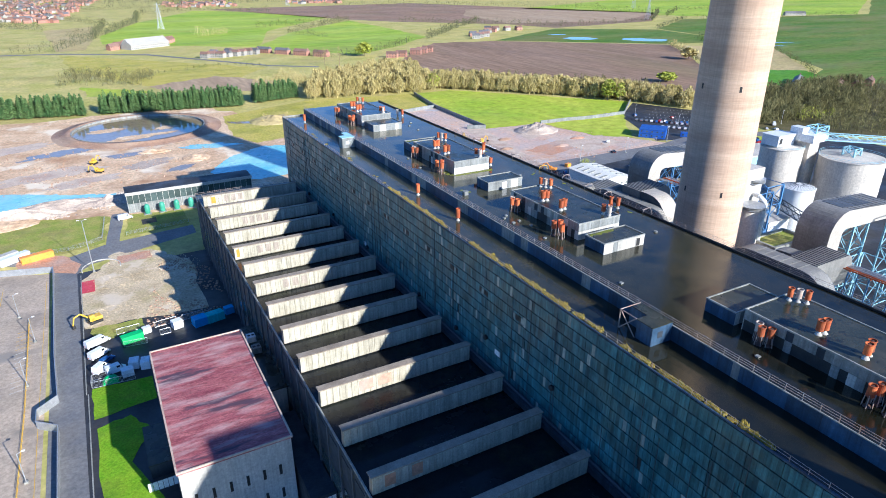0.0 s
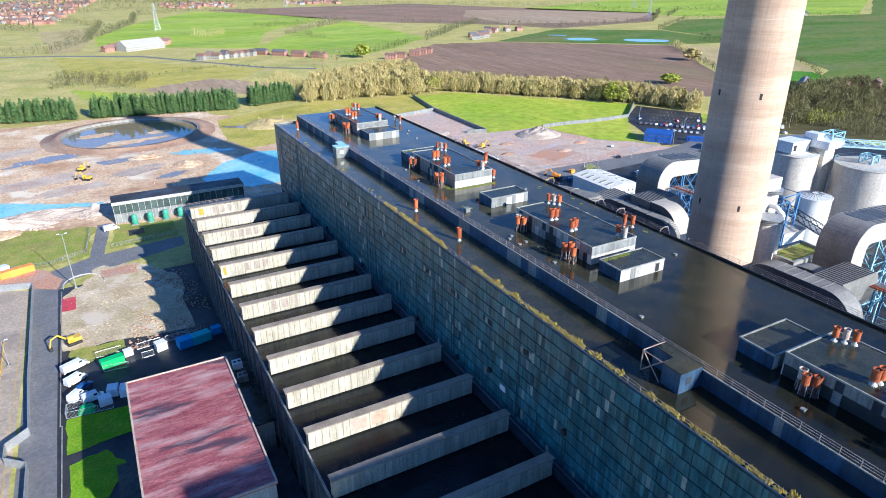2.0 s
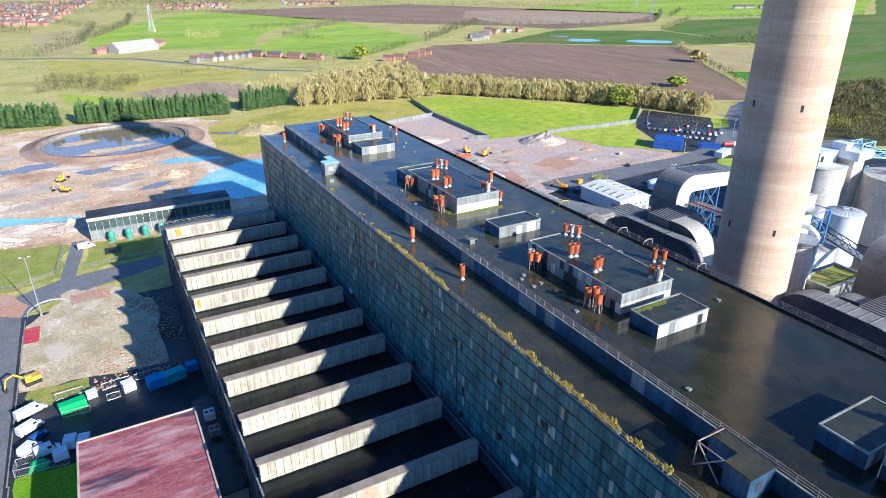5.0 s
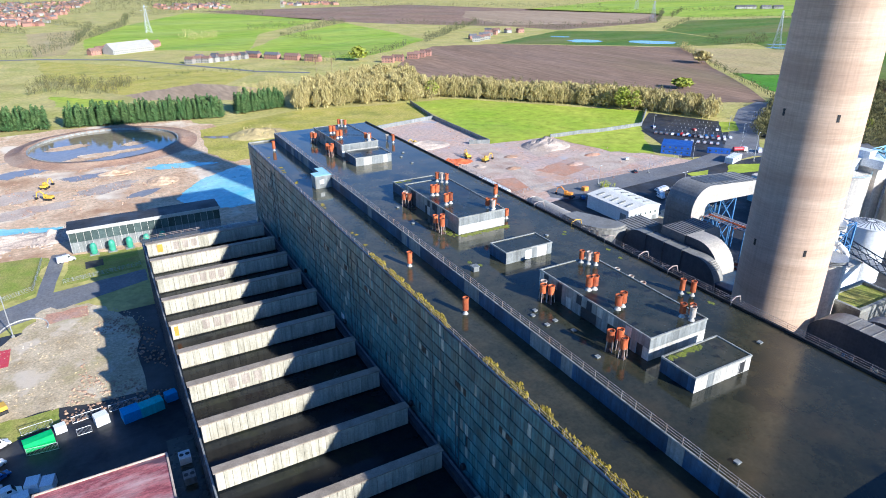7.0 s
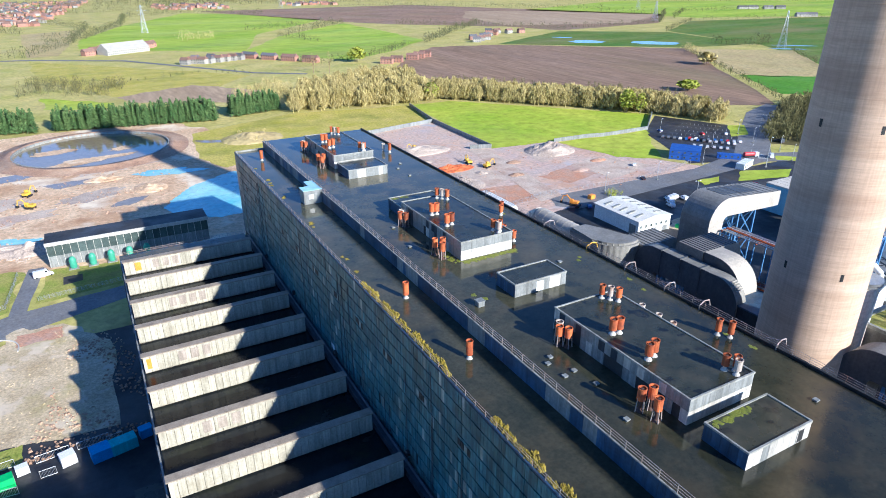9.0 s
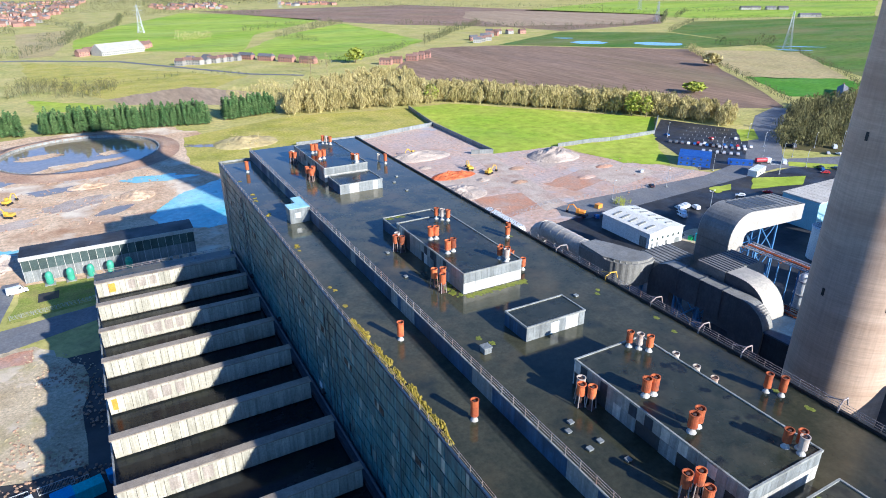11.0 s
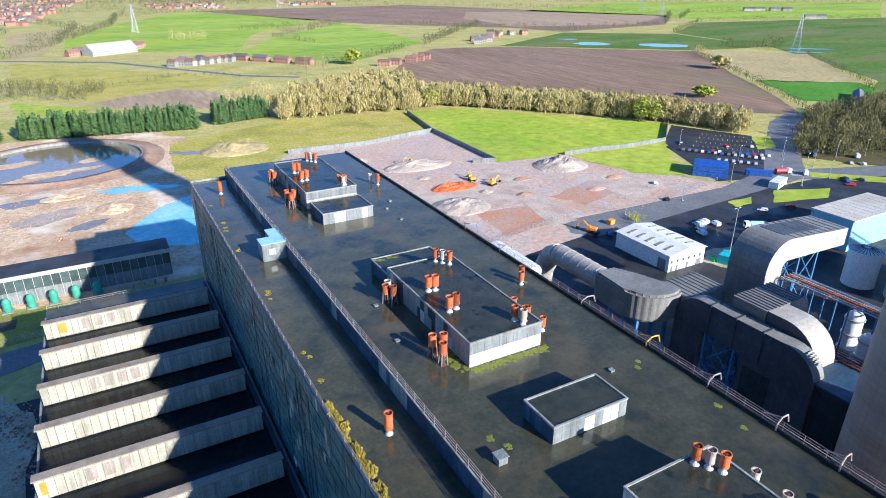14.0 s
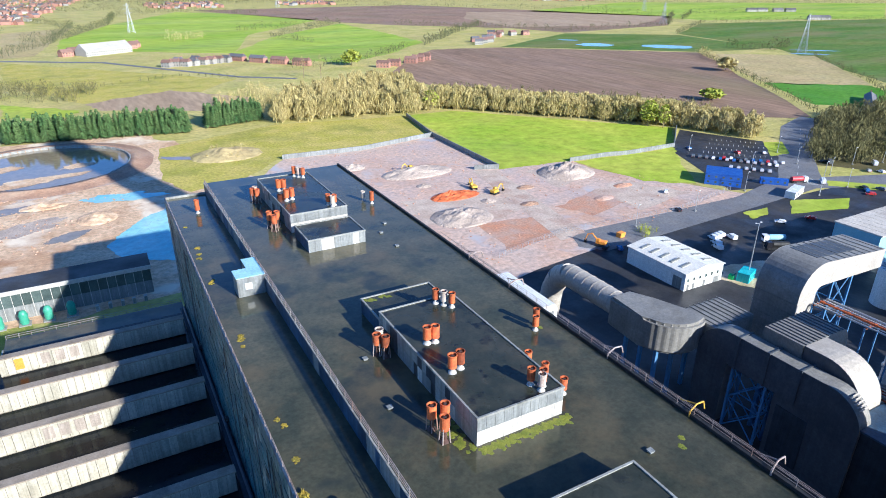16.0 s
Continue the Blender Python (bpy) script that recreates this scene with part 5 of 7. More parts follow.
# dark inset on the roof of each elbow, between pale margins
for y0 in (161.4, 88.0):
    th = thing("duct_roof_panel", (190, y0, 33), "dark felt panel on the elbow duct's roof", "roof panel")
    for k in range(2):
        x0, x1 = (189.5, 197.0) if k == 0 else (197.3, 205.5)
        top = lambda x: 34.6 - 2.4 * (x - 181.2) / 32.8
        bm = bmesh.new()
        v = [bm.verts.new(q) for q in ((x0, y0, top(x0) - 0.1), (x1, y0, top(x1) - 0.1), (x1, y0 + 7.0, top(x1) - 0.1), (x0, y0 + 7.0, top(x0) - 0.1), (x0, y0, top(x0) + 0.09), (x1, y0, top(x1) + 0.09), (x1, y0 + 7.0, top(x1) + 0.09), (x0, y0 + 7.0, top(x0) + 0.09))]
        for f in ((3, 2, 1, 0), (4, 5, 6, 7), (0, 1, 5, 4), (1, 2, 6, 5), (2, 3, 7, 6), (3, 0, 4, 7)):
            bm.faces.new([v[i] for i in f])
        part("panel", bm, M["duct_dark"], th)


def rod_duct(pts, r, m, label, name="round_duct"):
    th = thing(name, (*pts[0][:2], 0), label, "duct")
    for a, b in zip(pts, pts[1:]):
        bm = bmesh.new()
        tube(bm, a, b, r, n=28)
        smooth_by_angle(part("pipe", bm, M[m], th))
        n = int((Vector(b) - Vector(a)).length / 3)
        for k in range(n):
            c = Vector(a).lerp(Vector(b), (k + 0.5) / n)
            d = (Vector(b) - Vector(a)).normalized() * 0.15
            bm = bmesh.new()
            tube(bm, c - d, c + d, r + 0.08, n=28)
            part("hoop", bm, M[m], th)
    return th


# round duct and its plenum north of the arches
rod_duct([(153, 213, 4), (153, 212, 12), (153, 209.5, 17), (153, 205.5, 19.2), (153, 186, 19.2)], 3.1, "duct_pale", "pale round duct with hoops, bent to the ground")
plen = thing("duct_plenum", (143, 164, 0), "dark rounded duct plenum on legs", "duct")
bm = bmesh.new()
ring = [(158.2 + 8.8 * math.cos(radians(a)), 175.5 + 8.8 * math.sin(radians(a))) for a in range(180, 301, 12)]
prism(bm, ring + [(163.0, 170.0), (158.0, 180.0), (156.4, 186.5), (149.6, 186.5)], 14.5, 22.4)
bmesh.ops.bevel(bm, geom=list(bm.edges), offset=0.7, segments=2, affect="EDGES")
part("body", bm, M["duct"], plen)
for x in (151.5, 157):
    for y in (171.5, 181):
        bm = bmesh.new()
        box(bm, x - 0.4, x + 0.4, y - 0.4, y + 0.4, 0, 15)
        part("leg", bm, M["steel_blue"], plen)
link = thing("duct_link", (150, 170, 0), "flat ribbed duct link on supports", "duct")
bm = bmesh.new()
box(bm, 161.5, 175, 164.5, 174.5, 15, 21.4, 0.6)
part("body", bm, M["duct"], link)
for k in range(8):
    bm = bmesh.new()
    box(bm, 162.6 + k * 1.6, 162.8 + k * 1.6, 164.4, 174.6, 21.4, 21.6)
    part("rib", bm, M["duct"], link)
for x in (164, 173):
    for y in (166, 173):
        bm = bmesh.new()
        box(bm, x - 0.4, x + 0.4, y - 0.4, y + 0.4, 0, 17.4)
        part("leg", bm, M["steel_blue"], link)

# plant clutter between ducts and roof: pipe racks and stairs
rng = random.Random(12)
def pipe_rack(x0, x1, y0, y1, z, label):
    th = thing("pipe_rack", (x0, y0, 0), label, "pipe rack")
    for k in range(int((y1 - y0) / 6) + 1):
        yy = y0 + k * 6
        for x in (x0, x1):
            bm = bmesh.new()
            box(bm, x - 0.15, x + 0.15, yy - 0.15, yy + 0.15, 0, z)
            part("column", bm, M["steel_blue"], th)
        bm = bmesh.new()
        box(bm, x0, x1, yy - 0.15, yy + 0.15, z - 0.3, z)
        part("beam", bm, M["rust"], th)
    for k in range(5):
        x = x0 + (x1 - x0) * (k + 0.5) / 5
        bm = bmesh.new()
        tube(bm, (x, y0, z + 0.3), (x, y1, z + 0.3), rng.uniform(0.12, 0.3), n=8)
        part("pipe", bm, M[rng.choice(("galv", "rust", "duct", "white_metal"))], th)


pipe_rack(107, 113, 150, 225, 30, "rusty pipe rack with long pipes beside the roof")
pipe_rack(172, 177, 118, 156, 18, "pipe rack with rusty and white pipes")
pipe_rack(186, 192, 134, 158, 24, "pipe rack crowded with insulated pipes")
pipe_rack(178, 184, 40, 84, 20, "pipe rack with pale blue columns")
for x, y in ((205, 70), (203, 126), (215, 130), (190, 50)):
    trestle(x, x + 10, y, y + 12, 0, 30 if y < 100 else 24, "steel_pale" if y < 100 else "steel_blue", 3, "braced pale blue steel frame of the gas plant")
for x, y, z in ((186, 134, 20), (183, 128, 20), (190, 140, 22), (194, 122, 20), (196, 134, 18)):
    th = thing("process_vessel", (x, y, 0), "round white vessel among steelwork", "vessel")
    bm = bmesh.new()
    lathe(bm, x, y, [(2.0, 0), (2.0, z - 1), (1.2, z), (0, z + 0.3)], 20)
    smooth_by_angle(part("shell", bm, M["white_metal"], th))
    for k in range(4):
        bm = bmesh.new()
        lathe(bm, x, y, [(2.0, z - 2 - k * 4), (2.3, z - 1.9 - k * 4), (2.3, z - 1.6 - k * 4), (2.0, z - 1.5 - k * 4)], 20)
        part("ring", bm, M["galv"], th)

# absorber tower behind the chimney
tower = thing("absorber_tower", (186, 118, 0), "grey square tower with a round duct beside the chimney", "tower")
bm = bmesh.new()
box(bm, 181.5, 191.4, 117.2, 128, 0, 39, 0.3)
part("body", bm, M["silo"], tower)
bm = bmesh.new()
lathe(bm, 182.5, 113.6, [(3.7, 0), (3.7, 27), (3.3, 27.5)], 28)
smooth_by_angle(part("cylinder", bm, M["silo"], tower))
for z in (27.0, 34.0):
    bm = bmesh.new()
    lathe(bm, 182.5 if z < 30 else 188.5, 113.6 if z < 30 else 119.5, [(3.6, z), (4.5, z), (4.5, z + 0.15), (3.6, z + 0.15)], 28)
    for zz in (0.6, 1.1):
        lathe(bm, 182.5 if z < 30 else 188.5, 113.6 if z < 30 else 119.5, [(4.42, z + zz), (4.5, z + zz), (4.5, z + zz + 0.08), (4.42, z + zz + 0.08)], 28)
    part("gallery", bm, M["galv"], tower)
bm = bmesh.new()
tube(bm, (188.2, 112.5, 8), (188.2, 112.5, 28), 0.8, n=14)
tube(bm, (188.2, 112.5, 28), (187.4, 114.5, 30), 0.8, n=14)
tube(bm, (187.4, 114.5, 30), (187.6, 117.3, 30), 0.8, n=14)
part("pipe", bm, M["white_metal"], tower)
low = thing("plant_building", (214.5, 126, 0), "pale low plant building with a flat roof", "building")
bm = bmesh.new()
box(bm, 214.5, 227, 126, 136, 0, 10.6, 0.1)
part("wall", bm, M["white_metal"], low)
bm = bmesh.new()
box(bm, 214.2, 227.3, 125.7, 136.3, 10.6, 11.0)
part("roof", bm, M["silo"], low)
low = thing("plant_building", (186, 104, 0), "low plant building with a mossy roof", "building")
bm = bmesh.new()
box(bm, 186, 205, 104, 114.5, 0, 14)
part("wall", bm, M["duct"], low)
bm = bmesh.new()
box(bm, 187, 204, 105, 113.5, 14, 14.2)
part("roof", bm, M["verge"], low, "mossy flat roof")
bm = bmesh.new()
for x0, x1, y0, y1 in ((186, 205, 104, 105), (186, 205, 113.5, 114.5), (186, 187, 105, 113.5), (204, 205, 105, 113.5)):
    box(bm, x0, x1, y0, y1, 14, 15)
part("parapet", bm, M["coping"], low)


# ---- silos and tanks ----
def silo(x, y, r, h, label, roof="flat"):
    th = thing("silo", (x, y, 0), label, "silo")
    bm = bmesh.new()
    lathe(bm, x, y, [(r, 0), (r, h * 0.5), (r, h)], 56)
    smooth_by_angle(part("shell", bm, M["silo"] if roof != "cone" else M["white_metal"], th))
    bm = bmesh.new()
    lathe(bm, x, y, [(r + 0.25, h), (r + 0.25, h + 0.3), (r * 0.3, h + (r * 0.22 if roof == "cone" else 1.2)), (0, h + (r * 0.25 if roof == "cone" else 1.3))], 56)
    part("roof", bm, M["white_metal"] if roof == "cone" else M["silo"], th)
    if roof == "cone":
        for k in range(26):
            a = k * 2 * math.pi / 26
            bm = bmesh.new()
            tube(bm, (x + r * math.cos(a), y + r * math.sin(a), h + 0.35), (x + r * 0.2 * math.cos(a), y + r * 0.2 * math.sin(a), h + r * 0.235), 0.14, n=4)
            part("roof_rib", bm, M["duct_dark"], th)
    else:
        bm = bmesh.new()
        for zz in (0.6, 1.2):
            pts = [Vector((x + (r + 0.1) * math.cos(k * math.pi / 24), y + (r + 0.1) * math.sin(k * math.pi / 24), h + 0.3 + zz)) for k in range(49)]
            for a, b in zip(pts, pts[1:]):
                tube(bm, a, b, 0.06, n=4, cap=False)
        part("handrail", bm, M["steel_pale"], th)
    return th


silo(258, 155, 8.7, 29, "stained pale concrete silo with a top house")
silo(277, 134.5, 12.7, 26.5, "wide stained pale concrete silo")
silo(239.5, 132.5, 6.2, 19.5, "white tank with a ribbed cone roof", "cone")
top = thing("silo_top_house", (250.5, 152.5, 30), "white sheeted house on a silo roof", "building")
bm = bmesh.new()
box(bm, 250.5, 262, 152.5, 160.5, 30.1, 34.6, 0.1)
part("wall", bm, M["white_metal"], top)
bm = bmesh.new()
box(bm, 250.2, 262.3, 152.2, 160.8, 34.6, 34.9)
part("roof", bm, M["white_metal"], top)
bm = bmesh.new()
box(bm, 251.4, 253.2, 152.38, 152.6, 31.2, 33.6)
part("opening", bm, M["black"], top)
lift = thing("silo_lift_tower", (264, 146, 0), "tall grey sheeted tower between silos", "tower")
bm = bmesh.new()
box(bm, 264, 271, 146.5, 154, 0, 32, 0.1)
part("wall", bm, M["silo"], lift)
bm = bmesh.new()
box(bm, 262.4, 273, 144.5, 156, 32, 35.2, 0.1)
box(bm, 262.4, 267, 150, 155.8, 35.2, 37.6, 0.1)
part("top_house", bm, M["white_metal"], lift)
trestle(267.5, 276, 147, 152, 35.2, 37.8, "steel_pale", 1, "pale blue rooftop steel frame")


def conveyor(a, b, w, h, m, label):
    th = thing("conveyor_bridge", (a[0], a[1], a[2]), label, "conveyor")
    a, b = Vector(a), Vector(b)
    d = (b - a).normalized()
    s = d.cross(Vector((0, 0, 1))).normalized() * w / 2
    n = int((b - a).length / 4)
    u = Vector((0, 0, h))
    for c in (s, -s):
        bm = bmesh.new()
        tube(bm, a + c, b + c, 0.2, n=5)
        tube(bm, a + c + u, b + c + u, 0.2, n=5)
        for k in range(n):
            p, q = a.lerp(b, k / n) + c, a.lerp(b, (k + 1) / n) + c
            tube(bm, p, q + u, 0.13, n=4)
            tube(bm, p + u, q, 0.13, n=4)
        part("truss", bm, M[m], th)
    bm = bmesh.new()
    q = [a + s, b + s, b - s, a - s]
    v = [bm.verts.new(p + Vector((0, 0, z))) for z in (0.1, 0.5) for p in q]
    for f in ((0, 1, 2, 3), (7, 6, 5, 4), (0, 4, 5, 1), (1, 5, 6, 2), (2, 6, 7, 3), (3, 7, 4, 0)):
        bm.faces.new([v[i] for i in f])
    part("deck", bm, M["galv"], th)


conveyor((272, 146, 32.5), (324, 108, 30), 3.6, 2.6, "steel_pale", "pale blue truss conveyor bridge from the silos")
conveyor((RX + 1.8, 121, 46.6), (RX + 1.8, 151, 46.6), 1.8, 1.5, "rail", "pale lattice gangway beside the roof edge")
conveyor((236, 143, 12), (220, 110, 12), 3, 2.6, "duct_dark", "dark truss conveyor bridge")
trestle(273, 278, 132, 137, 27.6, 31, "steel_pale", 1, "pale blue frame on the silo roof")
hall2 = thing("gypsum_store", (305, 185, 0), "blue-grey sheeted store with a pale roof", "building")
bm = bmesh.new()
box(bm, 276, 314, 188, 204, 0, 12)
part("wall", bm, M["steel_pale"], hall2)
for k in range(10):
    bm = bmesh.new()
    box(bm, 276 + k * 3.8, 279.6 + k * 3.8, 187.6, 204.4, 12, 12.5)
    part("roof_sheet", bm, M["silo"], hall2)
tank = silo(254, 171, 5.0, 12, "pale blue tank with a ribbed cone roof", "cone")


# ---- shed, cabins, kiosks ----
shed = thing("workshop_shed", (203, 208, 0), "white steel shed with low pitched roof", "shed")
bm = bmesh.new()
box(bm, 204.2, 222, 207.6, 233.4, 0, 6.2)
part("wall", bm, M["white_metal"], shed)
for s in (0, 1):
    bm = bmesh.new()
    xa, xb = (203.7, 213.1) if s == 0 else (213.1, 222.5)
    za, zb = (6.2, 7.6) if s == 0 else (7.6, 6.2)
    v = [bm.verts.new(p) for p in ((xa, 207.2, za), (xb, 207.2, zb), (xb, 233.8, zb), (xa, 233.8, za), (xa, 207.2, za + 0.2), (xb, 207.2, zb + 0.2), (xb, 233.8, zb + 0.2), (xa, 233.8, za + 0.2))]
    for f in ((3, 2, 1, 0), (4, 5, 6, 7), (0, 1, 5, 4), (1, 2, 6, 5), (2, 3, 7, 6), (3, 0, 4, 7)):
        bm.faces.new([v[i] for i in f])
    part("roof", bm, M["shed_roof"], shed)
bm = bmesh.new()
v = [bm.verts.new(p) for p in ((204.2, 207.6, 6.2), (222, 207.6, 6.2), (213.1, 207.6, 7.55))]
bm.faces.new(v)
v2 = [bm.verts.new((p.co.x, 208.0, p.co.z)) for p in v]
bm.faces.new(v2[::-1])
for k in range(3):
    bm.faces.new((v[k], v[(k + 1) % 3], v2[(k + 1) % 3], v2[k]))
part("gable", bm, M["white_metal"], shed)
for s in (0, 1):
    for k in range(5):
        bm = bmesh.new()
        y = 211 + k * 4.4
        x, z = (208, 6.2 + 4.3 / 9.4 * 1.4) if s == 0 else (218, 6.2 + 4.5 / 9.4 * 1.4)
        box(bm, x - 2.0, x + 2.0, y, y + 0.9, z + 0.05, z + 0.5)
        bmesh.ops.transform(bm, matrix=Matrix.Translation((x, y, z)) @ Matrix.Rotation(-0.148 if s == 0 else 0.148, 4, "Y") @ Matrix.Translation((-x, -y, -z)), verts=bm.verts)
        part("rooflight", bm, M["coping"], shed)
for k in range(6):
    bm = bmesh.new()
    box(bm, 205.2 + k * 2.8, 206.0 + k * 2.8, 207.5, 207.62, 3.2, 4.2)
    part("window", bm, M["glazing"], shed)
for k, (x, w) in enumerate(((205.4, 0.9), (208.0, 0.9), (213.0, 1.0), (218.0, 2.6))):
    bm = bmesh.new()
    box(bm, x, x + w, 207.48, 207.62, 0.1, 2.2)
    part("door", bm, M["pent_grey"], shed)
bm = bmesh.new()
box(bm, 204.1, 204.22, 209, 212.5, 0.1, 4.2)
part("roller_door", bm, M["pent_grey"], shed)


def cabin(x, y, L, W, Hh, turn, m, label, storeys=1, name="site_cabin"):
    th = thing(name, (x, y, 0), label, "cabin")
    R = Matrix.Translation((x, y, 0)) @ Matrix.Rotation(radians(turn), 4, "Z")
    def add(nm, mat, *b, bev=0.0):
        bm = bmesh.new()
        box(bm, *b, bev)
        bmesh.ops.transform(bm, matrix=R, verts=bm.verts)
        part(nm, bm, M[mat], th)
    for s in range(storeys):
        z = s * Hh
        add("body", m, -L / 2, L / 2, -W / 2, W / 2, z + 0.05, z + Hh - 0.08, bev=0.06)
        n = max(2, int(L / 3))
        for k in range(n):
            xx = -L / 2 + (k + 0.5) * L / n
            add("window", "glazing", xx - 0.5, xx + 0.5, -W / 2 - 0.03, -W / 2 + 0.05, z + 1.1, z + 2.0)
    add("roof", m, -L / 2 - 0.05, L / 2 + 0.05, -W / 2 - 0.05, W / 2 + 0.05, storeys * Hh - 0.05, storeys * Hh + 0.1, bev=0.03)
    return th


cabin(314, 281, 16.5, 15.0, 2.7, -52, "cabin_blue", "two-storey stack of dark blue site cabins", 2)
cabin(333, 266.5, 12.5, 3.2, 2.8, -46, "cabin_blue", "single dark blue site cabin")

cabin(326, 251, 13.5, 4.5, 3.2, 18, "van_white", "long white modular office")
cabin(230, 204, 7.0, 4.0, 3.2, 20, "teal", "turquoise container in the yard")
cabin(226, 206.5, 2.0, 1.6, 1.4, 20, "green_paint", "small green bin store", 1, "bin_store")


# ---- vehicles ----
def vehicle(body, L=4.3, W=1.8, Hh=1.45, van=False):
    """A car or van along x, wheels on the ground."""
    th = new("van" if van else "car")
    ORG[th] = Vector()
    h0 = 0.85 if not van else 1.1
    bm = bmesh.new()
    prof = [(-L / 2, 0.3), (L / 2, 0.3), (L / 2, 0.7), (L / 2 - 0.9, h0), (L / 2 - 1.7, Hh), (-L / 2 + 0.5 if not van else -L / 2 + 0.1, Hh), (-L / 2, h0)]
    a = [bm.verts.new((x, -W / 2, z)) for x, z in prof]
    b = [bm.verts.new((x, W / 2, z)) for x, z in prof]
    n = len(prof)
    for k in range(n):
        bm.faces.new((a[k], a[(k + 1) % n], b[(k + 1) % n], b[k]))
    bm.faces.new(a[::-1])
    bm.faces.new(b)
    for v in bm.verts:
        if v.co.z > h0 + 0.05:
            v.co.y *= 0.86
    bmesh.ops.bevel(bm, geom=bm.edges[:], offset=0.07, segments=1, affect="EDGES")
    part("body", bm, M[body], th)
    bm = bmesh.new()
    x0, x1 = L / 2 - 0.98, L / 2 - 1.62
    v = [bm.verts.new(p) for p in ((x0 + 0.03, -W * 0.40, h0 + 0.09), (x0 + 0.03, W * 0.40, h0 + 0.09), (x1 + 0.05, W * 0.37, Hh - 0.06), (x1 + 0.05, -W * 0.37, Hh - 0.06))]
    f = bm.faces.new(v)
    bmesh.ops.translate(bm, verts=v, vec=(0.03, 0, 0.03))
    r = bmesh.ops.extrude_face_region(bm, geom=[f])
    bmesh.ops.translate(bm, verts=[g for g in r["geom"] if isinstance(g, bmesh.types.BMVert)], vec=(-0.05, 0, -0.03))
    part("windscreen", bm, M["car_glass"], th)
    for s in (-1, 1):
        bm = bmesh.new()
        lo, hi = (-L / 2 + 0.7, L / 2 - 1.75) if not van else (L / 2 - 2.6, L / 2 - 1.75)
        box(bm, lo, hi, s * W * 0.455 - 0.03, s * W * 0.455 + 0.03, h0 + 0.08, Hh - 0.2)
        part("side_window", bm, M["car_glass"], th)
        for x in (-L / 2 + 0.8, L / 2 - 0.85):
            bm = bmesh.new()
            tube(bm, (x, s * (W / 2 - 0.2), 0.32), (x, s * (W / 2 + 0.01), 0.32), 0.32, n=14)
            part("wheel", bm, M["black"], th)
        for x, m, nm in ((L / 2, "white_metal", "headlight"), (-L / 2, "red_paint", "tail_light")):
            bm = bmesh.new()
            box(bm, x - 0.06, x + 0.03, s * W * 0.33 - 0.15, s * W * 0.33 + 0.15, 0.6, 0.75)
            part(nm, bm, M[m], th)
    return th


veh = {}
def park(x, y, turn, body="car_white", van=False, L=None, label="", Hh=None):
    L = L or (5.6 if van else 4.3)
    key = (body, van, L)
    name = body.split("_")[1]
    words = label or (f"{name} panel van parked on the site" if van else f"{name} car parked on tarmac")
    m = pose(x, y, 0.12, 0, 0, turn)
    if key not in veh:
        veh[key] = vehicle(body, L, 2.1 if van else 1.8, Hh or (2.4 if van else 1.45), van)
        tagged(veh[key], words, "van" if van else "car")
        veh[key].matrix_basis = m
    else:
        tagged(copy_thing(veh[key], m), words)


cols = ["car_white", "car_silver", "car_black", "car_blue", "car_red", "car_grey"]
rng = random.Random(3)
for k in range(13):                       # two facing rows in the car park
    park(342 + k * 2.0 - 4, 319 - k * 2.9 + 1, 38 + rng.uniform(-3, 3), rng.choice(cols[:4] + cols[5:]))
for k in range(9):
    park(350 + k * 2.4, 309 - k * 2.8, 38 + rng.uniform(-3, 3), rng.choice(cols))
for k in range(6):
    park(338 + k * 2.2, 295 - k * 3.0, 38 + rng.uniform(-3, 3), rng.choice(cols[:2]))
for x, y, c in ((349, 333, "car_blue"), (366, 313, "car_red"), (379, 305, "car_white"), (288, 231.5, "car_white"), (303, 228, "car_red"), (365, 241, "car_black"), (358, 234, "car_red"), (370, 236, "car_grey"), (362, 238, "car_blue"), (392, 278, "car_black"), (396, 256, "car_silver"), (400, 252, "car_white"), (262, 262, "car_black"), (276, 282, "car_white"), (210, 243, "car_blue"), (206, 246, "car_black")):
    park(x, y, 30 + (x * 7) % 120, c)
for k, (x, y) in enumerate(((249, 233), (251.5, 233.5), (254, 234), (256, 230), (246, 229), (243, 226))):
    park(x, y, 75, "car_white", True, 4.6, "small white van parked in the yard", 1.9)
for x, y, c in ((356, 256, "car_white"), (393, 275, "car_grey"), (412, 262, "car_white")):
    park(x, y, 40, c, True, 6.4)


def lorry(x, y, turn, cab, load, label):
    th = thing("lorry", (x, y, 0), label, "lorry")
    R = Matrix.Translation((x, y, 0)) @ Matrix.Rotation(radians(turn), 4, "Z")
    def add(nm, mat, b, bev=0.08):
        bm = bmesh.new()
        box(bm, *b, bev)
        bmesh.ops.transform(bm, matrix=R, verts=bm.verts)
        return part(nm, bm, M[mat], th)
    add("cab", cab, (2.2, 4.2, -1.2, 1.2, 0.7, 3.1))
    add("windscreen", "car_glass", (4.17, 4.24, -1.05, 1.05, 1.8, 2.8), 0.01)
    add("chassis", "black", (-4.2, 4.0, -0.9, 0.9, 0.6, 0.95))
    bm = bmesh.new()
    tube(bm, (-4.2, 0, 2.1), (1.9, 0, 2.1), 1.15, n=20)
    bmesh.ops.transform(bm, matrix=R, verts=bm.verts)
    part("tank_body", bm, M[load], th)
    for xx in (-3.2, -2.0, 3.2):
        for s in (-1, 1):
            bm = bmesh.new()
            tube(bm, (xx, s * 0.85, 0.55), (xx, s * 1.2, 0.55), 0.5, n=14)
            bmesh.ops.transform(bm, matrix=R, verts=bm.verts)
            part("wheel", bm, M["black"], th)


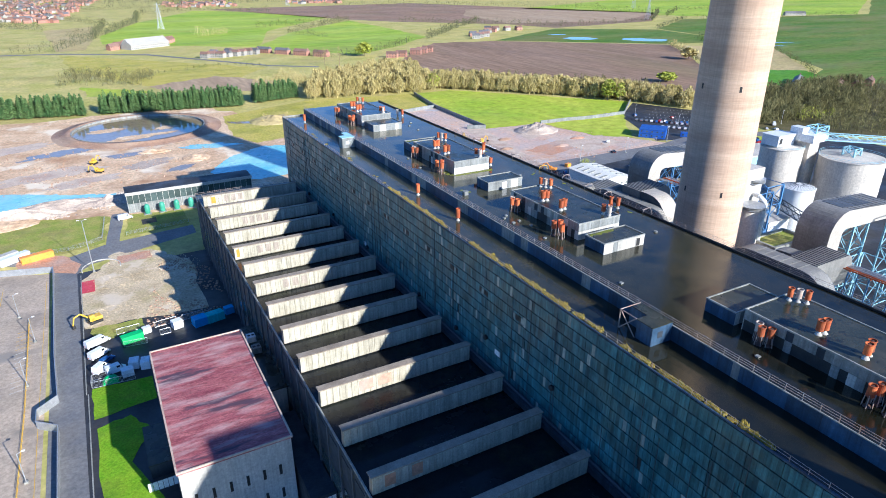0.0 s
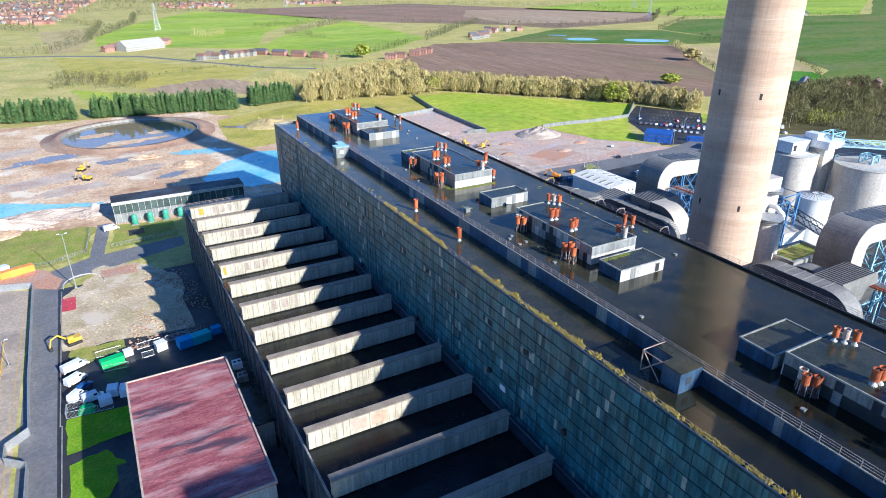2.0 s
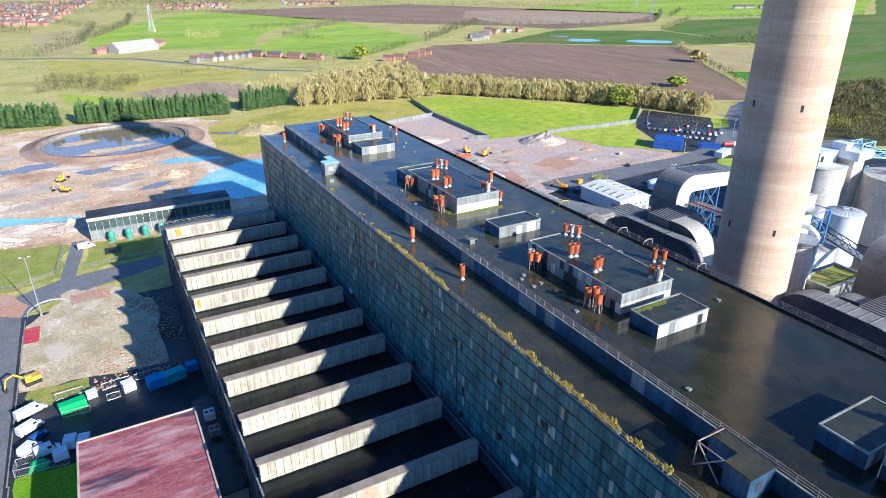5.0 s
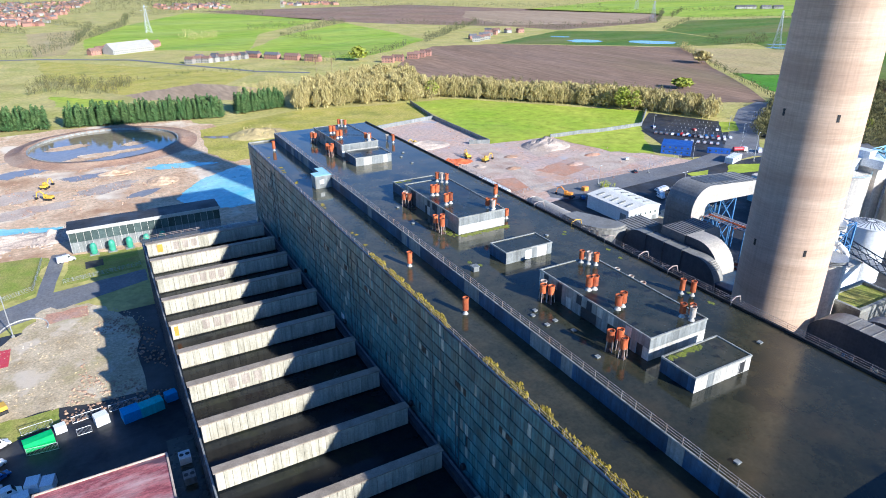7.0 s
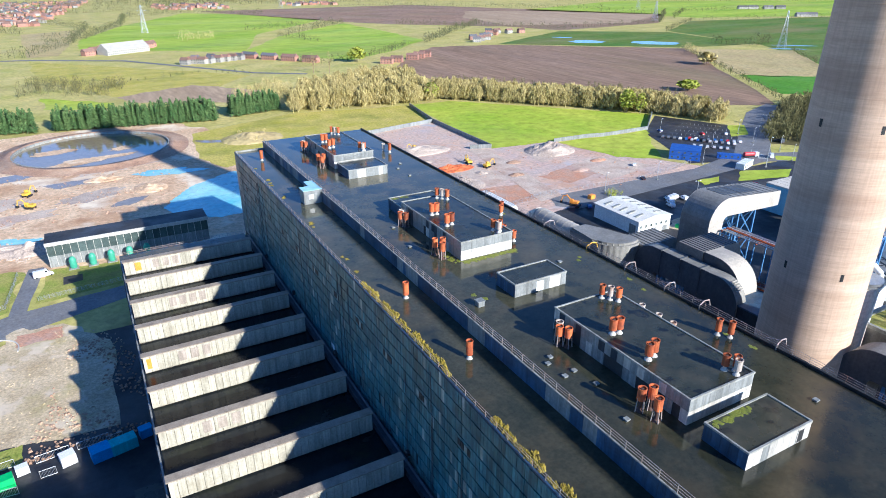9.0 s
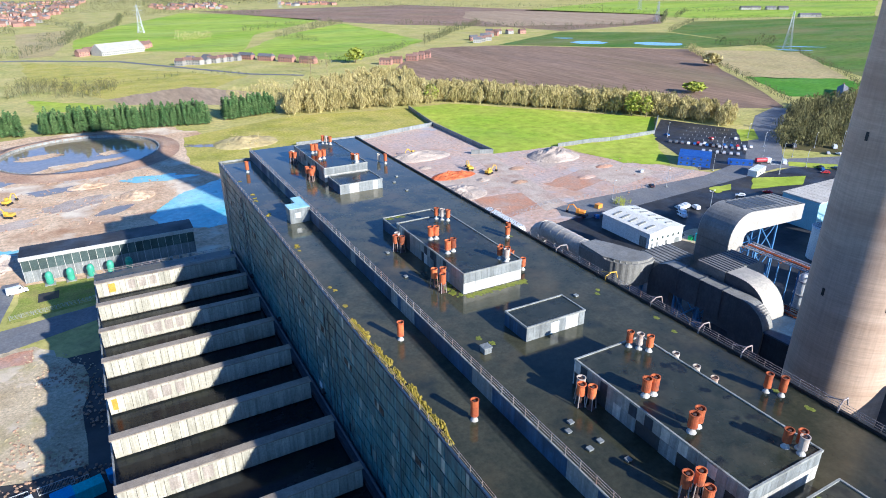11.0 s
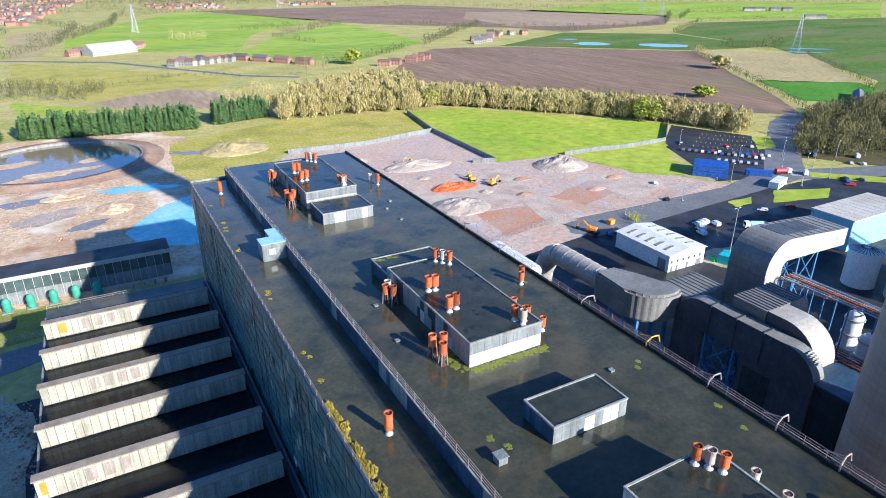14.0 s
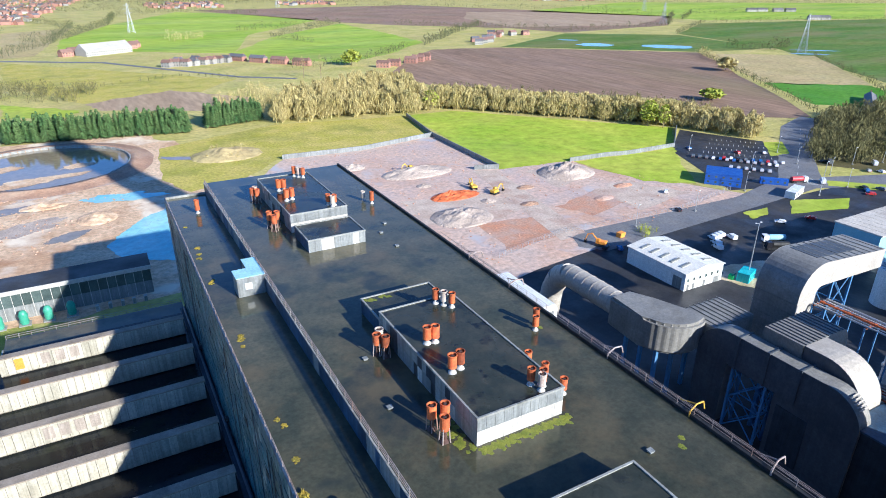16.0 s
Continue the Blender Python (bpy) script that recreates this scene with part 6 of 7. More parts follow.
lorry(267, 220, 150, "van_white", "steel_pale", "white and pale blue tanker lorry")
lorry(262, 215, 150, "car_black", "black", "dark tanker lorry in shade")
lorry(346, 262, -20, "van_white", "red_paint", "white lorry with a red load")


# ---- lamp posts ----
def lamp_post(x, y, h, m="galv", heads=1, lean=0, label="tall thin grey lamp post"):
    th = thing("lamp_post", (x, y, 0), label, "lamp post")
    bm = bmesh.new()
    tube(bm, (x, y, 0), (x, y, h), 0.2 if h > 12 else 0.12, 0.09, n=8)
    part("pole", bm, M[m], th)
    bm = bmesh.new()
    box(bm, x - 0.4, x + 0.4, y - 0.4, y + 0.4, 0, 0.5, 0.05)
    part("base", bm, M["coping"], th)
    for k in range(heads):
        s = 1 if k == 0 else -1
        bm = bmesh.new()
        tube(bm, (x, y, h), (x + s * 1.2, y + 0.3, h + 0.25), 0.06, n=6)
        part("arm", bm, M[m], th)
        bm = bmesh.new()
        box(bm, x + s * 1.2 - 0.35, x + s * 1.2 + 0.35, y + 0.1, y + 0.5, h + 0.15, h + 0.35, 0.04)
        part("lamp_head", bm, M["white_metal"], th)


lamp_post(231, 204, 20, heads=2, label="tall grey floodlight mast beside the shed")
lamp_post(336, 245, 16)
for x, y in ((376, 283), (388, 303), (346, 330), (372, 262), (420, 262), (402, 268), (360, 246), (311, 266), (345, 288), (232, 257), (268, 258)):
    lamp_post(x, y, 9)
for x, y in ((-18, 230.5),):
    lamp_post(x, y, 20, heads=2, label="tall pale floodlight mast beside the road")
for x, y in ((-35, 186), (-36, 162), (-34.5, 122), (-40, 205)):
    lamp_post(x, y, 8, label="slim lamp post in the fenced yard")

# ---- trees ----
def twig_tree(bm, x, y, h, w, rng, n=46, lean=0.0):
    """Adds a bare spring tree: tapered trunk, limbs and many small upright twig sprays."""
    tube(bm, (x, y, 0), (x + lean, y, h * 0.75), 0.16 + h * 0.008, 0.05, n=4, cap=False)
    for _ in range(5):
        a, z0 = rng.uniform(0, 6.28), h * rng.uniform(0.3, 0.55)
        r = w * rng.uniform(0.35, 0.7)
        tube(bm, (x, y, z0), (x + r * math.cos(a), y + r * math.sin(a), z0 + h * rng.uniform(0.25, 0.4)), 0.08, 0.03, n=3, cap=False)
    for _ in range(n):
        a, d = rng.uniform(0, 6.28), math.sqrt(rng.random())
        t = rng.random() ** 0.8
        zc = h * (0.13 + 0.85 * t)
        rr = w * d * (1.0 - 0.75 * max(0, t - 0.35) / 0.65) * (0.6 + 0.8 * min(1, t / 0.35))
        c = Vector((x + rr * math.cos(a), y + rr * math.sin(a), zc))
        u = Vector((rng.uniform(-1, 1), rng.uniform(-1, 1), 0)).normalized() * w * rng.uniform(0.022, 0.06)
        v = Vector((rng.uniform(-0.5, 0.5), rng.uniform(-0.5, 0.5), rng.uniform(0.7, 1.3))) * h * rng.uniform(0.04, 0.095)
        bm.faces.new([bm.verts.new(c + p) for p in (-u * 0.6 - v, u * 0.5 - v * 0.7, u + v * 0.6, -u * 0.1 + v * 1.3, -u + v * 0.4)])


inside = in_plan


def wood(name, poly, count, h, material, label, seed, n=44, w=0.26):
    rng = random.Random(seed)
    xs, ys = [p[0] for p in poly], [p[1] for p in poly]
    bm = bmesh.new()
    k = 0
    while k < count:
        p = (rng.uniform(min(xs), max(xs)), rng.uniform(min(ys), max(ys)))
        if inside(p, poly):
            hh = h * rng.uniform(0.72, 1.12) * (1 + 0.15 * noise.noise(Vector((p[0] * 0.02, p[1] * 0.02, seed))))
            twig_tree(bm, p[0], p[1], hh, hh * w * rng.uniform(0.8, 1.2), rng, n)
            k += 1
    me = bpy.data.meshes.new(name)
    bm.to_mesh(me)
    bm.free()
    me.materials.append(material)
    return tagged(new(name, me), label, "woodland", "", "stuff")


wood("woodland", [(152, 512), (200, 508), (244, 500), (268, 500), (292, 600), (250, 615), (180, 575)], 560, 15, M["twigs"], "dense bare spring woodland, straw coloured", 1, 280, 0.3)
wood("woodland", [(268, 500), (290, 493), (340, 436), (388, 376), (404, 330), (422, 338), (415, 385), (372, 450), (318, 515), (290, 545)], 680, 12.5, M["twigs"], "belt of bare spring trees, straw coloured", 2, 230, 0.3)
# back row's shade is put into its colour with the darker twig material
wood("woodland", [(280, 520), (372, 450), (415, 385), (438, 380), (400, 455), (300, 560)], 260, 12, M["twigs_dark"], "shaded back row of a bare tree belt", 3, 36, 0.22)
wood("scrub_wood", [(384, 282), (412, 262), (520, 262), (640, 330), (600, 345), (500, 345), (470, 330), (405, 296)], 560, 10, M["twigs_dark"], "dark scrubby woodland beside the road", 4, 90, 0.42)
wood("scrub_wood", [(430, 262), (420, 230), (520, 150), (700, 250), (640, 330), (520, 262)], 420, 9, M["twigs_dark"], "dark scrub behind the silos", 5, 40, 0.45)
wood("scrub_wood", [(120, 545), (160, 535), (190, 600), (170, 650), (128, 600)], 90, 9, M["twigs"], "thicket beside a field", 6, 40, 0.4)
wood("copse", [(-35, 690), (40, 660), (55, 720), (-30, 770)], 110, 9, M["twigs_dark"], "grey-brown bare copse in a field", 7, 40, 0.4)
wood("leafy_scrub", [(440, 262), (470, 255), (480, 275), (450, 282)], 24, 7, M["leaf_spring"], "yellow-green leafing trees", 8, 60, 0.5)
wood("bank_scrub", [(95, 440), (112, 432), (122, 462), (100, 470)], 30, 3, M["twigs"], "low dry scrub on a mound", 9, 30, 0.6)
wood("leafy_scrub", [(222, 246), (236, 246), (236, 254), (222, 252)], 10, 3, M["leaf_spring"], "leafy green bushes beside the track", 10, 40, 0.6)
# hedges and distant woods as lines of small trees
def hedge(pts, gap, h, material, label, seed, w=0.5, n=30, name="hedgerow"):
    rng = random.Random(seed)
    bm = bmesh.new()
    for (x0, y0), (x1, y1) in zip(pts, pts[1:]):
        L = math.hypot(x1 - x0, y1 - y0)
        for k in range(int(L / gap) + 1):
            f = k * gap / L
            hh = h * rng.uniform(0.5, 1.25)
            twig_tree(bm, x0 + (x1 - x0) * f + rng.uniform(-2, 2), y0 + (y1 - y0) * f + rng.uniform(-2, 2), hh, hh * w, rng, n)
    me = bpy.data.meshes.new(name)
    bm.to_mesh(me)
    bm.free()
    me.materials.append(material)
    return tagged(new(name, me), label, "hedge", "", "stuff")


hedge([(741, 660), (650, 538), (577, 440), (510, 352)], 4, 6, M["hedge_leaf"], "dark hedgerow beside a ploughed field", 11)
hedge([(850, 578), (700, 425), (640, 378)], 5, 6, M["hedge_leaf"], "dark hedgerow between fields", 12)
hedge([(289, 1257), (419, 1286), (500, 1350)], 6, 11, M["hedge_leaf"], "dark hedge with trees between pastures", 13)
hedge([(342, 1010), (312, 1120), (338, 1150), (505, 1335)], 6, 9, M["hedge_leaf"], "hedge with trees between pastures", 14)
hedge([(165, 1125), (215, 1155)], 4, 13, M["twigs"], "clump of bare trees in a pasture", 15, 0.6)
hedge([(472, 909), (545, 985), (594, 1043), (732, 1176)], 5, 12, M["hedge_leaf"], "hedge line with trees", 16)
hedge([(585, 1250), (745, 1095), (800, 1000), (1060, 1010)], 7, 10, M["hedge_leaf"], "hedge beside a brown field", 17)
hedge([(1060, 1010), (1285, 1205), (1180, 1355)], 8, 12, M["hedge_leaf"], "hedge with trees beside green fields", 18)
hedge([(920, 860), (935, 870), (1160, 1015), (1620, 900)], 9, 9, M["hedge_leaf"], "far hedge line", 19)
hedge([(-20, 1180), (30, 1230), (100, 1490), (123, 1746), (260, 1880), (430, 1690)], 6, 13, M["hedge_leaf"], "line of trees along a far lane", 20)
hedge([(-90, 1010), (-40, 1000), (10, 1145), (40, 1445), (-60, 1700)], 8, 12, M["hedge_leaf"], "belt of trees beside a far field", 21)
hedge([(10, 700), (60, 735), (130, 765), (175, 725)], 8, 4, M["hedge_leaf"], "low hedge beside a road", 22)
hedge([(240, 770), (300, 775), (390, 845), (440, 900)], 6, 8, M["hedge_leaf"], "garden hedges and trees", 23)
hedge([(735, 655), (700, 600)], 5, 9, M["twigs"], "bare thicket in rough grass", 24, 0.7)
hedge([(830, 690), (860, 640), (905, 650)], 5, 14, M["hedge_leaf"], "bare trees beside flooded field", 25, 0.6)
for k, (pts, gap, h) in enumerate(((((-400, 2300), (100, 2350), (500, 2250), (1000, 2250), (1500, 2050)), 11, 20), (((300, 2500), (900, 2650), (1700, 2300), (2600, 1500)), 13, 20), (((-300, 1900), (50, 2000), (300, 2050)), 10, 16), (((700, 1960), (1100, 1700), (1300, 1420)), 14, 13), (((1500, 1900), (1950, 1650), (2600, 1250)), 14, 14), (((1200, 1100), (1400, 1250), (1700, 1180)), 14, 11), (((-600, 1400), (-150, 1500), (-60, 1380)), 9, 13))):
    hedge(list(pts), gap * 0.6, h, M["hedge_leaf"], "dark line of distant woods", 40 + k, 0.55, 26, "far_wood")
wood("far_wood", [(200, 2300), (1500, 2300), (2100, 1900), (2700, 2300), (1000, 3600), (0, 3600)], 1500, 18, M["hedge_leaf"], "dark distant woods below the horizon", 60, 16, 1.1)


def lone_tree(x, y, h, w, material, label, seed, n=160):
    rng = random.Random(seed)
    th = thing("tree", (x, y, 0), label, "tree")
    bm = bmesh.new()
    tube(bm, (x, y, 0), (x + 0.3, y, h * 0.5), 0.3, 0.16, n=7)
    for _ in range(7):
        a = rng.uniform(0, 6.28)
        tube(bm, (x + 0.15, y, h * rng.uniform(0.25, 0.45)), (x + w * 0.6 * math.cos(a), y + w * 0.6 * math.sin(a), h * rng.uniform(0.6, 0.85)), 0.12, 0.04, n=5)
    part("trunk", bm, M["bark"], th)
    bm = bmesh.new()
    for _ in range(n):
        a, d, t = rng.uniform(0, 6.28), math.sqrt(rng.random()), rng.random()
        rr = w * d * math.sin(math.pi * (0.15 + 0.8 * t)) ** 0.7
        c = Vector((x + rr * math.cos(a), y + rr * math.sin(a), h * (0.28 + 0.74 * t)))
        u = Vector((rng.uniform(-1, 1), rng.uniform(-1, 1), rng.uniform(-0.4, 0.4))).normalized() * w * rng.uniform(0.07, 0.16)
        v = u.cross(Vector((rng.uniform(-1, 1), rng.uniform(-1, 1), 1))).normalized() * w * rng.uniform(0.07, 0.16)
        bm.faces.new([bm.verts.new(c + p) for p in (-u - v, u - v * 0.6, u * 0.8 + v, -u * 0.3 + v * 1.3)])
    part("crown", bm, material, th)


lone_tree(372, 388, 17, 6.5, M["leaf_spring"], "tall yellow-green tree coming into leaf", 1, 420)
lone_tree(378, 380, 15, 5, M["leaf_spring"], "yellow-green tree coming into leaf", 2, 260)
lone_tree(268, 505, 14, 7, M["leaf_spring"], "yellow-green willow at the wood's edge", 3, 300)
lone_tree(255, 508, 12, 6, M["leaf_spring"], "low yellow-green willow at the wood's edge", 4, 260)
lone_tree(488, 432, 9, 10, M["leaf_spring"], "spreading tree alone in a ploughed field", 5, 320)
lone_tree(305, 760, 16, 12, M["leaf_spring"], "wide yellow-green tree beside houses", 6, 320)
lone_tree(640, 540, 13, 12, M["twigs"], "bare spreading tree in a hedge", 7, 320)
lone_tree(232, 700, 20, 2.4, M["twigs"], "narrow bare poplar beside houses", 8, 200)
lone_tree(246, 690, 22, 2.4, M["twigs"], "narrow bare poplar beside houses", 9, 200)


# conifers, as separate trees that share four shapes
def conifer(seed):
    rng = random.Random(seed)
    th = new("conifer")
    ORG[th] = Vector()
    h = 13.5
    bm = bmesh.new()
    tube(bm, (0, 0, 0), (0, 0, h * 0.9), 0.2, 0.04, n=5)
    part("trunk", bm, M["bark"], th)
    bm = bmesh.new()
    for k in range(330):
        t = rng.random()
        a = rng.uniform(0, 6.28)
        r = 3.5 * (1 - t) ** 0.45 * rng.uniform(0.5, 1.1) + 0.15
        z = h * (0.10 + 0.9 * t)
        tip = Vector((r * math.cos(a), r * math.sin(a), z - 0.5 * r * rng.uniform(0.2, 0.7)))
        s = Vector((-math.sin(a), math.cos(a), 0)) * rng.uniform(0.3, 0.6)
        root = Vector((r * 0.2 * math.cos(a), r * 0.2 * math.sin(a), z + 0.25))
        bm.faces.new([bm.verts.new(p) for p in (root, root.lerp(tip, 0.55) + s, tip, root.lerp(tip, 0.55) - s)])
    part("crown", bm, M["needles"], th)
    return tagged(th, "dark green pine in a dense row", "conifer", "row of conifers")


pines = [conifer(s) for s in range(4)]
rng = random.Random(21)
spots = []
for (x0, y0), (x1, y1), n, rows in (((-130, 556), (-12, 532), 40, 4), ((-2, 530), (100, 512), 36, 4), ((112, 518), (150, 528), 15, 4)):
    for r in range(rows):
        for k in range(n):
            f = (k + rng.uniform(-0.4, 0.4)) / n
            spots.append((x0 + (x1 - x0) * f, y0 + (y1 - y0) * f + r * 3.6 + rng.uniform(-1, 1) + 2))
for k, (x, y) in enumerate(spots):
    s = rng.uniform(0.8, 1.2)
    m = pose(x, y, 0, 0, 0, rng.uniform(0, 360)) @ Matrix.Diagonal((s, s, s * rng.uniform(0.9, 1.1), 1))
    if k < 4:
        pines[k].matrix_basis = m
    else:
        q = copy_thing(pines[k % 4], Matrix())
        q.matrix_basis = m


# ---- houses ----
def house(wall, roof, L, W, Hh, far=False):
    th = new("house")
    ORG[th] = Vector()
    bm = bmesh.new()
    box(bm, -L / 2, L / 2, -W / 2, W / 2, 0, Hh)
    part("wall", bm, M[wall], th)
    bm = bmesh.new()
    sweep(bm, [(-W / 2 - 0.4, Hh), (W / 2 + 0.4, Hh), (0, Hh + W * 0.36)], -L / 2 - 0.2, L / 2 + 0.2)
    r = part("roof", bm, M[roof], th)
    if far:
        return th
    bm = bmesh.new()
    box(bm, L / 2 - 1.2, L / 2 - 0.4, -0.5, 0.5, Hh + W * 0.25, Hh + W * 0.36 + 1.0)
    part("chimney_stack", bm, M["brick_house"], r)
    for z in (1.0, 3.6):
        for k in range(max(2, int(L / 3))):
            x = -L / 2 + (k + 0.5) * L / max(2, int(L / 3))
            for s in (-1,):
                bm = bmesh.new()
                box(bm, x - 0.55, x + 0.55, s * W / 2 - 0.05, s * W / 2 + 0.05, z, z + 1.2)
                part("window", bm, M["glazing"], th)
    return th


kinds = {}
def put_house(x, y, turn, wall, roof, L=9, W=8, Hh=5.2, label=""):
    far = y > 1200
    key = (wall, roof, L, W, far)
    m = pose(x, y, 0, 0, 0, turn)
    if key not in kinds:
        kinds[key] = tagged(house(wall, roof, L, W, Hh, far), label or ("white rendered house with a pitched roof" if wall[0] == "r" else "red brick house with a pitched roof"), "house", "distant houses")
        kinds[key].matrix_basis = m
    else:
        copy_thing(kinds[key], m)


rng = random.Random(17)
for x, y, w in ((125, 838, 0), (134, 842, 0), (144, 836, 0), (152, 838, 0), (163, 842, 0), (172, 846, 0), (180, 848, 0), (189, 850, 0), (139, 856, 0), (158, 860, 0)):
    put_house(x, y, rng.uniform(-50, -30), "render_house", rng.choice(("slate_roof", "tile_roof")), 10, 8)
for k in range(4):
    put_house(203 + k * 18, 858 - k * 24, -52, "brick_house", "slate_roof" if k < 2 else "tile_roof", 20, 8, label="red brick terrace of houses")
for x, y in ((330, 730), (345, 735), (372, 748), (385, 756), (398, 765)):
    put_house(x, y, -40, "brick_house", "tile_roof", 14, 7)
for x, y in ((545, 880), (560, 892), (575, 900), (598, 935), (612, 950), (630, 962), (650, 985), (585, 925), (560, 915), (640, 995), (668, 975), (690, 970)):
    put_house(x, y, rng.uniform(-60, 30), rng.choice(("render_house", "brick_house")), rng.choice(("slate_roof", "tile_roof")), 12, 8)
put_house(72, 1000, 32, "render_house", "render_house", 62, 22, 6, "long low white hall with a pale roof")
for x, y in ((30, 990), (38, 1010), (95, 1035), (105, 1045), (50, 1030), (110, 1060)):
    put_house(x, y, 30, "brick_house", "tile_roof", 14, 10)


def village(name, spots, label):
    """Far houses beyond counting, in one mesh: walls and pitched roofs."""
    rng = random.Random(len(spots))
    bm = bmesh.new()
    mats = [M["brick_house"], M["render_house"], M["tile_roof"], M["slate_roof"]]
    for x, y in spots:
        L, W, Hh, a = rng.uniform(5, 10), rng.uniform(3.5, 5), rng.uniform(4.5, 6), rng.choice((0.3, 0.9, 1.9, 2.4)) + rng.uniform(-0.2, 0.2)
        R = Matrix.Translation((x, y, 0)) @ Matrix.Rotation(a, 4, "Z")
        w, r = rng.choice((0, 0, 1)), rng.choice((2, 2, 3))
        v = [bm.verts.new(R @ Vector(p)) for p in ((-L, -W, 0), (L, -W, 0), (L, W, 0), (-L, W, 0), (-L, -W, Hh), (L, -W, Hh), (L, W, Hh), (-L, W, Hh), (-L, 0, Hh + W * 0.75), (L, 0, Hh + W * 0.75))]
        for q, m in (((0, 1, 5, 4), w), ((1, 2, 6, 9, 5), w), ((2, 3, 7, 6), w), ((3, 0, 4, 8, 7), w), ((4, 5, 9, 8), r), ((6, 7, 8, 9), r)):
            f = bm.faces.new([v[i] for i in q])
            f.material_index = m
    me = bpy.data.meshes.new(name)
    bm.to_mesh(me)
    bm.free()
    for m in mats:
        me.materials.append(m)
    return tagged(new(name, me), label, "village", "", "stuff")


spots = []
while len(spots) < 620:
    x, y = rng.uniform(-420, 80), rng.uniform(1560, 2700)
    if x < 70 - (2700 - y) * 0.10 and noise.noise(Vector((x * 0.012, y * 0.012, 4))) > -0.25:
        spots.append((x, y))
village("far_village", spots, "far brick village with tiled roofs")
wood("village_trees", [(-420, 1560), (-60, 1560), (80, 2700), (-420, 2700)], 420, 9, M["hedge_leaf"], "trees among far village houses", 71, 24, 0.5)
spots = [(rng.uniform(230, 430), rng.uniform(2020, 2320)) for _ in range(60)] + [(1500 + k * 6 + rng.uniform(-20, 20), 2100 - k * 3 + rng.uniform(-40, 40)) for k in range(40)] + [(rng.uniform(620, 760), rng.uniform(2050, 2200)) for _ in range(30)]
village("far_hamlet", spots, "far houses along a field edge")
for x, y in ((1630, 1250), (1660, 1240), (1690, 1215), (1720, 1200), (1480, 980), (1500, 970)):
    put_house(x, y, -30, "render_house", "slate_roof", 26, 12)
put_house(570, 352, 30, "render_house", "slate_roof", 90, 8, 3.4, "long low pale farm shed")
for x, y in ((600, 330), (615, 322), (590, 340), (625, 335), (640, 325)):
    put_house(x, y, 20, "brick_house", "tile_roof", 14, 7, 4)


# ---- pylons ----
def pylon(x, y, h, turn, label="grey lattice electricity pylon in a field"):
    th = thing("pylon", (x, y, 0), label, "pylon")
    R = Matrix.Translation((x, y, 0)) @ Matrix.Rotation(radians(turn), 4, "Z")
    def wdt(z):
        return 4.2 * (1 - z / h) ** 1.3 + 0.7
    bm = bmesh.new()
    zs = [h * k / 9 for k in range(10)]
    for sx, sy in ((1, 1), (1, -1), (-1, -1), (-1, 1)):
        for a, b in zip(zs, zs[1:]):
            tube(bm, (sx * wdt(a), sy * wdt(a), a), (sx * wdt(b), sy * wdt(b), b), 0.22, n=4, cap=False)
    for a, b in zip(zs, zs[1:]):
        for (ax, ay), (bx, by) in (((1, 1), (1, -1)), ((1, -1), (-1, -1)), ((-1, -1), (-1, 1)), ((-1, 1), (1, 1))):
            tube(bm, (ax * wdt(a), ay * wdt(a), a), (bx * wdt(b), by * wdt(b), b), 0.13, n=3, cap=False)
            tube(bm, (bx * wdt(a), by * wdt(a), a), (ax * wdt(b), ay * wdt(b), b), 0.13, n=3, cap=False)
    bmesh.ops.transform(bm, matrix=R, verts=bm.verts)
    part("lattice", bm, M["galv"], th)
    for z, L in ((h * 0.66, 6), (h * 0.79, 8), (h * 0.92, 5.5)):
        bm = bmesh.new()
        for s in (-1, 1):
            tube(bm, (s * 0.6, 0.5, z), (s * L, 0, z + 0.3), 0.16, n=4)
            tube(bm, (s * 0.6, -0.5, z + 1.6), (s * L, 0, z + 0.3), 0.16, n=4)
        bmesh.ops.transform(bm, matrix=R, verts=bm.verts)
        part("cross_arm", bm, M["galv"], th)


pylon(861, 600, 48, 20)
pylon(126, 1302, 46, 10)
pylon(559, 1990, 46, 10)
pylon(1380, 1390, 46, 10)
pylon(1090, 1050, 40, 10)
sheet("lane", [(-110, 985), (-36, 967), (64, 904), (176, 730), (222, 695), (226, 700), (180, 736), (68, 912), (-33, 976), (-110, 995)], 0.2, M["asphalt"], "grey main road between fields", 3)

# ---- low control block north of the turbine hall ----
AX0, AX1, AY0, AY1, AZ = -1.8, 53.5, 289.5, 300.0, 9.5
annex = thing("control_block", (AX0, AY0, 0), "long low glazed block with a dark flat roof", "building")
bm = bmesh.new()
box(bm, AX0 + 0.2, AX1 - 0.2, AY0 + 0.25, AY1, 0, AZ - 0.3)
part("wall", bm, M["pent_grey"], annex)
bm = bmesh.new()
box(bm, AX0 - 0.3, AX1 + 0.3, AY0 - 0.3, AY1 + 0.3, AZ - 0.1, AZ + 0.15)
part("roof", bm, M["tarmac_dark"], annex, "dark flat roof")
bm = bmesh.new()
box(bm, AX0 - 0.35, AX1 + 0.35, AY0 - 0.4, AY0 - 0.1, AZ - 1.1, AZ + 0.25, 0.03)
part("fascia", bm, M["white_wall"], annex)
